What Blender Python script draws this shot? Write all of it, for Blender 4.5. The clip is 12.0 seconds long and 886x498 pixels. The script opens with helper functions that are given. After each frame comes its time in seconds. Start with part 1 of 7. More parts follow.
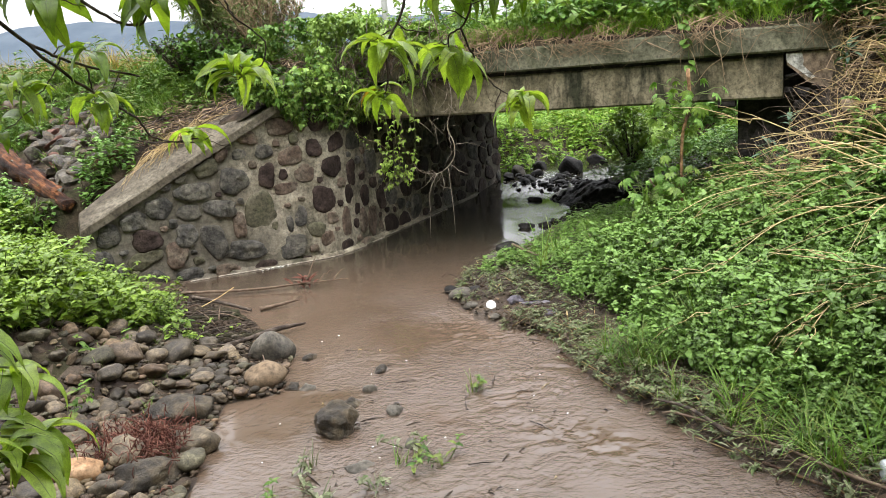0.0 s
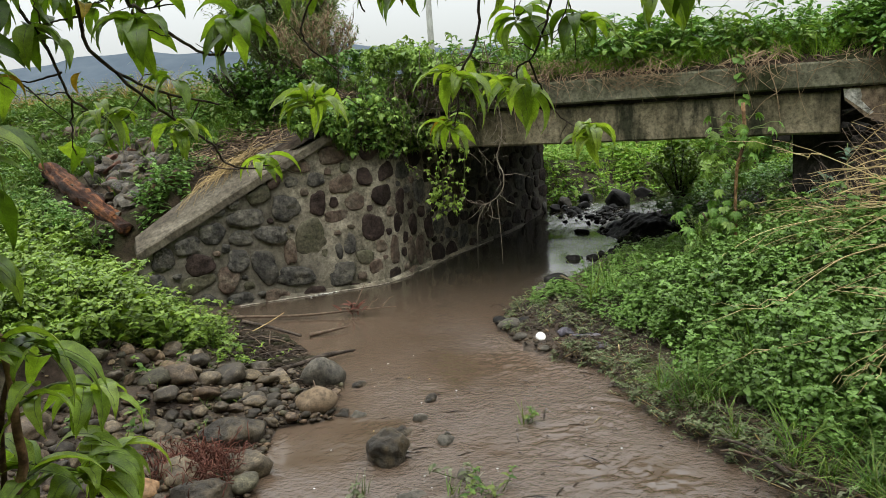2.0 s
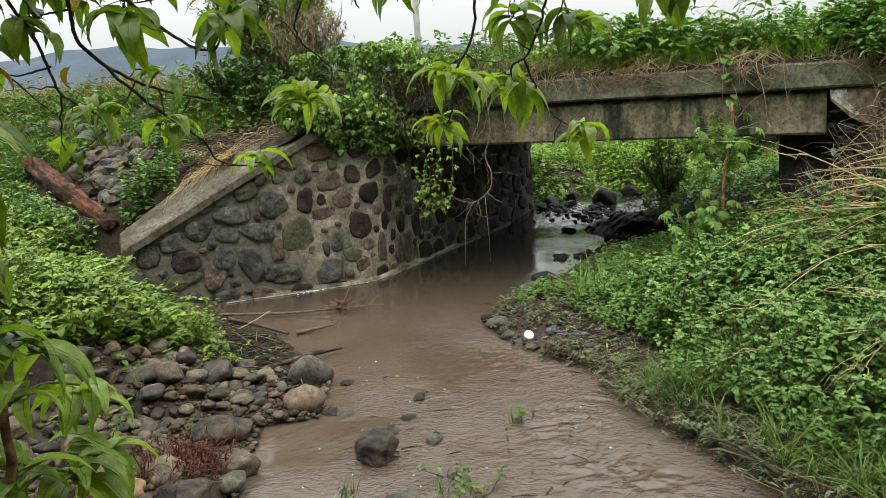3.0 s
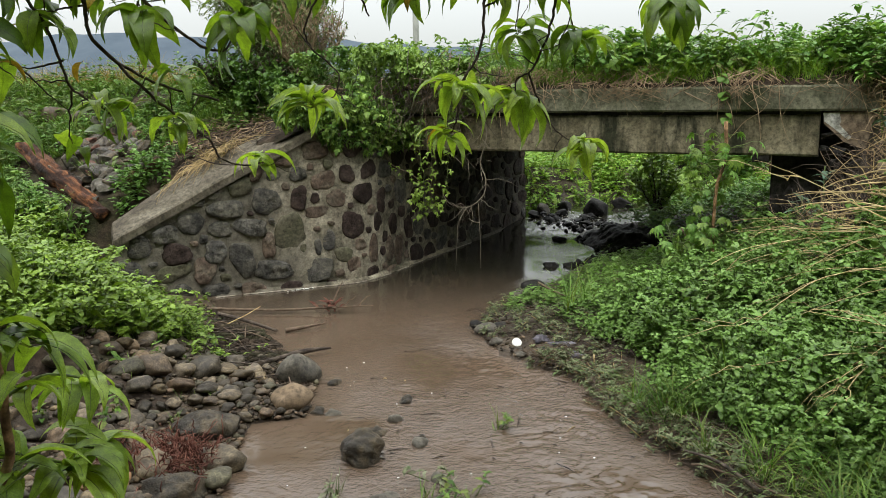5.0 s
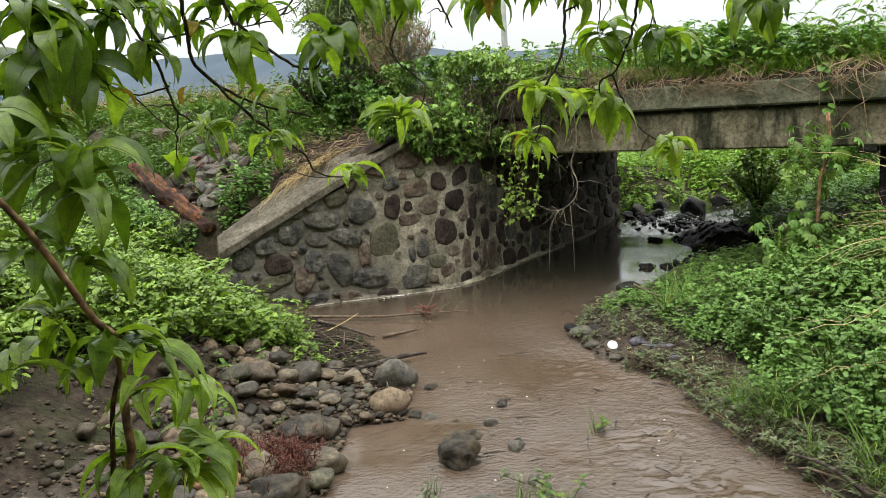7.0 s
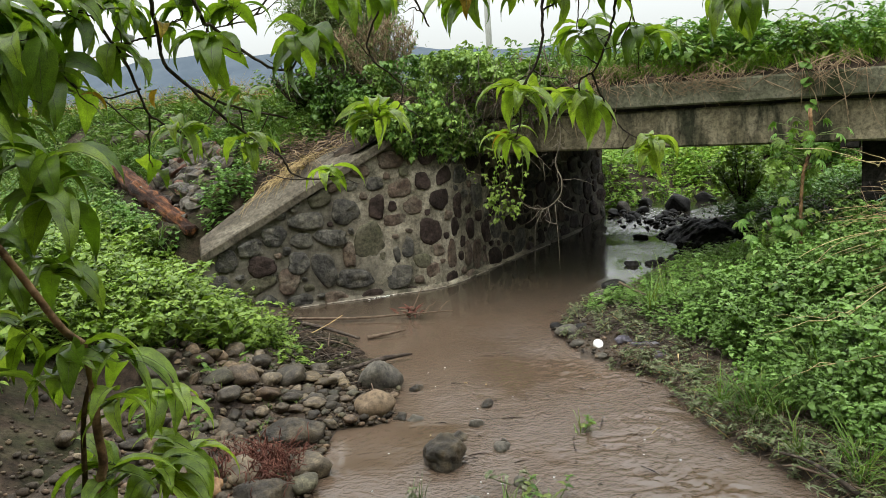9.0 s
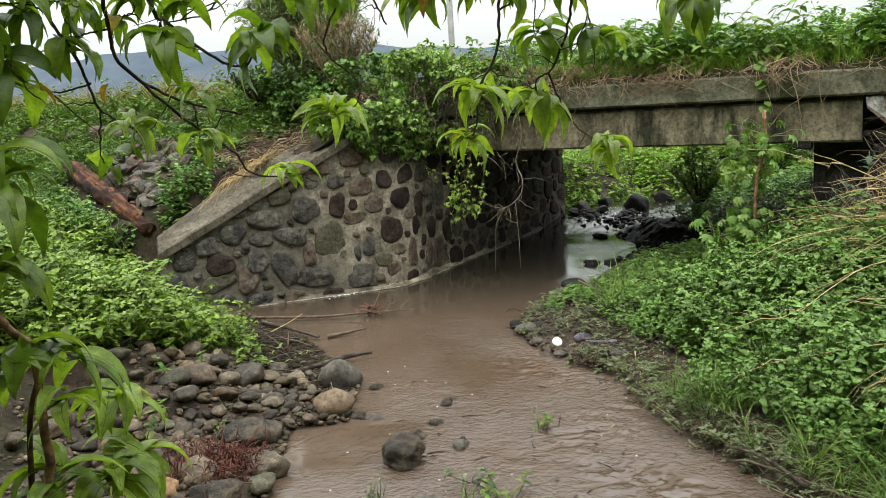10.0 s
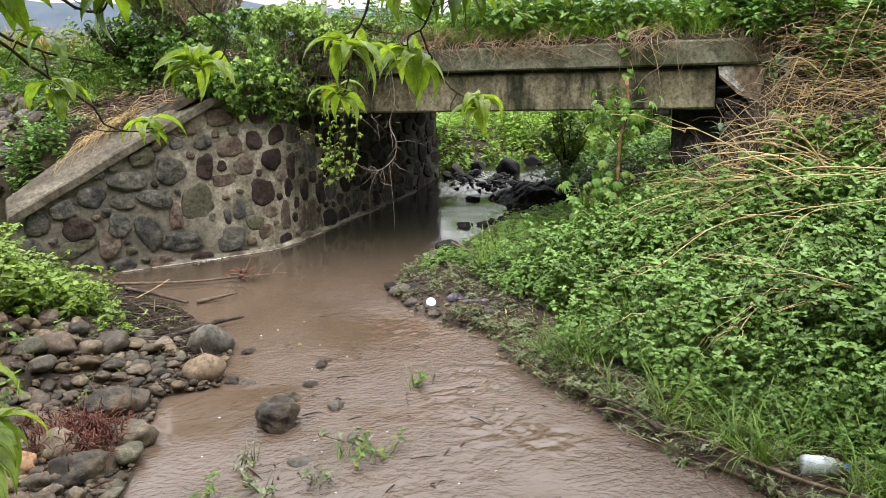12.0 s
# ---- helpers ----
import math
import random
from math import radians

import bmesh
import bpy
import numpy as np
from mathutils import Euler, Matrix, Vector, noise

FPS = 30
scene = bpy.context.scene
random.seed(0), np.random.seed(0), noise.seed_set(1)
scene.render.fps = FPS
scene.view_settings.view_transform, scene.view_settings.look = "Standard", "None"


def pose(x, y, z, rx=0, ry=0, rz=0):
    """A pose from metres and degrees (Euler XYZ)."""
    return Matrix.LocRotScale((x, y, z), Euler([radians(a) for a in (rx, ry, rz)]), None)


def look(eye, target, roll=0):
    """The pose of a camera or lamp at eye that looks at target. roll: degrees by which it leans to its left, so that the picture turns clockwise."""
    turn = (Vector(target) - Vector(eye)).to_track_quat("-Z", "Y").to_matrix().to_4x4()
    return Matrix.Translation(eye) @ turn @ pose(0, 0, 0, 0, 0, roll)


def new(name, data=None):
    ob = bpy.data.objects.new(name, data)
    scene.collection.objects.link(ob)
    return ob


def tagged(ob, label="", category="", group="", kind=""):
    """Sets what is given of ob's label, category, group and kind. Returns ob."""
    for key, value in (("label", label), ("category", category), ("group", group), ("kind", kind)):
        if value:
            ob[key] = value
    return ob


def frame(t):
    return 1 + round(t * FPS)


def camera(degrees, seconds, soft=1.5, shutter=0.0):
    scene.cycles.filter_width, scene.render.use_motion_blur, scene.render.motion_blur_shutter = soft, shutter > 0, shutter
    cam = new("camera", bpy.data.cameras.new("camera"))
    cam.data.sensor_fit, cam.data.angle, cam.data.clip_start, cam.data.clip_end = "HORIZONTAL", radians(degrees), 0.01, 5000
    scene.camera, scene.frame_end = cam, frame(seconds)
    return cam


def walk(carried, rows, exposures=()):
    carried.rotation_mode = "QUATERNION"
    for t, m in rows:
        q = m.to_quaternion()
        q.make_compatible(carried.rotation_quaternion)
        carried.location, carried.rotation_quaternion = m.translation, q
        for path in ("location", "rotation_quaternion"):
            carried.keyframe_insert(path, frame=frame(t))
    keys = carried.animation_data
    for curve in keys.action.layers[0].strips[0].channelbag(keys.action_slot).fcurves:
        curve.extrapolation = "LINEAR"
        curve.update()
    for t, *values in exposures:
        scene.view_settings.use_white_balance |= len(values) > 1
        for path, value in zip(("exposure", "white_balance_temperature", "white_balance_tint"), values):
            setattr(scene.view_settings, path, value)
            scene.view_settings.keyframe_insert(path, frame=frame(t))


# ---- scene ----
cam = camera(57.9, 12.0, soft=0.5)
PATH = [
    (0, (0.043, -0.037, 1.78), (0.031, 1.911, 1.327), -4.8),
    (0.5, (0.054, -0.015, 1.783), (0.122, 1.929, 1.319), -3.5),
    (1, (0.02, -0.064, 1.784), (0.011, 1.894, 1.374), -4.0),
    (1.5, (-0.028, -0.048, 1.78), (-0.094, 1.915, 1.405), -4.3),
    (2, (-0.039, -0.05, 1.785), (-0.143, 1.912, 1.413), -4.2),
    (2.5, (-0.055, -0.035, 1.782), (-0.155, 1.927, 1.407), -4.0),
    (4.3, (-0.082, -0.047, 1.813), (-0.043, 1.914, 1.422), -3.5),
    (4.5, (-0.088, -0.054, 1.812), (-0.111, 1.909, 1.428), -3.0),
    (5, (-0.095, -0.065, 1.814), (-0.132, 1.899, 1.437), -1.0),
    (5.5, (-0.087, -0.085, 1.815), (-0.149, 1.881, 1.451), -0.7),
    (6, (-0.062, -0.092, 1.818), (-0.174, 1.871, 1.452), -1.9),
    (6.5, (-0.051, -0.104, 1.823), (-0.172, 1.859, 1.456), -2.9),
    (7, (-0.072, -0.112, 1.819), (-0.344, 1.838, 1.465), -3.8),
    (7.2, (-0.077, -0.105, 1.82), (-0.41, 1.836, 1.471), -4.1),
    (8.8, (-0.06, -0.08, 1.825), (-0.363, 1.864, 1.471), -4.5),
    (9, (-0.052, -0.076, 1.822), (-0.293, 1.876, 1.463), -4.3),
    (9.5, (-0.038, -0.08, 1.821), (-0.202, 1.879, 1.455), -3.7),
    (10, (-0.034, -0.077, 1.82), (-0.183, 1.884, 1.451), -3.7),
    (10.5, (-0.032, -0.074, 1.815), (-0.124, 1.888, 1.439), -3.4),
    (11, (-0.026, -0.088, 1.808), (-0.095, 1.872, 1.413), -3.4),
    (11.5, (-0.02, -0.085, 1.804), (-0.028, 1.867, 1.366), -3.3),
    (12, (-0.029, -0.087, 1.799), (0.128, 1.85, 1.329), -2.2),
]
EXPOSURES = [(0, 1.82, 6550, 12.5), (0.5, 1.84, 6550, 12.5), (1, 1.4, 6600, 9.5), (1.5, 1.01, 6600, 6.5), (2.5, 1.21, 6600, 6.5), (4.5, 1.26, 6600, 6.5), (5.5, 1.13, 6600, 6.5), (6.5, 1.31, 6600, 6.5), (7, 1.41, 6600, 6.5), (9, 1.27, 6600, 6.5), (10.5, 1.43, 6600, 7.5), (11.5, 1.56, 6600, 10.5), (12, 1.76, 6550, 12.5)]
walk(cam, [(t, look(eye, target, roll)) for t, eye, target, roll in PATH], EXPOSURES)

# ---- light: bright overcast sky with a faint, very soft sun ----
world = bpy.data.worlds.new("overcast_sky")
scene.world = world
world.use_nodes = True
wn = world.node_tree.nodes
wl = world.node_tree.links
sky = wn.new("ShaderNodeTexSky")
sky.sky_type = "NISHITA"
sky.sun_disc = False
sky.sun_elevation = radians(52)
sky.sun_rotation = radians(200)
sky_gain = wn.new("ShaderNodeMix")
sky_gain.data_type = "RGBA"
sky_gain.blend_type = "MULTIPLY"
sky_gain.inputs[0].default_value = 1.0
sky_gain.inputs[7].default_value = (0.1, 0.1, 0.1, 1)
cloud = wn.new("ShaderNodeMix")
cloud.data_type = "RGBA"
cloud.inputs[0].default_value = 0.86
cloud.inputs[7].default_value = (0.965, 0.985, 1.0, 1)
wl.new(sky.outputs[0], sky_gain.inputs[6])
wl.new(sky_gain.outputs[2], cloud.inputs[6])
height = wn.new("ShaderNodeSeparateXYZ")
wl.new(wn.new("ShaderNodeTexCoord").outputs["Generated"], height.inputs[0])
bright = wn.new("ShaderNodeMapRange")
bright.inputs["From Min"].default_value = 0.0
bright.inputs["From Max"].default_value = 1.0
bright.inputs["To Min"].default_value = 0.29
bright.inputs["To Max"].default_value = 1.85
wl.new(height.outputs["Z"], bright.inputs["Value"])
wl.new(cloud.outputs[2], wn["Background"].inputs[0])
wl.new(bright.outputs[0], wn["Background"].inputs[1])

sun = new("sun", bpy.data.lights.new("sun", "SUN"))
sun.data.energy = 0.6
sun.data.angle = radians(50)
sun.data.color = (1.0, 0.95, 0.86)
sun.matrix_world = look((0, 0, 20), (3.5, 11, 0))

# ---- materials ----


def nodes_of(name):
    m = bpy.data.materials.new(name)
    m.use_nodes = True
    n = m.node_tree.nodes
    return m, n, m.node_tree.links, n["Principled BSDF"]


def ramp(n, cols, spread=(0.3, 0.7)):
    r = n.new("ShaderNodeValToRGB")
    e = r.color_ramp.elements
    while len(e) < len(cols):
        e.new(0.5)
    for i, c in enumerate(cols):
        e[i].position = spread[0] + (spread[1] - spread[0]) * i / max(1, len(cols) - 1)
        e[i].color = (*c, 1)
    return r


def noise_tex(n, links, coord, scale, detail=6.0, rough=0.6, stretch=None):
    t = n.new("ShaderNodeTexNoise")
    t.inputs["Scale"].default_value = scale
    t.inputs["Detail"].default_value = detail
    t.inputs["Roughness"].default_value = rough
    if stretch:
        mp = n.new("ShaderNodeMapping")
        mp.inputs["Scale"].default_value = stretch
        links.new(coord, mp.inputs["Vector"])
        coord = mp.outputs[0]
    links.new(coord, t.inputs["Vector"])
    return t


def blend(n, links, kind, fac, a, b):
    mx = n.new("ShaderNodeMix")
    mx.data_type = "RGBA"
    mx.blend_type = kind
    for sock, v in ((0, fac), (6, a), (7, b)):
        if isinstance(v, (int, float)):
            mx.inputs[sock].default_value = v
        elif isinstance(v, tuple):
            mx.inputs[sock].default_value = (*v, 1)
        else:
            links.new(v, mx.inputs[sock])
    return mx.outputs[2]


def surface(name, cols, rough=0.75, scale=6.0, bump=0.4, bscale=50.0, stain=None, stain_scale=1.5, stain_stretch=None, vary="", amount=0.35, spec=0.17, dist=0.01, speck=26.0, stretch=None, tones=None):
    """An opaque weathered surface: coloured grain, large stains, fine relief, and a shift from piece to piece."""
    m, n, links, bsdf = nodes_of(name)
    co = n.new("ShaderNodeTexCoord").outputs["Object"]
    if vary == "object":
        info = n.new("ShaderNodeObjectInfo")
        add = n.new("ShaderNodeVectorMath")
        add.operation = "MULTIPLY_ADD"
        links.new(info.outputs["Random"], add.inputs[0])
        add.inputs[1].default_value = (37.0, 19.0, 53.0)
        links.new(co, add.inputs[2])
        co = add.outputs[0]
    grain = noise_tex(n, links, co, scale, stretch=stretch)
    r = ramp(n, cols)
    links.new(grain.outputs["Fac"], r.inputs[0])
    col = r.outputs[0]
    if stain:
        big = noise_tex(n, links, co, stain_scale, 5.0, 0.65, stain_stretch)
        rr = ramp(n, [(0, 0, 0), (1, 1, 1)], (0.46, 0.66))
        links.new(big.outputs["Fac"], rr.inputs[0])
        col = blend(n, links, "MIX", rr.outputs[0], col, stain)
    if speck:
        sp = noise_tex(n, links, co, speck, 4.0, 0.75, stretch)
        sr = ramp(n, [(0.48, 0.48, 0.48), (1.0, 1.0, 1.0), (1.5, 1.48, 1.45)], (0.34, 0.68))
        links.new(sp.outputs["Fac"], sr.inputs[0])
        col = blend(n, links, "MULTIPLY", 1.0, col, sr.outputs[0])
    if vary:
        rnd = (n.new("ShaderNodeObjectInfo").outputs["Random"] if vary == "object" else n.new("ShaderNodeNewGeometry").outputs["Random Per Island"])
        mr = n.new("ShaderNodeMapRange")
        mr.inputs["To Min"].default_value = 1 - amount
        mr.inputs["To Max"].default_value = 1 + amount
        links.new(rnd, mr.inputs["Value"])
        if tones:
            tn = ramp(n, tones, (0.0, 1.0 - 1.0 / len(tones)))
            tn.color_ramp.interpolation = "CONSTANT"
            shift = n.new("ShaderNodeMath")
            shift.operation = "MULTIPLY"
            shift.inputs[1].default_value = 7.31
            part_of = n.new("ShaderNodeMath")
            part_of.operation = "FRACT"
            links.new(rnd, shift.inputs[0])
            links.new(shift.outputs[0], part_of.inputs[0])
            links.new(part_of.outputs[0], tn.inputs[0])
            col = blend(n, links, "MULTIPLY", 1.0, col, tn.outputs[0])
        hsv = n.new("ShaderNodeHueSaturation")
        links.new(col, hsv.inputs["Color"])
        links.new(mr.outputs[0], hsv.inputs["Value"])
        col = hsv.outputs[0]
    links.new(col, bsdf.inputs["Base Color"])
    bsdf.inputs["Roughness"].default_value = rough
    bsdf.inputs["Specular IOR Level"].default_value = spec
    if bump:
        fine = noise_tex(n, links, co, bscale, 8.0, 0.7)
        b = n.new("ShaderNodeBump")
        b.inputs["Strength"].default_value = bump
        b.inputs["Distance"].default_value = dist
        links.new(fine.outputs["Fac"], b.inputs["Height"])
        links.new(b.outputs[0], bsdf.inputs["Normal"])
    return m


def leafy(name, cols, rough=0.48, vary="island", glow=0.25, scale=9.0, spec=0.22):
    """Thin leaves: colour shifts from leaf to leaf, some light passes through."""
    m, n, links, bsdf = nodes_of(name)
    co = n.new("ShaderNodeTexCoord").outputs["Object"]
    rnd = (n.new("ShaderNodeObjectInfo").outputs["Random"] if vary == "object" else n.new("ShaderNodeNewGeometry").outputs["Random Per Island"])
    r = ramp(n, [tuple(0.8 * v for v in c) for c in cols], (0.0, 1.0))
    links.new(rnd, r.inputs[0])
    big = noise_tex(n, links, co, scale, 3.0)
    rr = ramp(n, [(0.62, 0.62, 0.62), (1.25, 1.25, 1.25)], (0.3, 0.7))
    links.new(big.outputs["Fac"], rr.inputs[0])
    col = blend(n, links, "MULTIPLY", 1.0, r.outputs[0], rr.outputs[0])
    vein = noise_tex(n, links, co, 75.0, 3.0, 0.7)
    vr = ramp(n, [(0.7, 0.72, 0.7), (1.3, 1.28, 1.2)], (0.35, 0.65))
    links.new(vein.outputs["Fac"], vr.inputs[0])
    col = blend(n, links, "MULTIPLY", 1.0, col, vr.outputs[0])
    links.new(col, bsdf.inputs["Base Color"])
    bsdf.inputs["Roughness"].default_value = rough
    bsdf.inputs["Specular IOR Level"].default_value = spec
    tr = n.new("ShaderNodeBsdfTranslucent")
    light = blend(n, links, "MULTIPLY", 1.0, col, (1.5, 1.6, 0.6))
    links.new(light, tr.inputs["Color"])
    mx = n.new("ShaderNodeMixShader")
    mx.inputs[0].default_value = glow
    links.new(bsdf.outputs[0], mx.inputs[1])
    links.new(tr.outputs[0], mx.inputs[2])
    links.new(mx.outputs[0], n["Material Output"].inputs["Surface"])
    return m


M = {}
TONES = [(1.0, 0.95, 0.87), (0.6, 0.6, 0.6), (1.05, 0.95, 0.76), (0.8, 0.71, 0.64), (1.15, 1.08, 0.98), (0.7, 0.75, 0.66), (0.9, 0.75, 0.66), (0.5, 0.5, 0.5)]
M["mud"] = surface("wet_mud", [(0.022, 0.014, 0.010), (0.049, 0.034, 0.023), (0.088, 0.064, 0.045)], 0.5, 5.0, 0.8, 45.0, (0.075, 0.057, 0.041), 2.5, dist=0.02, spec=0.22)
M["soil"] = surface("dark_soil", [(0.013, 0.009, 0.006), (0.036, 0.025, 0.017), (0.078, 0.057, 0.040)], 0.9, 7.0, 0.8, 35.0, (0.035, 0.04, 0.016), 1.5, dist=0.02)
M["field"] = surface("rough_grassland", [(0.05, 0.085, 0.02), (0.08, 0.13, 0.03), (0.14, 0.15, 0.055)], 0.95, 1.2, 0.5, 9.0, (0.12, 0.11, 0.05), 0.15, dist=0.05, speck=0)
M["concrete"] = surface("weathered_concrete", [(0.105, 0.091, 0.056), (0.190, 0.165, 0.108), (0.285, 0.250, 0.172)], 0.85, 4.0, 0.35, 60.0, (0.03, 0.031, 0.018), 3.4, (1.5, 1.5, 0.3), dist=0.008)
M["concrete_dark"] = surface("mossy_concrete", [(0.088, 0.089, 0.060), (0.148, 0.144, 0.100), (0.215, 0.205, 0.147)], 0.88, 4.0, 0.45, 60.0, (0.04, 0.048, 0.022), 2.6, (1.4, 1.4, 0.6), dist=0.006)
M["coping"] = surface("grey_cement_coping", [(0.078, 0.066, 0.048), (0.125, 0.108, 0.081), (0.190, 0.168, 0.130)], 0.85, 4.0, 0.5, 70.0, (0.065, 0.054, 0.04), 3.2, dist=0.008)
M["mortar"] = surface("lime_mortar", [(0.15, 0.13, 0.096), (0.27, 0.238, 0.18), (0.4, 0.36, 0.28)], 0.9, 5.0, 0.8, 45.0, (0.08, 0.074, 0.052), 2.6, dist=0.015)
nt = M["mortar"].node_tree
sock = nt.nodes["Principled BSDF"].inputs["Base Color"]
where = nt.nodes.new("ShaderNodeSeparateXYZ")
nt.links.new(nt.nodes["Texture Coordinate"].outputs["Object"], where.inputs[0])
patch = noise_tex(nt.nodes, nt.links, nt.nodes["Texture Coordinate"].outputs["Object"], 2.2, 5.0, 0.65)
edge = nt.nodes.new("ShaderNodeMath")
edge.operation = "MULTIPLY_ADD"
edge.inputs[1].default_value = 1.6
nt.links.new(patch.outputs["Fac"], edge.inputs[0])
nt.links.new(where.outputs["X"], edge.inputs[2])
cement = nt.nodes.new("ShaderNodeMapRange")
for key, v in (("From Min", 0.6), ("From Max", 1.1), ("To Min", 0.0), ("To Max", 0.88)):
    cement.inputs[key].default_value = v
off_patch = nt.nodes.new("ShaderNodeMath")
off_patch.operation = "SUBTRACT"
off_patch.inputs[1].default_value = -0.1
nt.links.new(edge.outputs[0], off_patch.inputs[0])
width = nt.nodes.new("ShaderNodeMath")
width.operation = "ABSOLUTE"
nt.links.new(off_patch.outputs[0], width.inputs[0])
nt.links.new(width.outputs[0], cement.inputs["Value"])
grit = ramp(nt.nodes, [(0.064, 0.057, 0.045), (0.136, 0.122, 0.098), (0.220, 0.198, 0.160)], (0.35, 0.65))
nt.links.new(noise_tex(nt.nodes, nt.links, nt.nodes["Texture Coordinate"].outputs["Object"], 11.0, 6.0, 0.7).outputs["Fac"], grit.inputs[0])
# mortar darkens towards the bridge: the tunnel's shade is put into its colour
under_deck = nt.nodes.new("ShaderNodeMapRange")
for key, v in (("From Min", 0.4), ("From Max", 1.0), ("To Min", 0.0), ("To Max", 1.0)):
    under_deck.inputs[key].default_value = v
nt.links.new(edge.outputs[0], under_deck.inputs["Value"])
shaded = blend(nt.nodes, nt.links, "MULTIPLY", under_deck.outputs[0], grit.outputs[0], (0.68, 0.68, 0.7))
nt.links.new(blend(nt.nodes, nt.links, "MIX", cement.outputs[0], sock.links[0].from_socket, shaded), sock)
M["stone_grey"] = surface("grey_basalt_stone", [(0.035, 0.033, 0.031), (0.070, 0.066, 0.060), (0.125, 0.117, 0.103)], 0.75, 8.0, 1.0, 24.0, (0.165, 0.152, 0.122), 5.0, vary="object", amount=0.25, dist=0.03)
M["stone_dark"] = surface("dark_purple_basalt", [(0.019, 0.012, 0.010), (0.038, 0.026, 0.022), (0.073, 0.051, 0.042)], 0.7, 9.0, 1.0, 22.0, None, vary="object", amount=0.3, dist=0.022)
M["stone_brown"] = surface("brown_volcanic_stone", [(0.060, 0.041, 0.031), (0.105, 0.075, 0.057), (0.172, 0.128, 0.098)], 0.78, 9.0, 0.9, 26.0, (0.150, 0.125, 0.095), 6.0, vary="object", amount=0.28, dist=0.02)
M["stone_olive"] = surface("lichened_olive_stone", [(0.062, 0.057, 0.038), (0.105, 0.096, 0.066), (0.165, 0.150, 0.108)], 0.8, 8.0, 0.7, 30.0, (0.085, 0.083, 0.050), 4.0, vary="object", amount=0.2, dist=0.015)
# near-black, so that recesses and the bridge end carry their shade as colour
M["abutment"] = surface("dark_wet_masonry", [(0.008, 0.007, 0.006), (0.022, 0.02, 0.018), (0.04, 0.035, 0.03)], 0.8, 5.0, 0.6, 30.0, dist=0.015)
M["cobble"] = surface("river_cobble", [(0.048, 0.039, 0.029), (0.106, 0.088, 0.064), (0.200, 0.167, 0.122)], 0.5, 5.0, 0.35, 40.0, (0.07, 0.06, 0.052), 2.0, vary="object", amount=0.45, dist=0.006, tones=TONES)
M["gravel"] = surface("river_gravel", [(0.043, 0.034, 0.026), (0.100, 0.081, 0.061), (0.170, 0.140, 0.103)], 0.7, 8.0, 0.4, 60.0, vary="island", amount=0.5, dist=0.004, tones=TONES)
M["boulder_grey"] = surface("grey_boulder", [(0.058, 0.052, 0.043), (0.110, 0.098, 0.079), (0.179, 0.157, 0.126)], 0.65, 6.0, 0.5, 35.0, (0.04, 0.037, 0.033), 3.5, dist=0.01)
M["boulder_tan"] = surface("tan_boulder", [(0.100, 0.070, 0.043), (0.175, 0.125, 0.080), (0.250, 0.185, 0.125)], 0.65, 7.0, 0.45, 40.0, (0.12, 0.085, 0.055), 3.0, dist=0.008)
M["boulder_moss"] = surface("wet_mossy_boulder", [(0.018, 0.015, 0.012), (0.048, 0.039, 0.029), (0.105, 0.086, 0.061)], 0.5, 10.0, 1.0, 24.0, (0.1, 0.077, 0.047), 6.0, dist=0.028, spec=0.3)
M["redrock"] = surface("reddish_rock", [(0.07, 0.036, 0.027), (0.12, 0.062, 0.046), (0.17, 0.1, 0.075)], 0.8, 6.0, 0.5, 30.0, dist=0.008)
M["darkrock"] = surface("dark_wet_rock", [(0.008, 0.007, 0.007), (0.020, 0.019, 0.018), (0.048, 0.045, 0.042)], 0.6, 7.0, 0.5, 30.0, vary="object", amount=0.4, dist=0.012, spec=0.12)
M["twig"] = surface("brown_twig", [(0.06, 0.042, 0.03), (0.12, 0.085, 0.06), (0.18, 0.135, 0.1)], 0.85, 20.0, 0.4, 90.0, vary="island", amount=0.35, dist=0.003, speck=0)
M["bark"] = surface("dark_bark", [(0.03, 0.024, 0.02), (0.065, 0.05, 0.04), (0.11, 0.088, 0.07)], 0.85, 25.0, 0.6, 110.0, dist=0.004)
M["redbark"] = surface("reddish_sapling_bark", [(0.055, 0.03, 0.02), (0.12, 0.07, 0.042), (0.22, 0.15, 0.1)], 0.7, 30.0, 0.6, 110.0, (0.03, 0.02, 0.015), 12.0, dist=0.003)
M["orangebark"] = surface("orange_brown_bark", [(0.130, 0.070, 0.035), (0.280, 0.165, 0.085), (0.420, 0.270, 0.160)], 0.75, 30.0, 0.5, 110.0, (0.07, 0.04, 0.025), 9.0, dist=0.003)
M["burnt"] = surface("burnt_orange_wood", [(0.008, 0.006, 0.005), (0.045, 0.018, 0.010), (0.360, 0.140, 0.050)], 0.8, 15.0, 0.9, 30.0, (0.012, 0.009, 0.008), 4.0, (0.12, 1.0, 1.0), dist=0.02, stretch=(0.07, 1.0, 1.0))
M["straw"] = surface("dry_straw", [(0.240, 0.170, 0.075), (0.390, 0.285, 0.135), (0.520, 0.400, 0.210)], 0.7, 15.0, 0.2, 90.0, vary="island", amount=0.3, dist=0.002, speck=0)
M["stalk"] = surface("dry_yellow_stalk", [(0.33, 0.24, 0.11), (0.46, 0.35, 0.175), (0.56, 0.45, 0.26)], 0.6, 12.0, 0.2, 90.0, vary="object", amount=0.3, dist=0.002, speck=0)
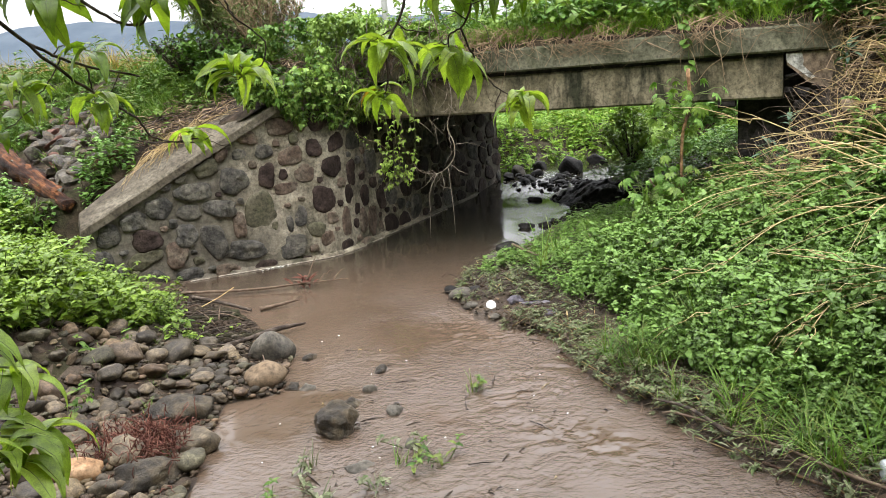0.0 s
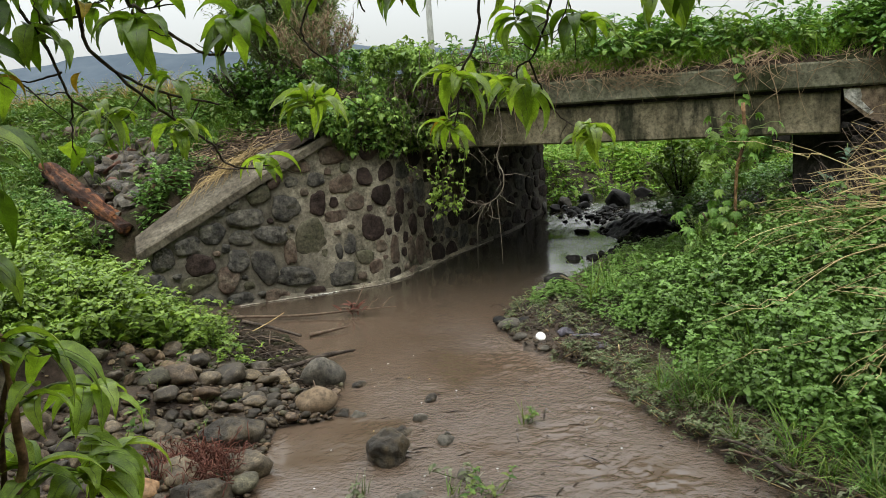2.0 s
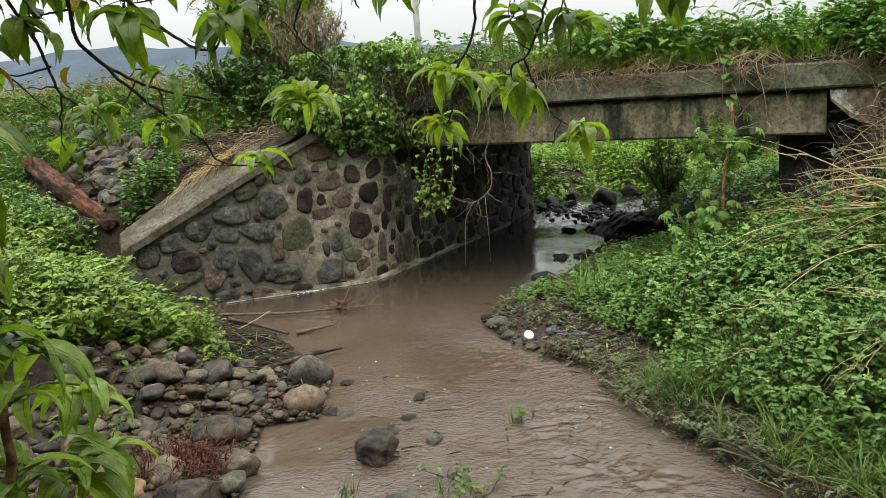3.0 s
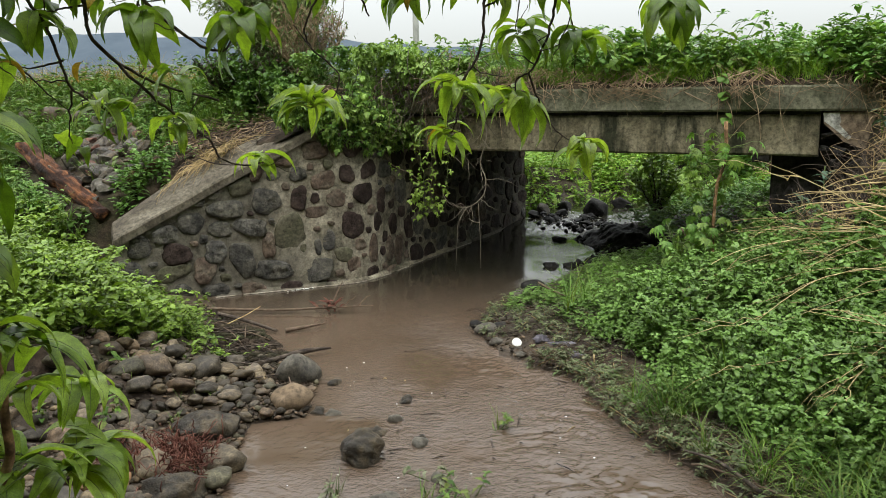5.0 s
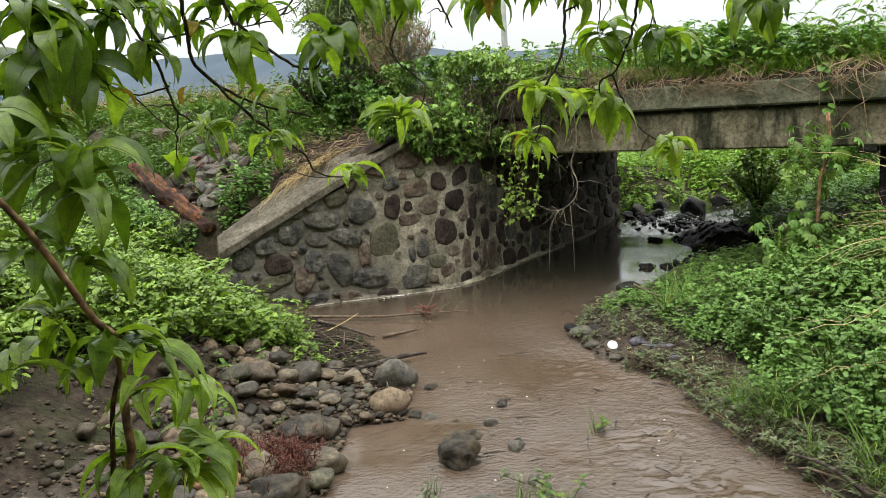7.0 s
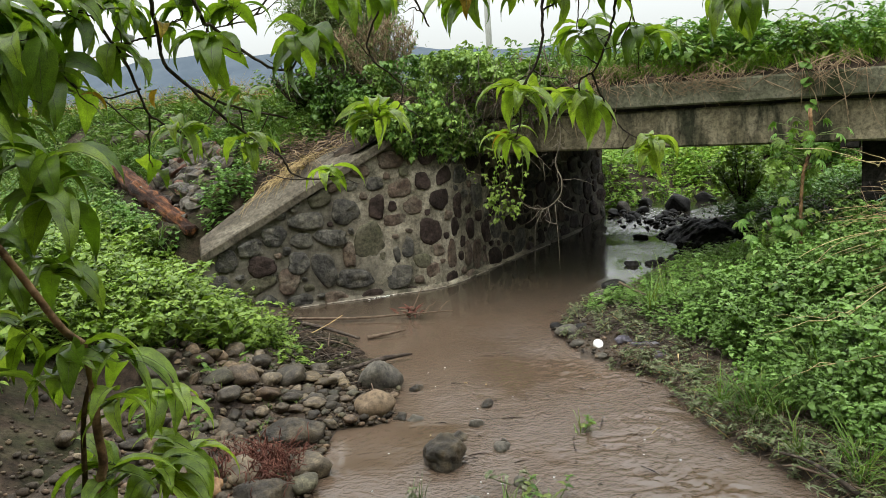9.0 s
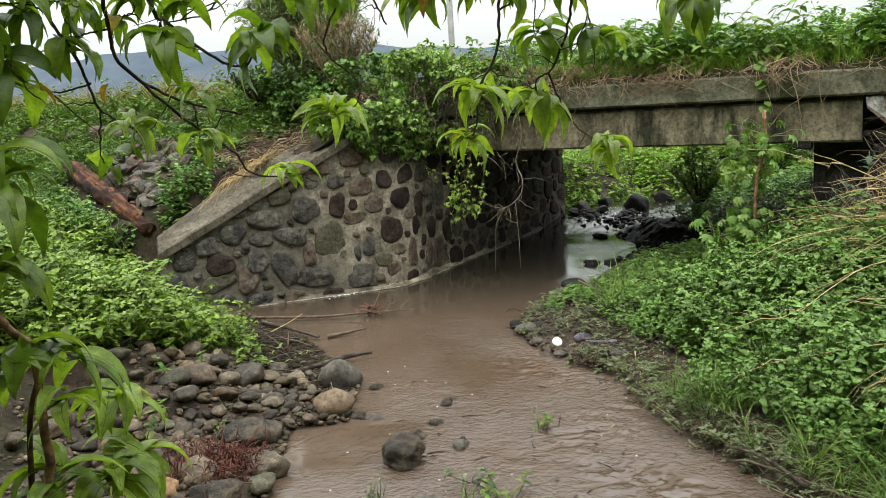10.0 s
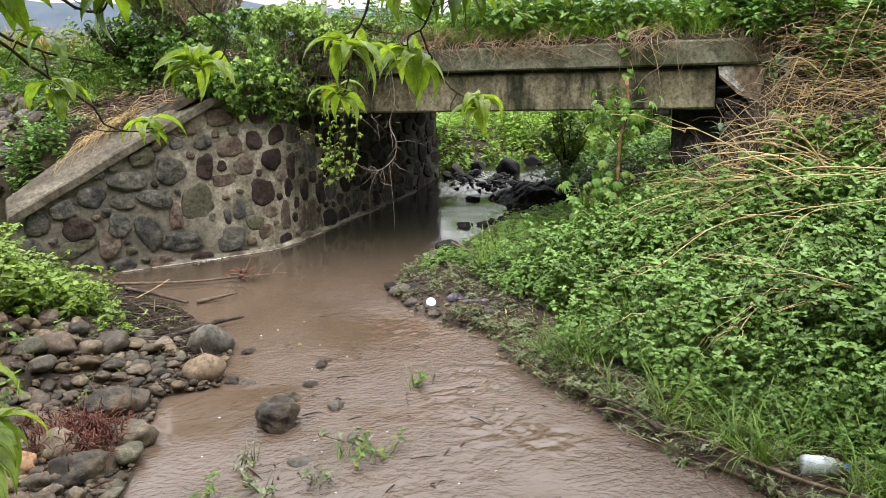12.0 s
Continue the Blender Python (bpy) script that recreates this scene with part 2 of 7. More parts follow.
M["greytwig"] = surface("grey_dead_twig", [(0.105, 0.085, 0.065), (0.185, 0.155, 0.122), (0.290, 0.250, 0.200)], 0.85, 18.0, 0.2, 90.0, vary="island", amount=0.35, dist=0.002, speck=0)
M["root"] = surface("pale_dry_roots", [(0.15, 0.1, 0.06), (0.25, 0.178, 0.11), (0.38, 0.285, 0.185)], 0.85, 18.0, 0.2, 90.0, vary="island", amount=0.45, dist=0.002, speck=0)
M["redroot"] = surface("red_brown_rootlets", [(0.065, 0.024, 0.016), (0.120, 0.045, 0.032), (0.200, 0.095, 0.070)], 0.7, 18.0, 0.2, 90.0, vary="island", amount=0.35, dist=0.002, speck=0)
M["white"] = surface("white_foam_plastic", [(0.72, 0.71, 0.68), (0.8, 0.79, 0.77), (0.84, 0.83, 0.81)], 0.5, 12.0, 0.15, 60.0, dist=0.003, speck=0)
M["scum"] = surface("dirty_foam_scum", [(0.14, 0.115, 0.09), (0.24, 0.205, 0.165), (0.42, 0.38, 0.33)], 0.6, 14.0, 0.4, 80.0, dist=0.003, speck=40.0)
M["plaster"] = surface("tan_plaster", [(0.16, 0.115, 0.08), (0.25, 0.19, 0.135), (0.33, 0.26, 0.195)], 0.9, 7.0, 0.6, 40.0, (0.11, 0.085, 0.06), 4.0, dist=0.008)
M["whitewash"] = surface("flaking_whitewash", [(0.36, 0.35, 0.31), (0.52, 0.51, 0.47), (0.64, 0.63, 0.59)], 0.9, 14.0, 0.5, 60.0, (0.25, 0.23, 0.2), 6.0, dist=0.004)
M["label"] = surface("faded_bottle_label", [(0.36, 0.4, 0.46), (0.46, 0.5, 0.56), (0.58, 0.62, 0.66)], 0.45, 14.0, 0.2, 60.0, (0.3, 0.31, 0.32), 9.0, dist=0.002, speck=0)
M["bluecap"] = surface("blue_plastic", [(0.02, 0.05, 0.3), (0.03, 0.07, 0.4), (0.04, 0.09, 0.45)], 0.35, 12.0, 0.0, spec=0.5, speck=0)
M["pole"] = surface("grey_utility_pole", [(0.25, 0.25, 0.24), (0.33, 0.33, 0.32), (0.4, 0.4, 0.39)], 0.9, 3.0, 0.2, 20.0, speck=0)
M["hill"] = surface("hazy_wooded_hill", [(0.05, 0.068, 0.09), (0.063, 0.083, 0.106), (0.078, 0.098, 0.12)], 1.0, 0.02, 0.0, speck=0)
M["orange"] = surface("orange_brown_stone", [(0.24, 0.13, 0.06), (0.36, 0.21, 0.11), (0.44, 0.3, 0.19)], 0.6, 7.0, 0.4, 40.0, dist=0.006)
M["rubbish"] = surface("dirty_plastic_film", [(0.05, 0.045, 0.06), (0.12, 0.11, 0.13), (0.25, 0.24, 0.25)], 0.35, 6.0, 0.6, 20.0)

M["nettle"] = leafy("nettle_leaf", [(0.104, 0.196, 0.040), (0.172, 0.303, 0.066), (0.134, 0.243, 0.052), (0.245, 0.392, 0.112)], 0.38, glow=0.12, scale=3.0)
M["chick"] = leafy("chickweed_leaf", [(0.110, 0.195, 0.022), (0.185, 0.297, 0.034), (0.262, 0.382, 0.062), (0.140, 0.225, 0.028)], 0.4, glow=0.16, scale=3.0)
M["silty"] = leafy("silt_coated_leaf", [(0.120, 0.145, 0.070), (0.210, 0.225, 0.130), (0.085, 0.140, 0.038), (0.300, 0.305, 0.205)], 0.65, glow=0.1)
M["grass"] = leafy("green_grass", [(0.060, 0.138, 0.020), (0.102, 0.205, 0.030), (0.155, 0.262, 0.046), (0.215, 0.260, 0.065)], 0.5, glow=0.2, scale=2.0)
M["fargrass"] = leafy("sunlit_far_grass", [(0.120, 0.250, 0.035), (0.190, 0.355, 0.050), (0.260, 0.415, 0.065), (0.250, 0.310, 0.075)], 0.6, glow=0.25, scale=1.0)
M["bankgrass"] = leafy("dull_bank_grass", [(0.065, 0.138, 0.026), (0.110, 0.210, 0.036), (0.155, 0.250, 0.048), (0.160, 0.200, 0.060)], 0.6, glow=0.2, scale=1.0)
M["drygrass"] = leafy("dry_grass", [(0.250, 0.175, 0.050), (0.350, 0.245, 0.070), (0.190, 0.155, 0.050), (0.400, 0.290, 0.100)], 0.7, glow=0.15, scale=2.0)
M["vine"] = leafy("vine_leaf", [(0.120, 0.215, 0.042), (0.200, 0.325, 0.066), (0.285, 0.415, 0.100), (0.155, 0.260, 0.052)], 0.42, glow=0.18, scale=2.5)
M["sprig"] = leafy("light_vine_leaf", [(0.200, 0.310, 0.055), (0.300, 0.430, 0.085), (0.400, 0.520, 0.130)], 0.42, glow=0.3, scale=4.0)
M["ivy"] = leafy("dark_climber_leaf", [(0.042, 0.1, 0.018), (0.08, 0.165, 0.028), (0.12, 0.225, 0.038), (0.06, 0.13, 0.022)], 0.42, glow=0.14, scale=2.5)
M["weed"] = leafy("broad_weed_leaf", [(0.090, 0.205, 0.042), (0.155, 0.310, 0.068), (0.235, 0.400, 0.100), (0.118, 0.235, 0.052)], 0.45, glow=0.16, scale=2.0)
M["shrub"] = leafy("grey_green_shrub_leaf", [(0.130, 0.200, 0.070), (0.200, 0.270, 0.100), (0.150, 0.200, 0.075), (0.250, 0.290, 0.125)], 0.6, glow=0.15)
M["tree"] = leafy("glossy_tree_leaf", [(0.095, 0.175, 0.018), (0.155, 0.255, 0.027), (0.205, 0.320, 0.038), (0.270, 0.385, 0.050)], 0.36, vary="object", glow=0.38, scale=6.0, spec=0.4)
M["young"] = leafy("young_bright_leaf", [(0.230, 0.345, 0.045), (0.305, 0.430, 0.065), (0.380, 0.500, 0.095)], 0.42, vary="object", glow=0.4, scale=6.0, spec=0.35)
M["yellow"] = leafy("yellowed_leaf", [(0.42, 0.3, 0.03), (0.38, 0.2, 0.04)], 0.5, vary="object", glow=0.3)
M["agave"] = leafy("blue_green_leaf", [(0.1, 0.18, 0.13), (0.14, 0.23, 0.17)], 0.55, glow=0.15)
M["stem"] = leafy("green_stem", [(0.12, 0.18, 0.05), (0.18, 0.22, 0.08)], 0.6, glow=0.05)

# turbid brown stream water
m, n, links, bsdf = nodes_of("turbid_water")
co = n.new("ShaderNodeTexCoord").outputs["Object"]
silt = noise_tex(n, links, co, 0.9, 4.0, 0.55, (1.0, 0.6, 1.0))
r = ramp(n, [(0.079, 0.053, 0.035), (0.112, 0.079, 0.056)], (0.35, 0.65))
links.new(silt.outputs["Fac"], r.inputs[0])
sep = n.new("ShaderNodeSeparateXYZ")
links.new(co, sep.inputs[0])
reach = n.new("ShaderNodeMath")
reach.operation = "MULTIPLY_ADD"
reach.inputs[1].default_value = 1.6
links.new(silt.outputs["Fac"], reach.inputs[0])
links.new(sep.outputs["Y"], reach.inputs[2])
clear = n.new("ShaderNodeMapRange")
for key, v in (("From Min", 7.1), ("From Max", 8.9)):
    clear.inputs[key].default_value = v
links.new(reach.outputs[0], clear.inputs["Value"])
# upstream, under the bridge and beyond, the base colour blends to a near-black brown
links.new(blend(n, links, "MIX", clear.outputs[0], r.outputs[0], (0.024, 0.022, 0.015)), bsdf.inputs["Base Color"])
bsdf.inputs["Roughness"].default_value = 0.05
bsdf.inputs["IOR"].default_value = 1.4
bsdf.inputs["Specular IOR Level"].default_value = 0.9
fine = noise_tex(n, links, co, 34.0, 4.0, 0.6)
wide = noise_tex(n, links, co, 13.0, 3.0, 0.55)
calm = noise_tex(n, links, co, 1.1, 2.0, 0.5)
rr = ramp(n, [(0.08, 0.08, 0.08), (1, 1, 1)], (0.36, 0.64))
links.new(calm.outputs["Fac"], rr.inputs[0])
hgt = blend(n, links, "ADD", 0.7, fine.outputs["Fac"], wide.outputs["Fac"])
hgt = blend(n, links, "MULTIPLY", 1.0, hgt, rr.outputs[0])
b = n.new("ShaderNodeBump")
b.inputs["Strength"].default_value = 1.0
b.inputs["Distance"].default_value = 0.022
run = n.new("ShaderNodeMapRange")
for key, v in (("From Min", 5.6), ("From Max", 7.8), ("To Min", 1.0), ("To Max", 0.1)):
    run.inputs[key].default_value = v
links.new(sep.outputs["Y"], run.inputs["Value"])
bay = n.new("ShaderNodeMapRange")
for key, v in (("From Min", -1.0), ("From Max", -0.2), ("To Min", 0.35), ("To Max", 1.0)):
    bay.inputs[key].default_value = v
links.new(sep.outputs["X"], bay.inputs["Value"])
pool = n.new("ShaderNodeMapRange")
for key, v in (("From Min", 8.3), ("From Max", 9.0), ("To Min", 0.0), ("To Max", 0.08)):
    pool.inputs[key].default_value = v
links.new(sep.outputs["Y"], pool.inputs["Value"])
both = n.new("ShaderNodeMath")
both.operation = "MULTIPLY_ADD"
links.new(run.outputs[0], both.inputs[0])
links.new(bay.outputs[0], both.inputs[1])
links.new(pool.outputs[0], both.inputs[2])
links.new(both.outputs[0], b.inputs["Strength"])
links.new(hgt, b.inputs["Height"])
links.new(b.outputs[0], bsdf.inputs["Normal"])
M["water"] = m

# clear plastic of the bottle
m, n, links, bsdf = nodes_of("cloudy_clear_plastic")
bsdf.inputs["Base Color"].default_value = (0.6, 0.64, 0.66, 1)
bsdf.inputs["Roughness"].default_value = 0.2
bsdf.inputs["Transmission Weight"].default_value = 0.45
M["clear"] = m

# ---- mesh helpers ----
rng = np.random.default_rng(7)


def raw(name, V, F, mats, mi=None, smooth=True):
    """A mesh from arrays of vertices and triangles."""
    V, F = np.asarray(V, np.float32), np.asarray(F, np.int32)
    me = bpy.data.meshes.new(name)
    me.vertices.add(len(V))
    me.vertices.foreach_set("co", V.ravel())
    me.loops.add(3 * len(F))
    me.loops.foreach_set("vertex_index", F.ravel())
    me.polygons.add(len(F))
    me.polygons.foreach_set("loop_start", np.arange(0, 3 * len(F), 3, dtype=np.int32))
    if mi is not None:
        me.polygons.foreach_set("material_index", np.asarray(mi, np.int32))
    me.polygons.foreach_set("use_smooth", np.full(len(F), smooth))
    for k in mats:
        me.materials.append(k)
    me.update(calc_edges=True)
    me.validate()
    return me


def thing(name, label, category, group="", kind="", data=None, at=None):
    ob = tagged(new(name, data), label, category, group, kind)
    if at is not None:
        ob.location = at
    return ob


def part(name, data, parent, label=""):
    ob = tagged(new(name, data), label)
    ob.parent = parent
    return ob


def part_world(name, V, F, mats, parent, label="", mi=None, smooth=True):
    """A part whose vertices are given in world metres, under a parent that is only moved."""
    off = np.array(parent.location)
    up = parent.parent
    while up:
        off = off + np.array(up.location)
        up = up.parent
    return part(name, raw(name, np.asarray(V) - off, F, mats, mi, smooth), parent, label)


def leaf(length, width, fold=0.25, bend=0.6, segs=3, pitch=0.3, sharp=1.0):
    """A leaf from the origin along +x: folded at the midrib, bending down towards the tip."""
    V, F = [], []
    x = z = 0.0
    a = pitch
    for i in range(segs + 1):
        t = i / segs
        w = width * 0.5 * (math.sin(math.pi * min(1.0, t * 0.94 + 0.06) ** (0.75 * sharp))) if i < segs else 0.0
        V += [(x, -w, z + w * fold), (x, 0, z), (x, w, z + w * fold)]
        x += length / segs * math.cos(a)
        z += length / segs * math.sin(a)
        a -= bend / segs
    for i in range(segs):
        p, q = 3 * i, 3 * i + 3
        F += [(p, p + 1, q + 1), (p, q + 1, q), (p + 1, p + 2, q + 2), (p + 1, q + 2, q + 1)]
    return np.array(V), np.array(F)


def tube(points, radii, sides=5):
    """A tapering tube along points."""
    P = np.asarray(points, float)
    R = np.broadcast_to(np.asarray(radii, float), (len(P),)) if np.ndim(radii) == 0 or len(radii) == len(P) else np.interp(np.linspace(0, 1, len(P)), np.linspace(0, 1, len(radii)), radii)
    D = np.gradient(P, axis=0)
    D /= np.linalg.norm(D, axis=1)[:, None] + 1e-9
    ref = np.array([0.31, 0.17, 0.93]) if abs(D[:, 2]).mean() < 0.8 else np.array([0.93, 0.31, 0.1])
    A = np.cross(D, ref)
    A /= np.linalg.norm(A, axis=1)[:, None] + 1e-9
    B = np.cross(D, A)
    an = np.arange(sides) * 2 * np.pi / sides
    V = (P[:, None] + R[:, None, None] * (np.cos(an)[None, :, None] * A[:, None] + np.sin(an)[None, :, None] * B[:, None])).reshape(-1, 3)
    F = []
    for i in range(len(P) - 1):
        for j in range(sides):
            a, b2 = i * sides + j, i * sides + (j + 1) % sides
            F += [(a, b2, b2 + sides), (a, b2 + sides, a + sides)]
    V = np.vstack([V, P[:1], P[-1:]])
    k = len(V) - 2
    for j in range(sides):
        F += [(k, (j + 1) % sides, j), (k + 1, (len(P) - 1) * sides + j, (len(P) - 1) * sides + (j + 1) % sides)]
    return V, np.array(F)


def bowed(a, b, sag=0.1, n=7, wob=0.02):
    """Points of a slightly crooked line from a to b that sags or arches."""
    a, b = np.array(a, float), np.array(b, float)
    t = np.linspace(0, 1, n)[:, None]
    P = a + (b - a) * t
    P[:, 2] += sag * (4 * t * (1 - t))[:, 0]
    P[1:-1] += rng.normal(0, wob, (n - 2, 3))
    return P


def smooth_line(points, n=24):
    """A Catmull-Rom line through points."""
    P = np.array(points, float)
    P = np.vstack([2 * P[0] - P[1], P, 2 * P[-1] - P[-2]])
    out = []
    m2 = len(P) - 3
    for u in np.linspace(0, m2 - 1e-6, n):
        i = int(u)
        t = u - i
        a, b2, c, d = P[i : i + 4]
        out.append(0.5 * (2 * b2 + (c - a) * t + (2 * a - 5 * b2 + 4 * c - d) * t * t + (3 * b2 - a - 3 * c + d) * t**3))
    return np.array(out)


def join(parts):
    """Several (V, F, material index) as one."""
    Vs, Fs, Ms, k = [], [], [], 0
    for V, F, mi in parts:
        Vs.append(V)
        Fs.append(np.asarray(F) + k)
        Ms.append(np.full(len(F), mi))
        k += len(V)
    return np.vstack(Vs), np.vstack(Fs), np.concatenate(Ms)


def turned(V, yaw=0.0, pitch=0.0, roll=0.0, at=(0, 0, 0), size=1.0):
    R = np.array(Euler((roll, pitch, yaw)).to_matrix())
    return np.asarray(V) * size @ R.T + np.array(at)


def scatter(templates, P, yaw, tilt, size):
    """Copies of templates (V, F, mi) at P, turned about z by yaw, leaning by tilt (2 columns) and scaled."""
    N = len(P)
    pick = rng.integers(0, len(templates), N)
    Vs, Fs, Ms, k = [], [], [], 0
    for i, (V, F, mi) in enumerate(templates):
        s = np.where(pick == i)[0]
        if not len(s):
            continue
        c, sn = np.cos(yaw[s]), np.sin(yaw[s])
        X = V[None, :, 0] * c[:, None] - V[None, :, 1] * sn[:, None]
        Y = V[None, :, 0] * sn[:, None] + V[None, :, 1] * c[:, None]
        Z = np.repeat(V[None, :, 2], len(s), 0)
        X = X + Z * tilt[s, 0:1]
        Y = Y + Z * tilt[s, 1:2]
        W = np.stack([X, Y, Z], -1) * np.reshape(size[s], (-1, 1, 1)) + P[s][:, None]
        Vs.append(W.reshape(-1, 3))
        Fs.append((F[None] + (np.arange(len(s)) * len(V))[:, None, None] + k).reshape(-1, 3))
        Ms.append(np.tile(mi, len(s)))
        k += len(s) * len(V)
    return np.vstack(Vs), np.vstack(Fs), np.concatenate(Ms)


def box(a, b):
    """A box from corner a to corner b as triangles."""
    (x0, y0, z0), (x1, y1, z1) = a, b
    V = [(x0, y0, z0), (x1, y0, z0), (x1, y1, z0), (x0, y1, z0), (x0, y0, z1), (x1, y0, z1), (x1, y1, z1), (x0, y1, z1)]
    Q = [(0, 3, 2, 1), (4, 5, 6, 7), (0, 1, 5, 4), (1, 2, 6, 5), (2, 3, 7, 6), (3, 0, 4, 7)]
    return np.array(V, float), np.array([t for q in Q for t in ((q[0], q[1], q[2]), (q[0], q[2], q[3]))])


def rock_mesh(name, size, material, seed, sub=3, rough=0.22, flat=0.0):
    """A worn stone of the given size (x, y, z), its base at z = -0.35 of its height; corners from soft facets."""
    bm = bmesh.new()
    bmesh.ops.create_icosphere(bm, subdivisions=sub, radius=1.0)
    off = Vector((seed * 3.1, seed * 1.7, seed * 0.9))
    r3 = random.Random(seed)
    cuts = [(Vector((r3.uniform(-1, 1), r3.uniform(-1, 1), r3.uniform(-1, 1))).normalized(), r3.uniform(0.72, 0.95)) for _ in range(9)]
    for v in bm.verts:
        p = v.co.copy()
        for nn, d in cuts:
            over = p.dot(nn) - d
            if over > 0:
                p -= nn * over * (0.85 - flat * 0.3)
        p *= 1 + rough * noise.noise(p * 1.3 + off) + rough * 0.35 * noise.noise(p * 3.7 + off)
        v.co = Vector((p.x * size[0] / 2, p.y * size[1] / 2, p.z * size[2] / 2))
    me = bpy.data.meshes.new(name)
    bm.to_mesh(me)
    bm.free()
    me.polygons.foreach_set("use_smooth", np.full(len(me.polygons), True))
    me.materials.append(material)
    return me


def slab_rock(name, size, material, seed):
    """A broken, sharp-edged stone: the hull of a few random points, its edges worn."""
    r3 = random.Random(seed)
    bm = bmesh.new()
    for _ in range(15):
        v = Vector((r3.gauss(0, 1), r3.gauss(0, 1), r3.gauss(0, 1))).normalized() * r3.uniform(0.85, 1.1)
        bm.verts.new((v.x * size[0] / 2, v.y * size[1] / 2, v.z * size[2] / 2))
    hull = bmesh.ops.convex_hull(bm, input=bm.verts)
    bmesh.ops.delete(bm, geom=[g for g in hull["geom_interior"] if isinstance(g, bmesh.types.BMVert)], context="VERTS")
    bmesh.ops.dissolve_limit(bm, angle_limit=0.25, verts=bm.verts, edges=bm.edges)
    bmesh.ops.bevel(bm, geom=list(bm.edges), offset=min(size) * 0.06, segments=1, affect="EDGES")
    bmesh.ops.triangulate(bm, faces=bm.faces)
    me = bpy.data.meshes.new(name)
    bm.to_mesh(me)
    bm.free()
    me.materials.append(material)
    return me


# ---- plan: bridge frame (s along the span, q away through the bridge) and ground ----
UX, UY, GX, GY = 0.9013, -0.4332, -0.384, 8.317


def bridge(s, q, z):
    return (GX + UX * s - UY * q, GY + UY * s + UX * q, z)


def to_sq(x, y):
    return (x - GX) * UX + (y - GY) * UY, -(x - GX) * UY + (y - GY) * UX


def sstep(a, b, v):
    t = np.clip((v - a) / (b - a), 0, 1)
    return t * t * (3 - 2 * t)


WALL = smooth_line([(-3.15, 6.85, 0), (-2.1, 7.29, 0), (-1.32, 7.61, 0), (-1.0, 7.82, 0), (-0.74, 8.3, 0), (-0.5, 8.8, 0), (0.14, 9.98, 0), (0.88, 11.25, 0)], 90)[:, :2]
WSEG = np.linalg.norm(np.diff(WALL, axis=0), axis=1)
WLEN = np.r_[0, np.cumsum(WSEG)]
WEND = WLEN[-1]


def left_edge(y):
    return np.interp(y, [-30, 2.6, 3.2, 3.95, 4.18, 4.28, 4.8, 5.4, 6.0, 6.45, 7.1, 7.3, 7.6, 7.82, 8.3, 8.8, 11.25, 11.7, 12.2, 13, 15, 20], [-1.5, -1.25, -1.2, -1.27, -1.3, -0.98, -1.0, -1.29, -1.64, -2.1, -2.4, -2.1, -1.32, -1.0, -0.74, -0.5, 0.88, 1.5, 2.5, 4.1, 7.4, 17])


def right_edge(y):
    return np.interp(y, [-30, 2.0, 2.77, 3.04, 3.54, 4.0, 4.47, 4.85, 5.1, 5.35, 5.9, 6.4, 7.0, 7.2, 8.3, 8.85, 9.4, 9.96, 10.4, 10.8, 11.3, 12, 13, 15, 20], [1.9, 1.75, 1.49, 1.29, 1.07, 0.85, 0.74, 0.68, 0.42, 0.22, 0.03, 0.1, 0.45, 0.62, 1.22, 1.86, 1.74, 1.46, 1.52, 2.0, 2.7, 3.5, 5.0, 8.4, 18.2])


def bumps(x, y):
    return 0.5 * np.sin(2.1 * x + 1.3 * y + 0.7) * np.sin(1.7 * y - 0.9 * x + 2.0) + 0.3 * np.sin(5.3 * x - 3.1 * y) * np.sin(4.7 * y + 2.9 * x + 1) + 0.2 * np.sin(11.3 * x + 7.1 * y + 2) * np.sin(9.7 * y - 8.3 * x)


def mud_spur(x, y):
    """The black mud spur that the creek bends round: 1 at its heart, 0 away from it."""
    u, v = (x - 2.05) * 0.87 + (y - 9.55) * 0.5, (y - 9.55) * 0.87 - (x - 2.05) * 0.5
    return np.exp(-((u / 0.48) ** 2) - (v / 0.8) ** 2)


def behind_wall(x, y):
    """Metres behind the masonry's face (minus: on the stream's side)."""
    x, y = np.asarray(x, float), np.asarray(y, float)
    best = np.full(x.shape, 1e9)
    side = np.zeros(x.shape)
    W = np.vstack([WALL[0] + (WALL[0] - WALL[1]) * 300, WALL[::4], WALL[-1:], WALL[-1:] + [[-1.5, 1.6]]])
    for a, b2 in zip(W[:-1], W[1:]):
        d = b2 - a
        L2 = (d**2).sum()
        if L2 < 1e-9:
            continue
        t = np.clip(((x - a[0]) * d[0] + (y - a[1]) * d[1]) / L2, 0, 1)
        ex, ey = x - a[0] - t * d[0], y - a[1] - t * d[1]
        dist = np.hypot(ex, ey)
        cr = d[0] * ey - d[1] * ex
        near = dist < best
        side = np.where(near, np.sign(cr), side)
        best = np.minimum(best, dist)
    return best * side


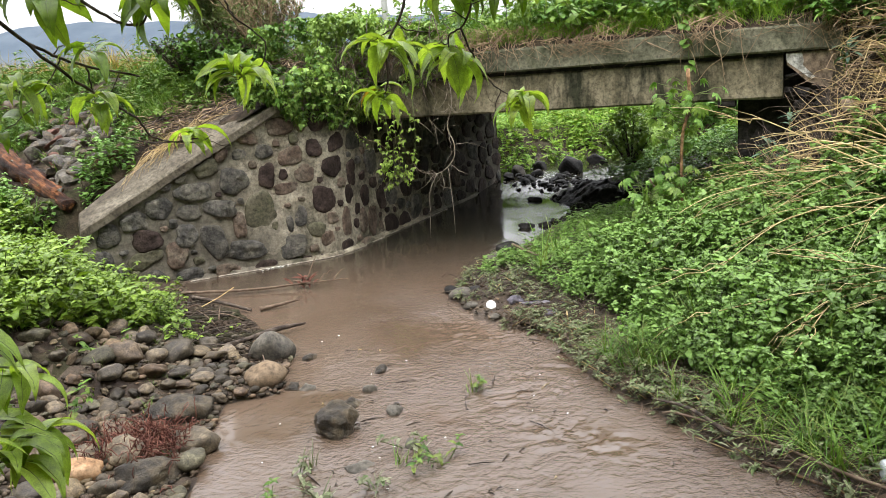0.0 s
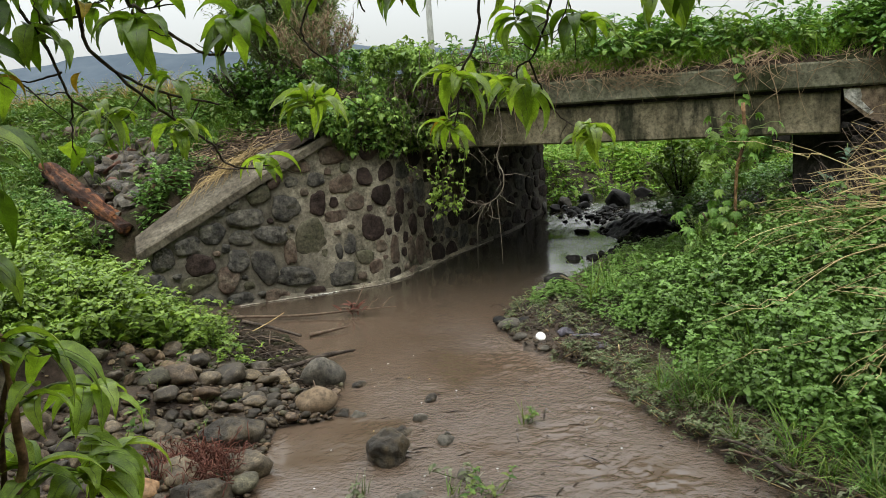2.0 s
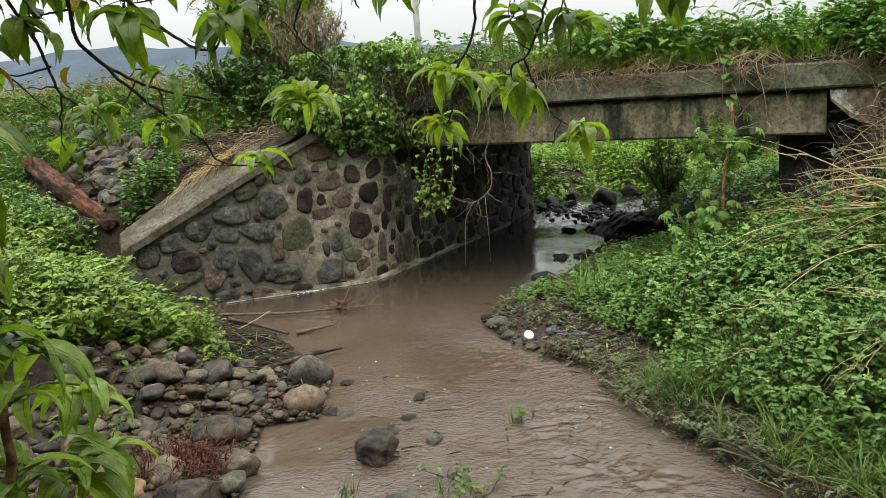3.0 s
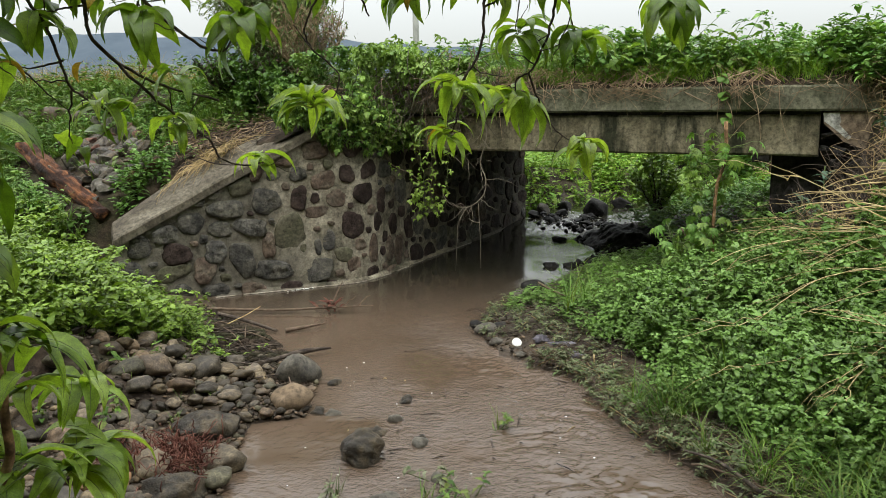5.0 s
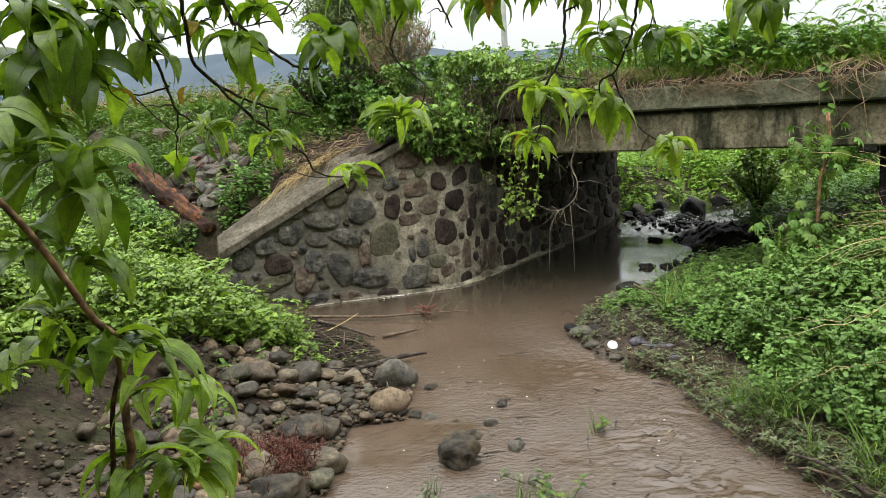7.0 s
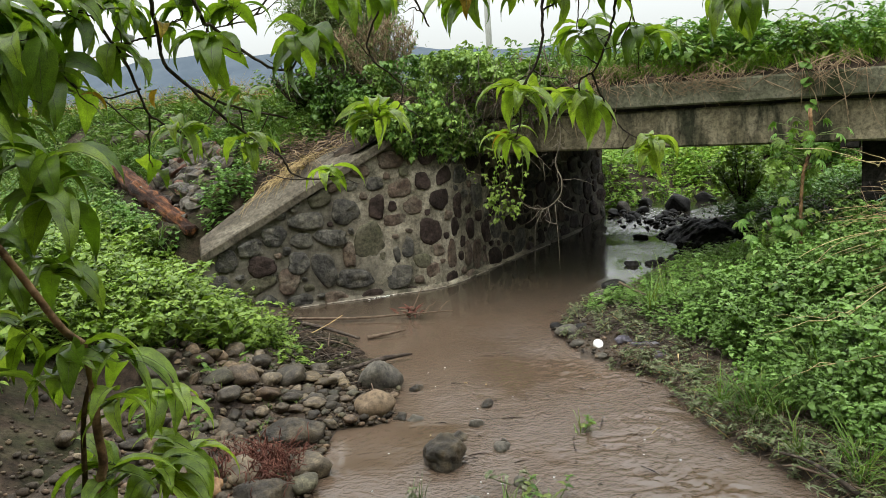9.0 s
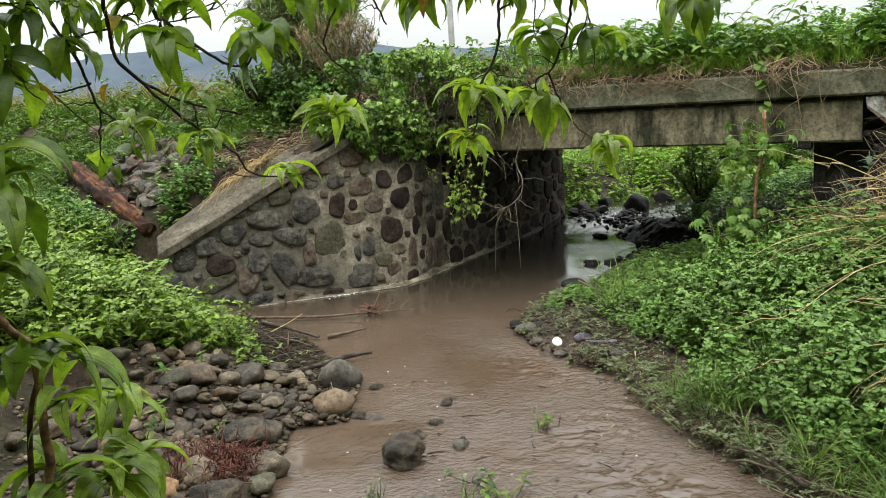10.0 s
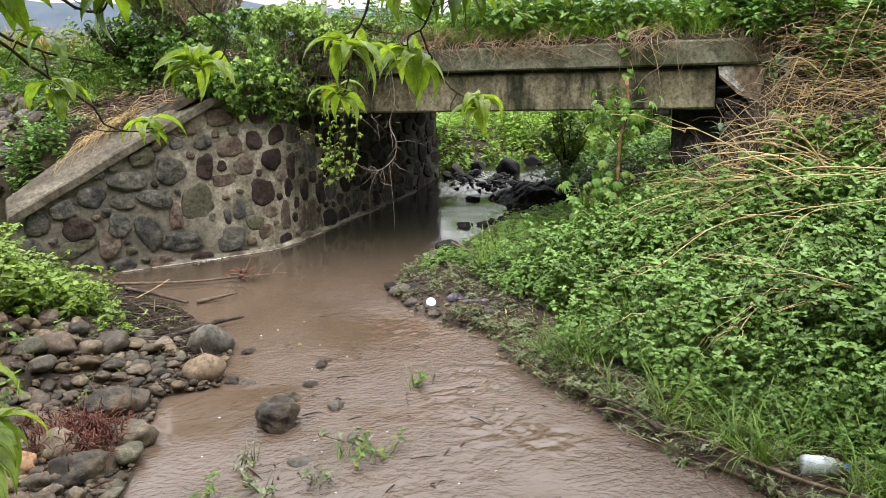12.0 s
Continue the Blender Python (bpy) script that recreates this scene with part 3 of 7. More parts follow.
def ground_z(x, y):
    x, y = np.asarray(x, float), np.asarray(y, float)
    s, q = to_sq(x, y)
    dl, dr = left_edge(y) - x, x - right_edge(y)
    rough = bumps(x, y)
    left = 0.01 + 0.13 * np.clip(dl, 0, 0.7) + 0.42 * np.clip(dl - 0.7, 0, 1.6) + 0.1 * np.clip(dl - 2.3, 0, 4)
    low = 1 - 0.6 * sstep(5.9, 6.8, y) * (1 - sstep(9.5, 11, y)) * (1 - sstep(1.4, 2.4, dr))
    right = 0.02 + (0.16 * np.clip(dr, 0, 0.35) + 0.17 * np.clip(dr - 0.35, 0, 2.2)) * low + 0.08 * np.clip(dr - 2.5, 0, 6)
    far = sstep(3.5, 6.0, q)
    left = left * (1 - far) + far * np.clip(0.02 + 0.22 * dl, 0, 0.55)
    right = right * (1 - far) + far * np.clip(0.02 + 0.2 * dr, 0, 0.5)
    bed = -0.28 * sstep(0, 0.5, -np.maximum(dl, dr)) - 0.02
    z = np.where(dl > 0, left, np.where(dr > 0, right, bed)) + 0.035 * rough * np.clip(np.maximum(dl, dr) * 2, 0.1, 1)
    ramp_near = 1.86 + 0.466 * np.minimum(q, 0.35)
    ramp_far = 1.9 - 0.5 * np.clip(q - 3.2, 0, 9)
    emb = np.minimum(ramp_near, ramp_far) + 0.05 * rough
    hold = sstep(0.3, 0.75, behind_wall(x, y)) * (s < 1.5)
    z = np.maximum(z, np.where(hold > 0, emb * hold + z * (1 - hold), -9))
    emb_r = np.minimum(np.minimum(1.86, 1.86 + 1.35 * (q + 0.05)), 1.9 - 0.6 * np.clip(q - 3.2, 0, 9)) + 0.05 * rough
    hold_r = sstep(3.8, 4.2, s)
    z = np.maximum(z, np.where(hold_r > 0, emb_r * hold_r + z * (1 - hold_r), -9))
    away = sstep(14, 60, np.hypot(x, y - 5))
    return z * (1 - away) + away * (1.0 + 0.3 * np.sin(x * 0.03) * np.sin(y * 0.02))

# ---- ground, water, distance ----


def axis_steps(lo, hi, step, reach):
    core = np.arange(lo, hi + 1e-6, step)
    out = [step]
    while sum(out) < reach:
        out.append(out[-1] * 1.28)
    tail = np.cumsum(out)
    return np.r_[(lo - tail)[::-1], core, hi + tail]


def grid_mesh(xs, ys, zf):
    X, Y = np.meshgrid(xs, ys)
    V = np.stack([X, Y, zf(X, Y)], -1).reshape(-1, 3)
    nx, ny = len(xs), len(ys)
    i = (np.arange(ny - 1)[:, None] * nx + np.arange(nx - 1)).ravel()
    F = np.vstack([np.c_[i, i + 1, i + nx + 1], np.c_[i, i + nx + 1, i + nx]])
    return V, F


V, F = grid_mesh(axis_steps(-7, 7, 0.085, 1500), axis_steps(-1, 14, 0.085, 1500), ground_z)
cx, cy, cz = V[F].mean(1).T
jit = 0.25 * bumps(cx * 2.3, cy * 2.3)
mi = np.where(cz < 0.28 + 0.2 * jit, 0, 1)
mi = np.where((np.hypot(cx, cy - 5) > 12 + 3 * jit), 2, mi)
thing("ground", "muddy stream banks with dark soil and rough grassland beyond", "ground", kind="structure", data=raw("ground", V, F, [M["mud"], M["soil"], M["field"]], mi))


def ripple(X, Y):
    """Small sharp-crested ripples: livelier in the shallow run, calm under the bridge and in the side bay."""
    X, Y = np.atleast_1d(np.asarray(X, float)), np.atleast_1d(np.asarray(Y, float))
    live = (1 - 0.85 * sstep(5.6, 7.2, Y) - 0.15 * sstep(7.2, 8.0, Y)) * (0.3 + 0.7 * sstep(-0.95, -0.25, X + 0.25 * bumps(X * 2, Y * 2))) + 0.6 * sstep(9.8, 10.4, Y) + 0.28 * sstep(8.2, 9.2, Y) * sstep(0.6, 1.0, X)
    out = np.zeros(X.shape)
    flat = out.reshape(-1)
    for i, (x, y, a) in enumerate(zip(X.ravel(), Y.ravel(), live.ravel())):
        if a > 0.02 and 2.3 < y < 14:
            u, w = x + 0.22 * noise.noise(Vector((x * 3, y * 3, 3.0))), y + 0.22 * noise.noise(Vector((x * 3, y * 3, 7.0)))
            c = noise.noise(Vector((u * 9 + w * 4, w * 9 - u * 4, 0.0)))
            d = 1 - abs(noise.noise(Vector((u * 16 + w * 13, w * 16 - u * 13, 5.0))))
            f = noise.noise(Vector((u * 24 - w * 21, w * 26 + u * 19, 2.0)))
            p = min(1.3, max(0.22, 0.6 + 2.0 * noise.noise(Vector((x * 1.5 + y * 0.8, y * 1.1, 9.0)))))
            flat[i] = a * ((0.0070 * c + 0.0046 * d**3 + 0.0044 * f) * p - 0.003)
    return out + 0.14 * sstep(10.1, 11.8, Y) + 0.0006 * np.sin(6 * X + 9 * Y)


def water_z(x, y):
    return float(ripple(x, y)[0])


V, F = grid_mesh(np.r_[np.arange(-3.2, -1.4, 0.06), np.arange(-1.4, 1.7, 0.018), np.arange(1.7, 9, 0.12)], np.r_[np.arange(-6, 2.4, 0.2), np.arange(2.4, 5.8, 0.015), np.arange(5.8, 7.6, 0.03), np.arange(7.6, 14.5, 0.06), np.arange(14.5, 26, 0.5)], ripple)
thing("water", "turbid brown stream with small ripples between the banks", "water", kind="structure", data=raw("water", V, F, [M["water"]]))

# hills far behind, with the haze of distance put into their colour
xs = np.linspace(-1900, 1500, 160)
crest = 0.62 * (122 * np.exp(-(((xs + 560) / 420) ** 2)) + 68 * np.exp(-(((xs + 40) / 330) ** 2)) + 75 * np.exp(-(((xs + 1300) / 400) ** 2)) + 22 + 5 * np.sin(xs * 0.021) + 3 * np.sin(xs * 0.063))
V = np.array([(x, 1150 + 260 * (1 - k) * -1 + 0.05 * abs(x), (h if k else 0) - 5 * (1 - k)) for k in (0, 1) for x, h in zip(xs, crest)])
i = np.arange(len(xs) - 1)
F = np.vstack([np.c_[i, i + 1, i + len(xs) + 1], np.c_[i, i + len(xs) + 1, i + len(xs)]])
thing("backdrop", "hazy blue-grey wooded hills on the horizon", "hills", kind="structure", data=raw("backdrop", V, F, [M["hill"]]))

pole = thing("utility_pole", "tall grey utility pole standing beyond the road", "pole", at=(-1.5, 29.8, float(ground_z(-1.5, 29.8)) - 0.2))
V, F = tube([(0, 0, 0), (0, 0, 4), (0, 0, 8.5)], [0.12, 0.11, 0.09], 10)
part("shaft", raw("shaft", V, F, [M["pole"]]), pole)
V, F = box((-0.7, -0.06, 7.9), (0.7, 0.06, 8.02))
part("crossarm", raw("crossarm", V, F, [M["pole"]], smooth=False), pole)

# ---- masonry wing wall and abutment ----


def wall_xy(l):
    return np.array([np.interp(l, WLEN, WALL[:, 0]), np.interp(l, WLEN, WALL[:, 1])])


def wall_point(l, z, out=0.0):
    """A place on the masonry's face: l along it, z up, out metres proud of it. The face leans back a little."""
    a, b2 = wall_xy(max(0, l - 0.06)), wall_xy(min(WEND, l + 0.06))
    d = (b2 - a) / (np.linalg.norm(b2 - a) + 1e-9)
    nrm = np.array([d[1], -d[0]])
    p = wall_xy(l) + d * min(0, l) + nrm * (out - 0.03 * z)
    return (p[0], p[1], z)


def wall_top(l):
    p = wall_xy(l)
    s, q = to_sq(*p)
    return float(min(0.6 + 0.5 * l, 1.62)) if q < 0.03 else 1.262


ls = np.arange(0, WEND + 0.01, WEND / 90)
rows = []
for l in ls:
    top = wall_top(l)
    rows.append([wall_point(l, -0.35 + (top + 0.35) * k / 9, 0.006 * math.sin(7 * l + 5 * k)) for k in range(10)] + [wall_point(l, top, -0.45), wall_point(l, -0.35, -0.45)])
V = np.array(rows).reshape(-1, 3)
nr = 12
F = []
for a in range(len(ls) - 1):
    for k in range(nr):
        p, p2 = a * nr + k, a * nr + (k + 1) % nr
        F += [(p, p + nr, p2 + nr), (p, p2 + nr, p2)]
for base in (0, (len(ls) - 1) * nr):
    F += [(base, base + k, base + k + 1) for k in range(1, nr - 1)]
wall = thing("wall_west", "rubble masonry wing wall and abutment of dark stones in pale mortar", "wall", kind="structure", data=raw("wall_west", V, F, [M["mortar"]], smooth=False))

V, F = [], []
fl = np.linspace(0.7, WEND, 120)
for l in fl:
    w = 0.035 + 0.02 * noise.noise(Vector((l * 4, 0, 0))) + 0.008 * noise.noise(Vector((l * 19, 3, 0)))
    for o, z in ((-0.02, 0.05), (w * 0.6, 0.03), (w, 0.014), (w + 0.006, -0.12)):
        V.append(wall_point(l, z + 0.008 * noise.noise(Vector((l * 9, o * 20, 2))), o))
for a in range(119):
    for k in range(3):
        p = 4 * a + k
        F += [(p, p + 1, p + 5), (p, p + 5, p + 4)]
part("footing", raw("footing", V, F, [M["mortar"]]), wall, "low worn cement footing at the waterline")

# the sloping cement coping on the wing wall
cop = thing("wall_coping", "sloping grey cement coping slab on the wing wall", "coping", data=None)


def coping_part(name, prof, label):
    """A strip along the wing wall's sloping top with the profile (out, up)."""
    V, F = [], []
    cl = np.linspace(-0.14, 2.02, 30)
    for l in cl:
        w = 1.0 if l > 0.5 else 0.6 + 0.62 * (l + 0.14)
        for o, dz in prof:
            V.append(wall_point(l, 0.6 + 0.5 * l + dz * (w if o < 0 else 1) + 0.006 * noise.noise(Vector((l * 6, o * 9, 0))), o * (w if o < 0 else 1) + 0.006 * noise.noise(Vector((l * 7, o * 5, 4)))))
    k = len(prof)
    for a in range(len(cl) - 1):
        for j in range(k):
            p, p2 = a * k + j, a * k + (j + 1) % k
            F += [(p, p2, p2 + k), (p, p2 + k, p + k)]
    for base, flip in ((0, 1), ((len(cl) - 1) * k, 0)):
        F += [(base, base + j, base + j + 1) if flip else (base, base + j + 1, base + j) for j in range(1, k - 1)]
    part(name, raw(name, V, F, [M["coping"]], smooth=False), cop, label)


coping_part("slab", [(0.018, -0.06), (0.018, 0.0), (-0.1, 0.055), (-0.25, 0.115), (-0.4, 0.165), (-0.4, -0.06)], "")
coping_part("nosing", [(0.07, -0.07), (0.075, 0.0), (0.06, 0.018), (0.022, 0.012), (0.022, -0.07)], "worn pale cement nosing along the slab's edge")

# ---- the bridge ----
deck = thing("bridge", "small weathered concrete road bridge with a projecting kerb", "bridge", at=(GX, GY, 0))


def deck_box(s0, s1, q0, q1, z0, z1, name, material, label="", wear=0.006, step=0.09):
    """A concrete member with slightly worn edges, cut finely along its length."""
    ss = np.linspace(s0, s1, max(2, int((s1 - s0) / step)))
    c = min(0.018, (z1 - z0) * 0.2)
    ring = [(q0 + c, z0), (q1 - c, z0), (q1, z0 + c), (q1, z1 - c), (q1 - c, z1), (q0 + c, z1), (q0, z1 - c), (q0, (z0 + z1) / 2), (q0, z0 + c)]
    V = []
    for a, s in enumerate(ss):
        for b2, (q, z) in enumerate(ring):
            w = wear * noise.noise(Vector((s * 5, q * 9 + b2, z * 9)))
            V.append(bridge(s, q + w, z + w))
    k = len(ring)
    F = []
    for a in range(len(ss) - 1):
        for j in range(k):
            p, p2 = a * k + j, a * k + (j + 1) % k
            F += [(p, p2, p2 + k), (p, p2 + k, p + k)]
    F += [(0, j + 1, j) for j in range(1, k - 1)]
    e = (len(ss) - 1) * k
    F += [(e, e + j, e + j + 1) for j in range(1, k - 1)]
    return part_world(name, V, F, [material], deck, label, smooth=False)


deck_box(-0.75, 3.68, 0.0, 0.35, 1.256, 1.604, "edge_beam", M["concrete"], "stained grey-brown concrete edge beam", 0.005)
# the slab's near-black underside has the tunnel's shade in its colour
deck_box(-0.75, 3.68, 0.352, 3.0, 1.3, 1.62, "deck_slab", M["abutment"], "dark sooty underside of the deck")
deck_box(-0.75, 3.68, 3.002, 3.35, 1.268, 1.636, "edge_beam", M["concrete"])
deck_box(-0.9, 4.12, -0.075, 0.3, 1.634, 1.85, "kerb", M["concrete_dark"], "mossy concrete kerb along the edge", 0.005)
# near-black filler stands for the shadow line below the kerb
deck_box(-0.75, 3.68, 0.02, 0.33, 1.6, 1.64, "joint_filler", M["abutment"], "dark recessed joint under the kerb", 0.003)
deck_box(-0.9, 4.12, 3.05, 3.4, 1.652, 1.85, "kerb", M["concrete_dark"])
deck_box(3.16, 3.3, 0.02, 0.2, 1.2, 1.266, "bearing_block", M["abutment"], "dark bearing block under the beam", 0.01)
V, F = grid_mesh(np.linspace(-0.9, 4.1, 40), np.linspace(0.3, 3.05, 20), lambda X, Y: 1.79 + 0.03 * bumps(X * 2, Y * 2))
V = np.array([bridge(*v) for v in V])
thing("road", "earth and gravel road fill over the bridge deck", "road", kind="structure", data=raw("road", V, F, [M["soil"]]))

# east abutment: masonry block coloured near-black for shade, and the broken end with flaking whitewash
V, F = [], []
for a, s in enumerate(np.linspace(3.3, 3.95, 8)):
    for b2, z in enumerate(np.linspace(-0.1, 1.262, 12)):
        V.append(bridge(s, 0.3 + 0.03 * noise.noise(Vector((s * 7, z * 7, 0))) + 0.06 * (s - 3.3), z))
for a in range(7):
    for b2 in range(11):
        p = a * 12 + b2
        F += [(p, p + 12, p + 13), (p, p + 13, p + 1)]
k = len(V)
for z in (-0.1, 1.262):
    V += [bridge(3.3, 0.3, z), bridge(3.95, 0.34, z), bridge(3.95, 3.3, z), bridge(3.3, 3.3, z)]
F += [(k, k + 4, k + 7), (k, k + 7, k + 3), (k + 1, k + 2, k + 6), (k + 1, k + 6, k + 5), (k + 4, k + 5, k + 6), (k + 4, k + 6, k + 7), (k + 2, k + 3, k + 7), (k + 2, k + 7, k + 6)]
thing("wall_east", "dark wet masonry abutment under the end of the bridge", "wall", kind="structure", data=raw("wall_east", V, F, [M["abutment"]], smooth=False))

rub = thing("broken_concrete_block", "broken concrete end block with flaking whitewash beside the beam", "concrete", at=bridge(3.95, -0.02, 1.25))
def end_plate(name, outline, q0, q1, material, label=""):
    """A broken plate with the given outline (s, z), between two depths."""
    V = []
    for q in (q0, q1):
        for i, (a, c) in enumerate(outline):
            V.append(bridge(a + 0.012 * noise.noise(Vector((i * 3.1, q, 1))), q + 0.012 * noise.noise(Vector((i * 1.7, 5, 2))), c))
    k = len(outline)
    F = [(0, j, j + 1) for j in range(1, k - 1)] + [(k, k + j + 1, k + j) for j in range(1, k - 1)]
    for j in range(k):
        F += [(j, j + k, (j + 1) % k + k), (j, (j + 1) % k + k, (j + 1) % k)]
    part_world(name, V, F, [material], rub, label, smooth=False)


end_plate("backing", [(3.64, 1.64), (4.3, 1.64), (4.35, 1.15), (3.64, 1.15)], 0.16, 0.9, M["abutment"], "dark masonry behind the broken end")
end_plate("block", [(3.7, 1.622), (4.0, 1.625), (4.26, 1.6), (4.28, 1.45), (4.24, 1.34), (4.0, 1.33), (3.87, 1.38), (3.78, 1.47), (3.71, 1.53)], -0.02, 0.34, M["plaster"], "broken tan plastered block")
end_plate("whitewash", [(3.7, 1.616), (3.82, 1.618), (3.84, 1.55), (3.83, 1.52), (3.92, 1.42), (3.89, 1.4), (3.79, 1.49), (3.715, 1.55)], -0.03, -0.016, M["whitewash"], "white flaking paint")
for i, (a, c, w) in enumerate([(3.76, 1.42, 0.16), (3.85, 1.3, 0.2), (3.72, 1.31, 0.13), (3.98, 1.2, 0.24), (3.8, 1.19, 0.18), (3.74, 1.52, 0.1)]):
    ob = part("broken_stone", slab_rock("broken_stone", (w, w * 0.9, w * 0.55), M["darkrock"], 440 + i), rub, "dark broken masonry stone")
    ob.location = np.array(bridge(a, 0.08, c)) - np.array(rub.location)
    ob.rotation_euler = (0.2 * i, 0.1, i)

# earth bank on the kerb, from which roots and plants grow
V, F = grid_mesh(np.linspace(-0.9, 5.6, 90), np.linspace(-0.05, 0.9, 14), lambda X, Y: 1.845 + 0.16 * np.sin(np.clip((Y + 0.05) / 0.95, 0, 1) * np.pi) ** 0.6 * (1 + 0.35 * bumps(X * 1.5, Y)) + 0.02 * bumps(X * 6, Y * 6))
V = np.array([bridge(*v) for v in V])
thing("earth_berm", "strip of dark earth lying along the bridge kerb", "earth", kind="structure", data=raw("earth_berm", V, F, [M["soil"]]))

# ---- the hand-sized and larger stones in the stream and on the banks ----


def stone(name, label, x, y, size, material, seed, z=None, yaw=0.0, sub=3, group="", rough=0.22, sink=0.3):
    ob = thing(name, label, "rock", group, data=rock_mesh(name, size, material, seed, sub, rough))
    base = (float(ground_z(x, y)) if z is None else z)
    ob.location = (x, y, base + size[2] * (0.5 - sink))
    ob.rotation_euler = (0, 0, yaw)
    return ob


stone("boulder", "grey rounded boulder with a flat top at the water's edge", -1.14, 4.86, (0.3, 0.26, 0.25), M["boulder_grey"], 5, 0.0, 0.3, sink=0.2)
stone("boulder", "smooth tan boulder half out of the muddy water", -1.09, 4.42, (0.26, 0.22, 0.18), M["boulder_tan"], 8, 0.0, 0.2, sink=0.18, rough=0.12)
stone("boulder", "rough dark wet boulder standing in the stream", -0.61, 3.74, (0.22, 0.21, 0.21), M["boulder_moss"], 12, 0.0, 0.9, 4, sink=0.26, rough=0.34)
stone("boulder", "flat grey-brown boulder at the edge of the side bay", -1.48, 4.02, (0.36, 0.27, 0.17), M["boulder_moss"], 14, 0.02, 0.1, 4, sink=0.25, rough=0.28)
stone("boulder", "dark stone at the foot of the cobble bank", -1.42, 3.32, (0.34, 0.28, 0.17), M["boulder_moss"], 17, 0.0, 0.6, 4, sink=0.25, rough=0.28)
stone("boulder", "orange-brown rounded stone on the cobble bank", -1.74, 3.3, (0.26, 0.15, 0.14), M["orange"], 19, 0.06, 0.15, sink=0.2)
for i, (x, y, w, h) in enumerate([(-0.47, 4.23, 0.085, 0.06), (-0.56, 4.05, 0.13, 0.05), (-0.31, 3.91, 0.12, 0.045), (-0.93, 4.36, 0.11, 0.05), (-0.84, 4.33, 0.1, 0.035), (-0.42, 4.52, 0.1, 0.045), (-0.2, 3.52, 0.1, 0.04), (-0.3, 3.98, 0.06, 0.035), (-0.44, 3.34, 0.14, 0.025), (-0.9, 4.83, 0.1, 0.05)]):
    stone("rock", "small wet rock breaking the stream's surface", x, y, (w, w * 0.75, h * 1.7), M["boulder_moss"] if i % 2 else M["boulder_grey"], 30 + i, 0.0, i * 0.8, 3, "rocks in the stream", sink=0.58, rough=0.4)
for i, (x, y, w) in enumerate([(0.12, 5.9, 0.2), (0.22, 5.98, 0.16), (0.38, 6.3, 0.2), (0.6, 7.25, 0.26), (0.45, 6.9, 0.22), (0.05, 6.05, 0.14), (0.18, 5.6, 0.12), (0.52, 5.35, 0.14), (0.33, 5.3, 0.1)]):
    stone("rock", "grey wet rock on the gravel spit", x, y, (w, w * 0.8, w * 0.5), M["darkrock"] if i % 2 else M["boulder_grey"], 50 + i, 0.01, i * 1.1, 2, "rocks on the spit", sink=0.25)
for i, (x, y, w, h) in enumerate([(1.9, 11.35, 0.42, 0.3), (1.14, 11.45, 0.34, 0.2), (0.98, 11.25, 0.24, 0.14), (1.5, 11.75, 0.3, 0.2), (2.35, 11.75, 0.36, 0.2), (1.4, 11.3, 0.22, 0.12), (1.66, 11.05, 0.2, 0.1)]):
    ob = thing("rock", "dark wet angular rock in the riffle behind the bridge", "rock", "rocks in the riffle", data=slab_rock("rock", (w, w * 0.8, h * 1.2), M["darkrock"] if i != 1 else M["boulder_grey"], 70 + i))
    ob.location = (x, y, water_z(x, y) + 0.12 * h)
    ob.rotation_euler = (0.2 * math.sin(i), 0.15 * math.cos(i), i * 0.7)
for i in range(130):
    t = rng.random()
    x, y = 1.05 + 1.0 * t + rng.normal(0, 0.12), 11.2 - 1.0 * t * (1 - t) - 0.25 * t + rng.normal(0, 0.22)
    if i > 95:
        y = rng.uniform(8.2, 9.9)
        x = float(right_edge(y)) - abs(rng.normal(0.05, 0.12))
    if x < float(left_edge(y)) + 0.06:
        continue
    w = rng.uniform(0.03, 0.09) if i % 3 or i > 95 else rng.uniform(0.08, 0.16)
    ob = thing("rock", "small dark wet rock in the riffle", "rock", "rocks in the riffle", data=slab_rock("rock", (w * 1.3, w, w * 0.7), M["darkrock"], 300 + i))
    ob.location = (x, y, water_z(x, y) + 0.02 * w)
    ob.rotation_euler = (rng.normal(0, 0.4), rng.normal(0, 0.4), i * 0.7)

# black mud clods standing in the pool before the spur
for i in range(22):
    y = rng.uniform(8.3, 9.9)
    x = float(right_edge(y)) - abs(rng.normal(0.0, 0.14))
    if x < float(left_edge(y)) + 0.7:
        continue
    w = rng.uniform(0.04, 0.12)
    ob = thing("mud_clod", "black wet mud clod standing out of the pool", "mud", "mud clods in the pool", data=rock_mesh("mud_clod", (w * 1.6, w, 0.09), M["darkrock"], 500 + i, 3, 0.5))
    ob.location = (x, y, 0.005)
    ob.rotation_euler = (0, 0, rng.uniform(-0.5, 0.5))

# rock pile on the embankment
heap = [M["boulder_moss"], M["boulder_moss"], M["redrock"], M["boulder_moss"], M["boulder_grey"]]
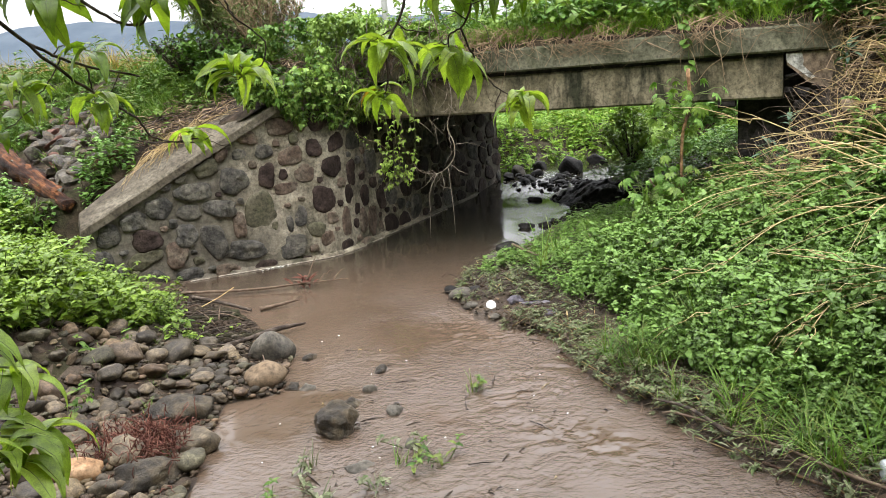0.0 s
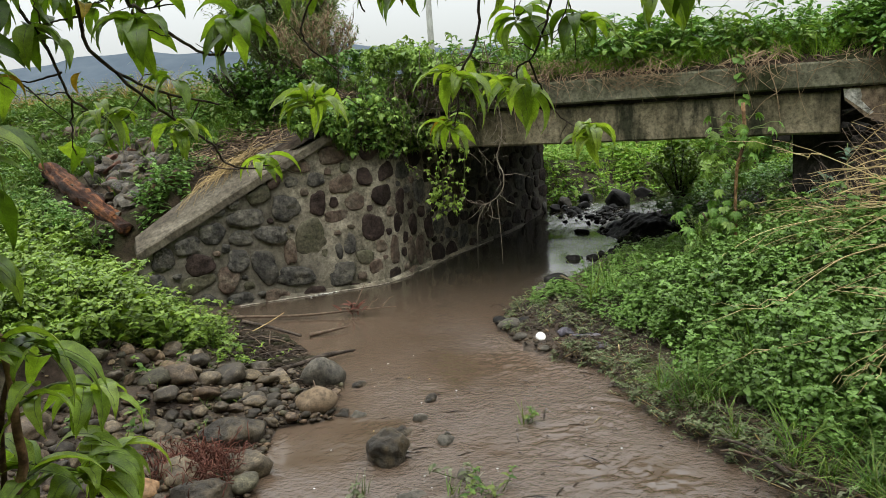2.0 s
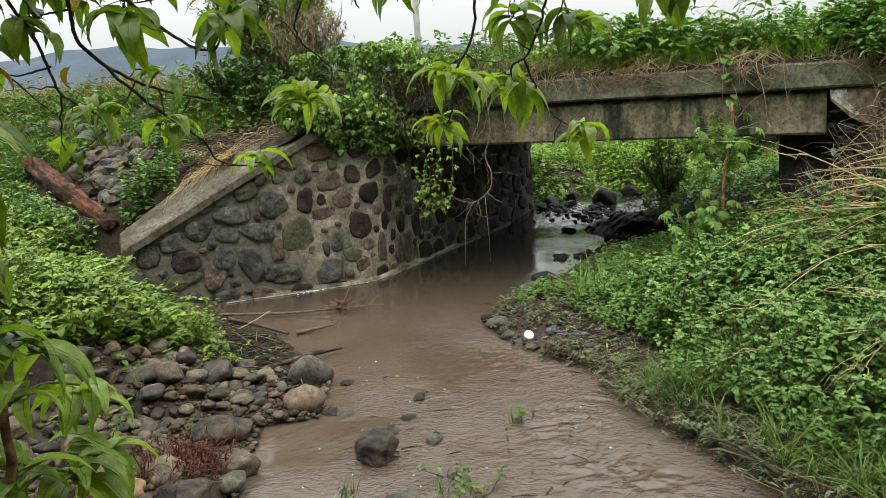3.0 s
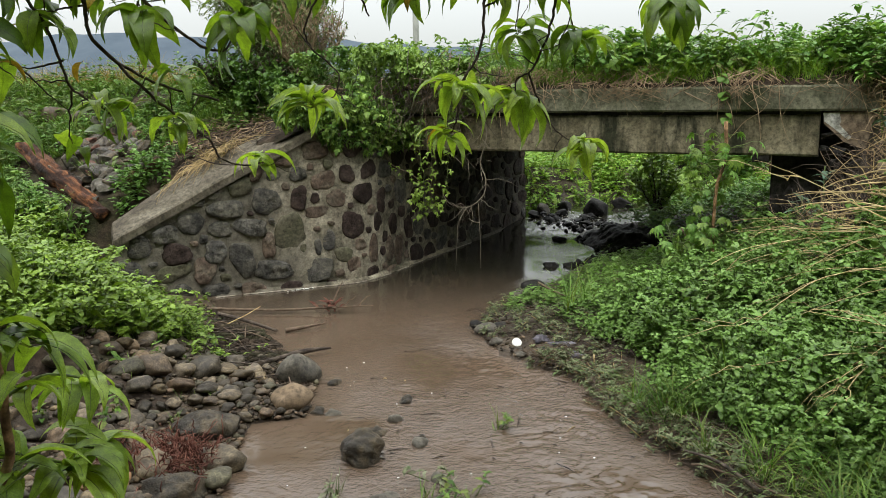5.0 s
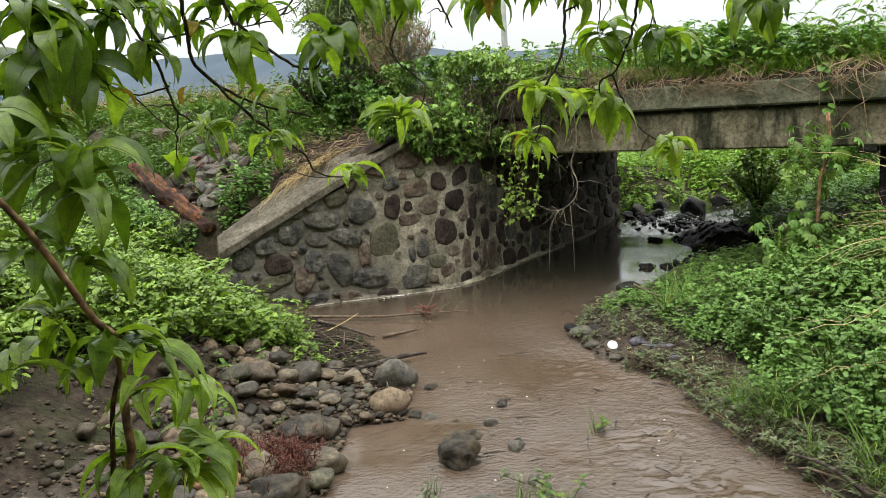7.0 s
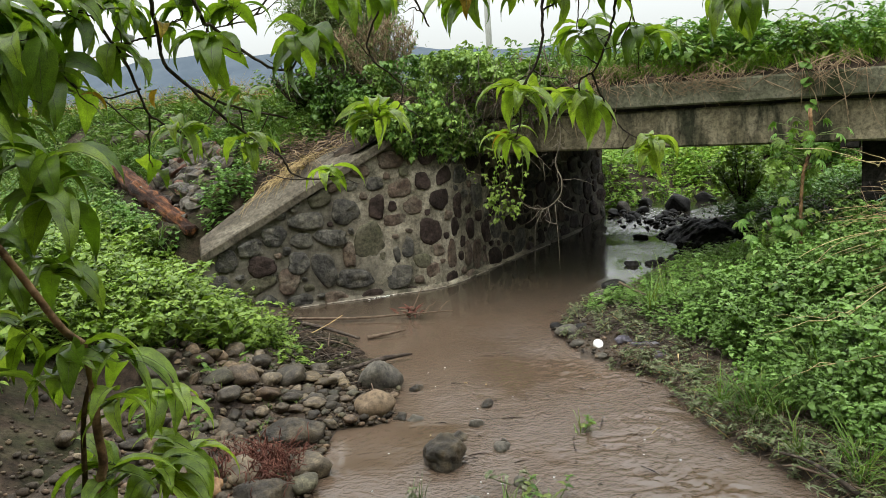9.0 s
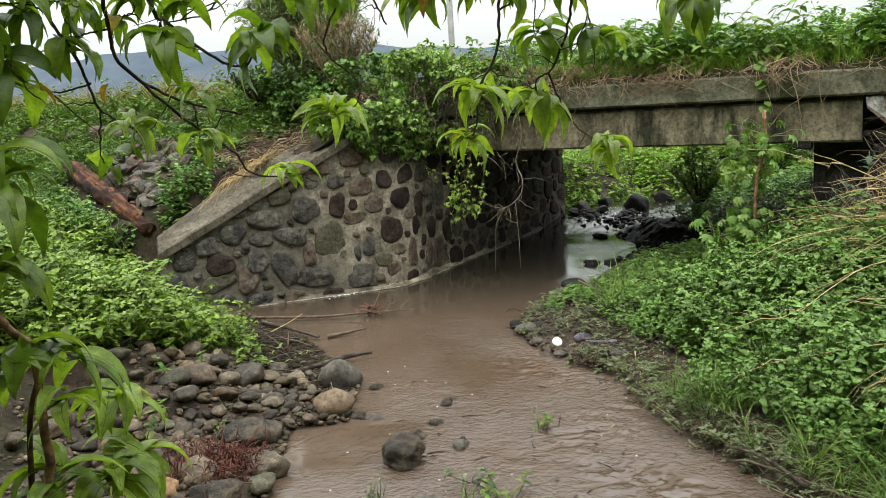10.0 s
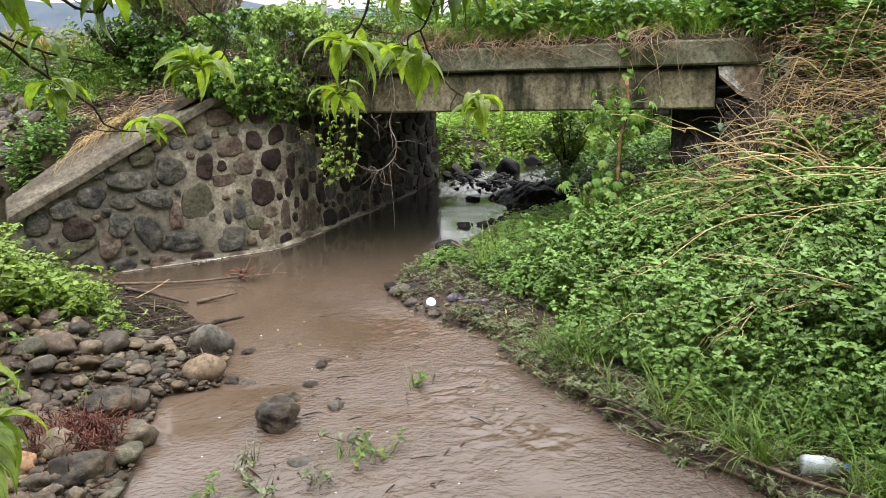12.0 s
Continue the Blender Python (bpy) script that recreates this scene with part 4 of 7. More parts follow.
for i in range(110):
    t = rng.random()
    x, y = -3.45 - 0.9 * t + rng.normal(0, 0.2), 7.8 + 1.5 * t + rng.normal(0, 0.2)
    if behind_wall(x, y) < 0.6:
        continue
    w = rng.uniform(0.12, 0.4)
    kinds = heap[i % 5]
    label = "reddish angular rock in the pile" if i % 5 == 2 else "dark angular rock in the pile on the embankment"
    ob = thing("rock", label, "rock", "rock pile on the embankment", data=slab_rock("rock", (w, w * rng.uniform(0.6, 0.9), w * rng.uniform(0.35, 0.65)), kinds, 100 + i))
    ob.location = (x, y, float(ground_z(x, y)) + 0.1 * w)
    ob.rotation_euler = (rng.normal(0, 0.4), rng.normal(0, 0.4), rng.uniform(0, 6))
for i, (x, y, w) in enumerate([(-5.05, 9.9, 0.42), (-5.5, 10.1, 0.3), (-4.9, 10.4, 0.28), (-5.9, 10.3, 0.3), (-4.6, 9.6, 0.3)]):
    stone("rock", "rounded grey boulder on the embankment's brow", x, y, (w, w * 0.7, w * 0.6), M["cobble"], 160 + i, None, i, 3, "rock pile on the embankment", sink=0.25)

# cobble bank
cob = [rock_mesh("cobble", (1.0, rng.uniform(0.62, 0.92), rng.uniform(0.36, 0.62)), M["cobble"], 200 + i, 3, 0.32) for i in range(14)]
placed = []
count = 0
for _ in range(6000):
    if count >= 300:
        break
    y = rng.uniform(2.9, 5.0)
    x = float(left_edge(y)) - abs(rng.normal(0.1, 0.45)) - 0.02
    if x < -2.45 or (y < 3.3 and x < -2.0) or (y > 4.45 and x > -1.8 and rng.random() < 0.8):
        continue
    w = float(np.clip(rng.lognormal(-2.02, 0.42), 0.05, 0.26))
    if any(np.hypot(x - a, y - b2) < c for a, b2, c in ((-1.09, 4.42, 0.2), (-1.14, 4.86, 0.22), (-1.5, 4.02, 0.24), (-1.42, 3.32, 0.2), (-1.74, 3.3, 0.16))):
        continue
    if any((x - a) ** 2 + (y - b2) ** 2 < (0.31 * (w + c)) ** 2 for a, b2, c in placed):
        continue
    placed.append((x, y, w))
    ob = thing("cobble", "rounded grey-brown river cobble on the bank", "stone", "cobbles on the bank", data=cob[count % 14])
    ob.location = (x, y, float(ground_z(x, y)) + w * rng.uniform(0.0, 0.24))
    ob.rotation_euler = (rng.normal(0, 0.25), rng.normal(0, 0.25), rng.uniform(0, 6.28))
    ob.scale = (w, w, w)
    count += 1
for i, (x, y) in enumerate([(-2.16, 4.72), (-2.05, 4.62), (-2.3, 4.66)]):
    stone("cobble", "pale buff stone on the cobble bank", x, y, (0.13, 0.1, 0.09), M["boulder_tan"], 230 + i, None, i, 2, "cobbles on the bank")

tiny = []
for i in range(5):
    bm = bmesh.new()
    bmesh.ops.create_icosphere(bm, subdivisions=1, radius=0.5)
    tv = np.array([v.co[:] for v in bm.verts]) * np.array([1, rng.uniform(0.6, 0.9), rng.uniform(0.4, 0.6)]) * (1 + rng.normal(0, 0.08, (len(bm.verts), 1)))
    tf = np.array([[v.index for v in f.verts] for f in bm.faces])
    bm.free()
    tiny.append((tv, tf, np.zeros(len(tf), int)))
N = 5850
y = np.r_[rng.uniform(2.4, 5.0, 4400), rng.uniform(4.9, 6.8, 700), rng.uniform(5.0, 6.9, 500), rng.uniform(2.4, 3.4, 250)]
x = np.r_[left_edge(y[:4400]) - np.abs(rng.normal(0, 0.6, 4400)), left_edge(y[4400:5100]) - np.abs(rng.normal(0, 0.3, 700)), right_edge(y[5100:5600]) + np.abs(rng.normal(0, 0.3, 500)), -1.9 - np.abs(rng.normal(0, 0.5, 250))]
sz = np.clip(rng.lognormal(-3.65, 0.5, N), 0.01, 0.07)
k = (y < 4.4) | (x < -1.8) | (x > -0.5) | (rng.random(N) < 0.35)
x, y, sz = x[k], y[k], sz[k]
N = len(x)
P = np.c_[x, y, ground_z(x, y) + 0.15 * sz]
V, F, mi = scatter(tiny, P, rng.uniform(0, 6.28, N), rng.normal(0, 0.2, (N, 2)), sz)
thing("gravel", "loose small river gravel between the cobbles", "gravel", kind="stuff", data=raw("gravel", V, F, [M["gravel"]], mi))

N = 3000
y = rng.uniform(4.7, 6.7, N)
x = left_edge(y) - np.abs(rng.normal(0.05, 0.32, N)) - 0.02
sz = np.clip(rng.lognormal(-3.5, 0.5, N), 0.012, 0.08)
V, F, mi = scatter(tiny, np.c_[x, y, ground_z(x, y) + 0.1 * sz], rng.uniform(0, 6.28, N), rng.normal(0, 0.3, (N, 2)), sz)
thing("mud_clods", "dark crumbly clods of wet mud by the water", "mud", kind="stuff", data=raw("mud_clods", V, F, [M["soil"]], mi))

# ---- logs, sticks, litter ----
log = thing("log", "half-burnt reddish-orange log lying on the bank", "log")
ends = np.array([(-4.87, 8.76, 0), (-3.42, 7.32, 0)])
ends[0, 2], ends[1, 2] = ground_z(*ends[0, :2]) + 0.1, ground_z(*ends[1, :2]) + 0.09
P = bowed(ends[0], ends[1], 0.0, 30, 0.008)
P[:, 2] += 0.35 * max(0, float((ground_z(P[:, 0], P[:, 1]) - P[:, 2]).max())) + 0.02
V, F = tube(smooth_line(P, 70), [0.09, 0.105, 0.105, 0.1, 0.09, 0.06], 22)
for v in V:
    u = (v[0] - ends[0, 0]) * 0.71 - (v[1] - ends[0, 1]) * 0.705
    w = (v[0] - ends[0, 0]) * 0.705 + (v[1] - ends[0, 1]) * 0.71
    v += 0.028 * np.array(noise.noise_vector(Vector((u * 2, w * 16, v[2] * 16)))) + 0.01 * np.array(noise.noise_vector(Vector((u * 7, w * 40, v[2] * 40))))
axis = Vector(ends[1] - ends[0]).to_track_quat("X", "Z").to_matrix()
ob = part("trunk", raw("trunk", (V - ends[0]) @ np.array(axis), F, [M["burnt"]]), log)
ob.matrix_world = pose(*ends[0]) @ axis.to_4x4()


def stick(name, label, pts, radii, material, category="stick", group="", sides=6, n=18):
    V, F = tube(smooth_line(pts, n), radii, sides)
    o = np.array(pts[0], float)
    ob = thing(name, label, category, group, data=raw(name, V - o, F, [material]), at=o)
    return ob


snag = thing("dead_sprig", "rusty brown dead leaves caught upright on the branch in the water", "dead leaves", at=(-1.16, 6.56, 0.0))
for i in range(13):
    V, F = leaf(rng.uniform(0.08, 0.2), 0.028, 0.5, rng.uniform(0.3, 1.6), 4, rng.uniform(0.5, 1.5))
    part("dead_leaf", raw("dead_leaf", turned(V, rng.uniform(0, 6.28), 0, rng.normal(0, 0.4), (rng.normal(0, 0.04), rng.normal(0, 0.03), rng.uniform(0.0, 0.06))), F, [M["redroot"]]), snag)
tw = stick("fallen_branch", "thin bare branch lying across the water by the wall", [(-2.25, 6.56, 0.05), (-1.66, 6.56, 0.03), (-1.2, 6.55, 0.05), (-0.82, 6.52, 0.07)], [0.014, 0.011, 0.005], M["twig"])
for a, b2 in (((-1.2, 6.55, 0.04), (-1.1, 6.72, 0.24)), ((-1.2, 6.55, 0.04), (-1.32, 6.5, 0.09)), ((-1.08, 6.54, 0.05), (-0.98, 6.62, 0.13)), ((-1.22, 6.56, 0.03), (-1.1, 6.45, 0.06)), ((-0.95, 6.53, 0.06), (-0.85, 6.6, 0.14))):
    V, F = tube(bowed(a, b2, 0.01, 5, 0.006), [0.009, 0.003], 5)
    part_world("side_twig", V, F, [M["twig"]], tw)
stick("stick", "dark wet stick on the mud", [(-2.1, 6.36, 0.06), (-1.8, 6.15, 0.05), (-1.52, 5.94, 0.03)], [0.018, 0.012], M["bark"], group="sticks on the mud")
stick("stick", "pale dry stick poking up from the mud", [(-1.95, 6.05, 0.05), (-1.84, 6.2, 0.08), (-1.74, 6.34, 0.12)], [0.005, 0.003], M["straw"], group="sticks on the mud")
stick("stick", "pale stick lying in the water", [(-1.46, 5.98, 0.02), (-1.3, 6.04, 0.03), (-1.17, 6.13, 0.03)], [0.02, 0.006], M["twig"], group="sticks on the mud")
stick("stick", "dark branch on the mud reaching over the water", [(-1.6, 4.95, 0.08), (-1.4, 5.08, 0.07), (-1.2, 5.35, 0.05), (-1.02, 5.46, 0.04)], [0.012, 0.014, 0.02, 0.008], M["bark"], group="sticks on the mud")
for i in range(48):
    y = rng.uniform(4.6, 6.6)
    x = float(left_edge(y)) - abs(rng.normal(0.05, 0.25))
    a = rng.uniform(0, 6.28)
    L = rng.uniform(0.12, 0.4)
    p = np.array([x, y, float(ground_z(x, y)) + 0.02])
    e = p + np.array([math.cos(a) * L, math.sin(a) * L, 0])
    if e[0] > float(left_edge(e[1])) - 0.02:
        continue
    e[2] = max(0.01, float(ground_z(e[0], e[1]))) + rng.uniform(0.01, 0.05)
    stick("stick", "small dark twig on the wet mud", [p, (p + e) / 2 + [0, 0, 0.015], e], [0.006, 0.003], M["bark"] if i % 3 else M["twig"], group="twigs on the mud", sides=4, n=6)
stick("long_branch", "long grey-brown branch lying along the water's edge", [(1.0, 3.5, 0.07), (1.08, 3.44, 0.08), (1.36, 3.09, 0.08), (1.57, 2.72, 0.09), (1.8, 2.45, 0.1), (2.1, 2.1, 0.12)], [0.005, 0.007, 0.009, 0.011], M["twig"], "branch", n=30)
stick("stick", "reddish stick beside the long branch", [(1.3, 3.05, 0.02), (1.62, 2.6, 0.03), (1.85, 2.3, 0.06)], [0.007, 0.009], M["redbark"], "branch")
stick("stick", "dark twig leaning into the grass", [(1.22, 3.2, 0.08), (1.1, 3.42, 0.12), (0.98, 3.6, 0.1)], [0.012, 0.006], M["bark"], "branch")
stick("stick", "dry stick on the gravel spit", [(0.62, 6.9, 0.16), (0.75, 6.5, 0.16), (0.95, 6.0, 0.2)], [0.012, 0.01], M["twig"], "branch")
stick("stick", "dark stick at the edge of the spit", [(0.2, 5.72, 0.06), (0.5, 5.76, 0.08), (0.8, 5.9, 0.15)], [0.008, 0.006], M["bark"], "branch")

cup = thing("cup_lid", "white round foam cup lid lying on the bank", "lid", at=(0.32, 5.47, 0.06))
bm = bmesh.new()
bmesh.ops.create_cone(bm, cap_ends=True, segments=24, radius1=0.037, radius2=0.034, depth=0.018)
bmesh.ops.bevel(bm, geom=[e for e in bm.edges if abs(e.verts[0].co.z - e.verts[1].co.z) < 1e-4], offset=0.004, segments=2, affect="EDGES")
me = bpy.data.meshes.new("disc")
bm.to_mesh(me)
bm.free()
me.materials.append(M["white"])
part("disc", me, cup)
cup.rotation_euler = (0.75, 0.25, 0)

bottle = thing("plastic_bottle", "crumpled clear plastic bottle with a blue cap on the bank", "bottle", at=(1.64, 2.76, float(ground_z(1.7, 2.75)) + 0.065))
bottle.rotation_euler = (0.0, 0.06, -0.22)
bottle.scale = (0.9, 1.2, 1.2)
ring = [(0.0, 0.02), (0.004, 0.034), (0.02, 0.037), (0.06, 0.035), (0.1, 0.037), (0.14, 0.034), (0.155, 0.03), (0.18, 0.015), (0.195, 0.013)]
V, F = tube([(x, 0, 0) for x, _ in ring], [rr2 for _, rr2 in ring], 18)
V += np.array([0.003 * np.array(noise.noise_vector(Vector(v) * 28)) for v in V])
part("body", raw("body", V, F, [M["clear"]]), bottle)
V, F = tube([(x, 0, 0) for x in (0.03, 0.05, 0.08, 0.105)], [0.0375, 0.037, 0.0372, 0.0385], 18)
V += np.array([0.002 * np.array(noise.noise_vector(Vector(v) * 28)) for v in V])
part("label_band", raw("label_band", V, F, [M["label"]]), bottle, "white paper label")
V, F = tube([(0.19, 0, 0), (0.193, 0, 0), (0.212, 0, 0)], [0.0155, 0.016, 0.015], 14)
part("cap", raw("cap", V, F, [M["bluecap"]]), bottle, "blue screw cap")
for i, (x, y) in enumerate([(0.62, 5.32), (0.7, 5.12), (0.5, 5.5)]):
    stone("plastic_rag", "crumpled dirty scrap of plastic in the debris", x, y, (0.16, 0.11, 0.06), M["rubbish"], 250 + i, None, i, 3, "scraps in the debris", rough=0.6)

# black wet mud bank beside the riffle
V, F = grid_mesh(np.linspace(1.1, 3.6, 90), np.linspace(8.0, 11.4, 120), lambda X, Y: -0.12 + 0.3 * np.minimum(mud_spur(X, Y) * 1.35, 0.9 + 0.1 * mud_spur(X, Y)) * (1 + 0.15 * bumps(X * 4, Y * 4)) + 0.025 * bumps(X * 9, Y * 9) + 0.02 * bumps(X * 23, Y * 23))
thing("mud_bank", "black wet mud bank beside the riffle behind the bridge", "mud", kind="structure", data=raw("mud_bank", V, F, [M["darkrock"]]))

# broken masonry sticking out of the earth beside the east end
for i in range(22):
    s, q = rng.uniform(3.9, 5.6), rng.uniform(-1.0, -0.4)
    p = np.array(bridge(s, q, 0))
    w = rng.uniform(0.1, 0.3)
    ob = thing("rubble_stone", "broken dirty masonry stone in the earth beside the bridge end", "rock", "rubble by the bridge end", data=slab_rock("rubble_stone", (w, w * 0.8, w * 0.6), (M["boulder_moss"], M["plaster"], M["plaster"])[i % 3], 400 + i))
    ob.location = (p[0], p[1], float(ground_z(p[0], p[1])) + 0.03)
    ob.rotation_euler = (rng.normal(0.3, 0.4), rng.normal(0, 0.4), rng.uniform(0, 6))

# ---- ground plants ----


def plant(height, pairs, size, width, lean=0.1, spread=0.5, mat_leaf=0, mat_stem=1, bend=0.9, segs=3, tip=True, pitch=(-0.1, 0.5), fold=(0.15, 0.6)):
    """One leafy herb: a stem with opposite pairs of leaves, and a small bunch at the top."""
    out = []
    top = np.array([rng.normal(0, lean), rng.normal(0, lean), 1.0]) * height
    stem = np.array([top * t for t in np.linspace(0, 1, 4)])
    stem[:, 2] -= 0.02
    V, F = tube(stem, [0.0035, 0.002], 3)
    out.append((V, F, mat_stem))
    for k in range(pairs):
        t = 0.35 + 0.62 * k / max(1, pairs - 1)
        a = k * 1.57 + rng.normal(0, 0.3)
        for side in (0, math.pi):
            s = size * rng.uniform(0.75, 1.2) * (1.1 - 0.35 * (k / pairs))
            V, F = leaf(s, s * width, rng.uniform(*fold), bend * rng.uniform(0.6, 1.3), segs, rng.uniform(*pitch), 0.8)
            V = turned(V, a + side + rng.normal(0, 0.25), 0, rng.normal(0, 0.3), top * t)
            V[:, :2] += (V[:, :2] - top[:2] * t) * spread * 0.3
            out.append((V, F, mat_leaf))
    if tip:
        for j in range(4):
            V, F = leaf(size * 0.75, size * width * 0.7, 0.3, bend, 2, rng.uniform(-0.2, 0.6))
            out.append((turned(V, j * 1.57 + rng.normal(0, 0.3), 0, 0, top), F, mat_leaf))
    return join(out)


def tuft(blades, height, width, droop=1.2, spread=0.35, segs=4):
    """A tuft of arching grass blades."""
    out = []
    for _ in range(blades):
        h = height * rng.uniform(0.55, 1.15)
        a = rng.uniform(0, 6.28)
        lean = rng.uniform(0.05, spread)
        V, F = [], []
        x, z, ang = 0.0, 0.0, 1.5 - lean
        for i in range(segs + 1):
            w = width * 0.5 * (1 - (i / segs) ** 1.6) + 0.0003
            V += [(x, -w, z), (x, w, z)]
            x += h / segs * math.cos(ang)
            z += h / segs * math.sin(ang)
            ang -= droop / segs * rng.uniform(0.6, 1.4)
        for i in range(segs):
            p = 2 * i
            F += [(p, p + 1, p + 3), (p, p + 3, p + 2)]
        V = turned(np.array(V), a, 0, 0, (rng.normal(0, 0.02), rng.normal(0, 0.02), -0.01))
        out.append((V, np.array(F), 0))
    return join(out)


def cover(name, label, category, templates, x, y, mats, size=(0.8, 1.25), lean=0.15, lift=0.0, z=None, swell=0.0, grow=1.0):
    N = len(x)
    P = np.c_[x, y, (ground_z(x, y) if z is None else z) + lift]
    V, F, mi = scatter(templates, P, rng.uniform(0, 6.28, N), rng.normal(0, lean, (N, 2)), rng.uniform(*size, N) * grow * (1 + swell * bumps(x * 1.1 + 2, y * 1.3)))
    return thing(name, label, category, kind="stuff", data=raw(name, V, F, mats, mi))


def region(n, x0, x1, y0, y1, keep):
    x, y = rng.uniform(x0, x1, n), rng.uniform(y0, y1, n)
    k = keep(x, y)
    return x[k], y[k]


def away_right(x, y):
    return x - right_edge(y)




def off_branch(x, y, r=0.07):
    """Clear of the long branch and the bottle at the water's edge."""
    out = np.hypot(x - 1.72, y - 2.72) > 0.12
    line = [(0.98, 3.55), (1.36, 3.09), (1.57, 2.72), (2.1, 2.1)]
    for (ax, ay), (bx, by) in zip(line[:-1], line[1:]):
        t = np.clip(((x - ax) * (bx - ax) + (y - ay) * (by - ay)) / ((bx - ax) ** 2 + (by - ay) ** 2), 0, 1)
        out = out & (np.hypot(x - ax - t * (bx - ax), y - ay - t * (by - ay)) > r)
    return out


# right bank: dense nettle-like herbs
herbs = [plant(rng.uniform(0.2, 0.38), 6, rng.uniform(0.058, 0.08), 0.56, 0.24, bend=1.7, pitch=(-0.4, 0.55), fold=(0.05, 0.4)) for _ in range(14)]


def right_keep(x, y):
    d = away_right(x, y)
    s, q = to_sq(x, y)
    shore = 0.34 + 0.1 * bumps(x * 2, y * 2) + 0.3 * np.exp(-(((y - 5.7) / 0.75) ** 2))
    shore = shore + 1.9 * sstep(5.4, 6.5, y)
    return (d > shore) & ((s < 3.55) | (q < -0.75)) & (np.hypot(x - 1.72, y - 2.72) > 0.13)


x, y = region(15000, 0.4, 5.2, 1.7, 7.6, right_keep)
cover("nettle_patch", "dense bright green nettle-like herbs covering the bank", "herbs", herbs, x, y, [M["nettle"], M["stem"]], (0.65, 1.3), 0.35, swell=0.45, grow=(0.55 + 0.45 * sstep(0.3, 1.1, away_right(x, y))) * (1 - 0.45 * sstep(4.6, 5.8, y) * (1 - sstep(0.9, 2.4, away_right(x, y)))))
low = [plant(rng.uniform(0.1, 0.18), 3, 0.055, 0.6, 0.2) for _ in range(6)]
x, y = region(6500, 0.2, 3.2, 5.2, 9.6, lambda x, y: (away_right(x, y) > 0.2) & (to_sq(x, y)[0] < 3.2) & ((y > 6.2) | (away_right(x, y) > 0.6)) & (mud_spur(x, y) < 0.35))
cover("low_herbs", "low green herbs on the damp bank under the bridge", "herbs", low, x, y, [M["nettle"], M["stem"]], (0.35, 0.8), 0.25)
# grey, silt-covered plants flattened at the water's edge
flat = [plant(rng.uniform(0.04, 0.09), 5, 0.048, 0.28, 1.0, bend=1.7) for _ in range(9)]
x, y = region(3400, 0.1, 2.2, 2.0, 5.3, lambda x, y: off_branch(x, y, 0.03) & (away_right(x, y) > -0.03) & (away_right(x, y) < 0.27 + 0.12 * bumps(x * 3, y * 3)) & (np.hypot(x - 0.31, y - 5.4) > 0.24))
cover("silted_plants", "grey silt-coated weeds flattened along the waterline", "weeds", flat, x, y, [M["silty"], M["straw"]], (0.55, 1.1), 0.6)
x, y = region(7500, 0.3, 2.2, 2.0, 5.3, lambda x, y: (away_right(x, y) > -0.01) & (away_right(x, y) < 0.35))
cover("edge_debris", "dead stems and mud-caked litter along the waterline", "debris", [(t[0], t[1], np.zeros(len(t[1]), int)) for t in (tube(bowed((-0.1, 0, 0.0), (0.1, 0.02, 0.03), 0.02, 5, 0.012), [0.003, 0.0015], 4) for _ in range(6))], x, y, [M["twig"]], (0.3, 0.9), 0.4, 0.02)
# grasses at the edge and among the herbs
blades = [tuft(16, 0.36, 0.006, 1.7, 0.6) for _ in range(6)]
x, y = region(420, 0.6, 2.6, 2.0, 4.3, lambda x, y: off_branch(x, y, 0.03) & (away_right(x, y) > 0.08) & (away_right(x, y) < 0.75 + 0.2 * bumps(x, y)) & (bumps(x * 1.7, y * 1.7) > -0.22))
cover("grass_tufts", "arching green grass tufts at the edge of the bank", "grass", blades, x, y, [M["grass"]], (0.7, 1.3), 0.25)
x, y = region(260, 0.7, 4.2, 2.5, 6.8, lambda x, y: (away_right(x, y) > 0.5) & (bumps(x * 1.3 + 1, y * 1.3) > 0.05))
cover("tall_grass", "longer grass blades among the herbs", "grass", [tuft(14, 0.52, 0.006, 1.3, 0.5) for _ in range(4)], x, y, [M["grass"]], (0.8, 1.2), 0.2)
# debris of dead stems on the spit
dead = [(lambda t: (t[0], t[1], np.zeros(len(t[1]), int)))(tube(bowed((-0.12, 0, 0.0), (0.12, 0.02, 0.01), 0.02, 5, 0.01), [0.003, 0.002], 4)) for _ in range(5)]
x, y = region(620, 0.0, 1.4, 5.0, 7.2, lambda x, y: (away_right(x, y) > 0.02) & (away_right(x, y) < 0.95) & (np.hypot(x - 0.31, y - 5.38) > 0.2))
cover("plant_debris", "brown flood debris of dead stems on the spit", "debris", dead, x, y, [M["bark"]], (0.3, 1.3), 0.35, 0.02)
x, y = region(520, 0.0, 1.6, 5.0, 7.4, lambda x, y: (away_right(x, y) > 0.0) & (away_right(x, y) < 0.9) & (np.hypot(x - 0.31, y - 5.38) > 0.24))
cover("silted_plants", "scattered silty weeds on the gravel spit", "weeds", flat, x, y, [M["silty"], M["straw"]], (0.5, 1.1), 0.4)

# left bank: lower, yellower herbs
chick = [plant(rng.uniform(0.07, 0.2), 4, rng.uniform(0.05, 0.085), 0.5, 0.6, bend=1.4, pitch=(-0.5, 0.6), fold=(0.05, 0.35)) for _ in range(16)]


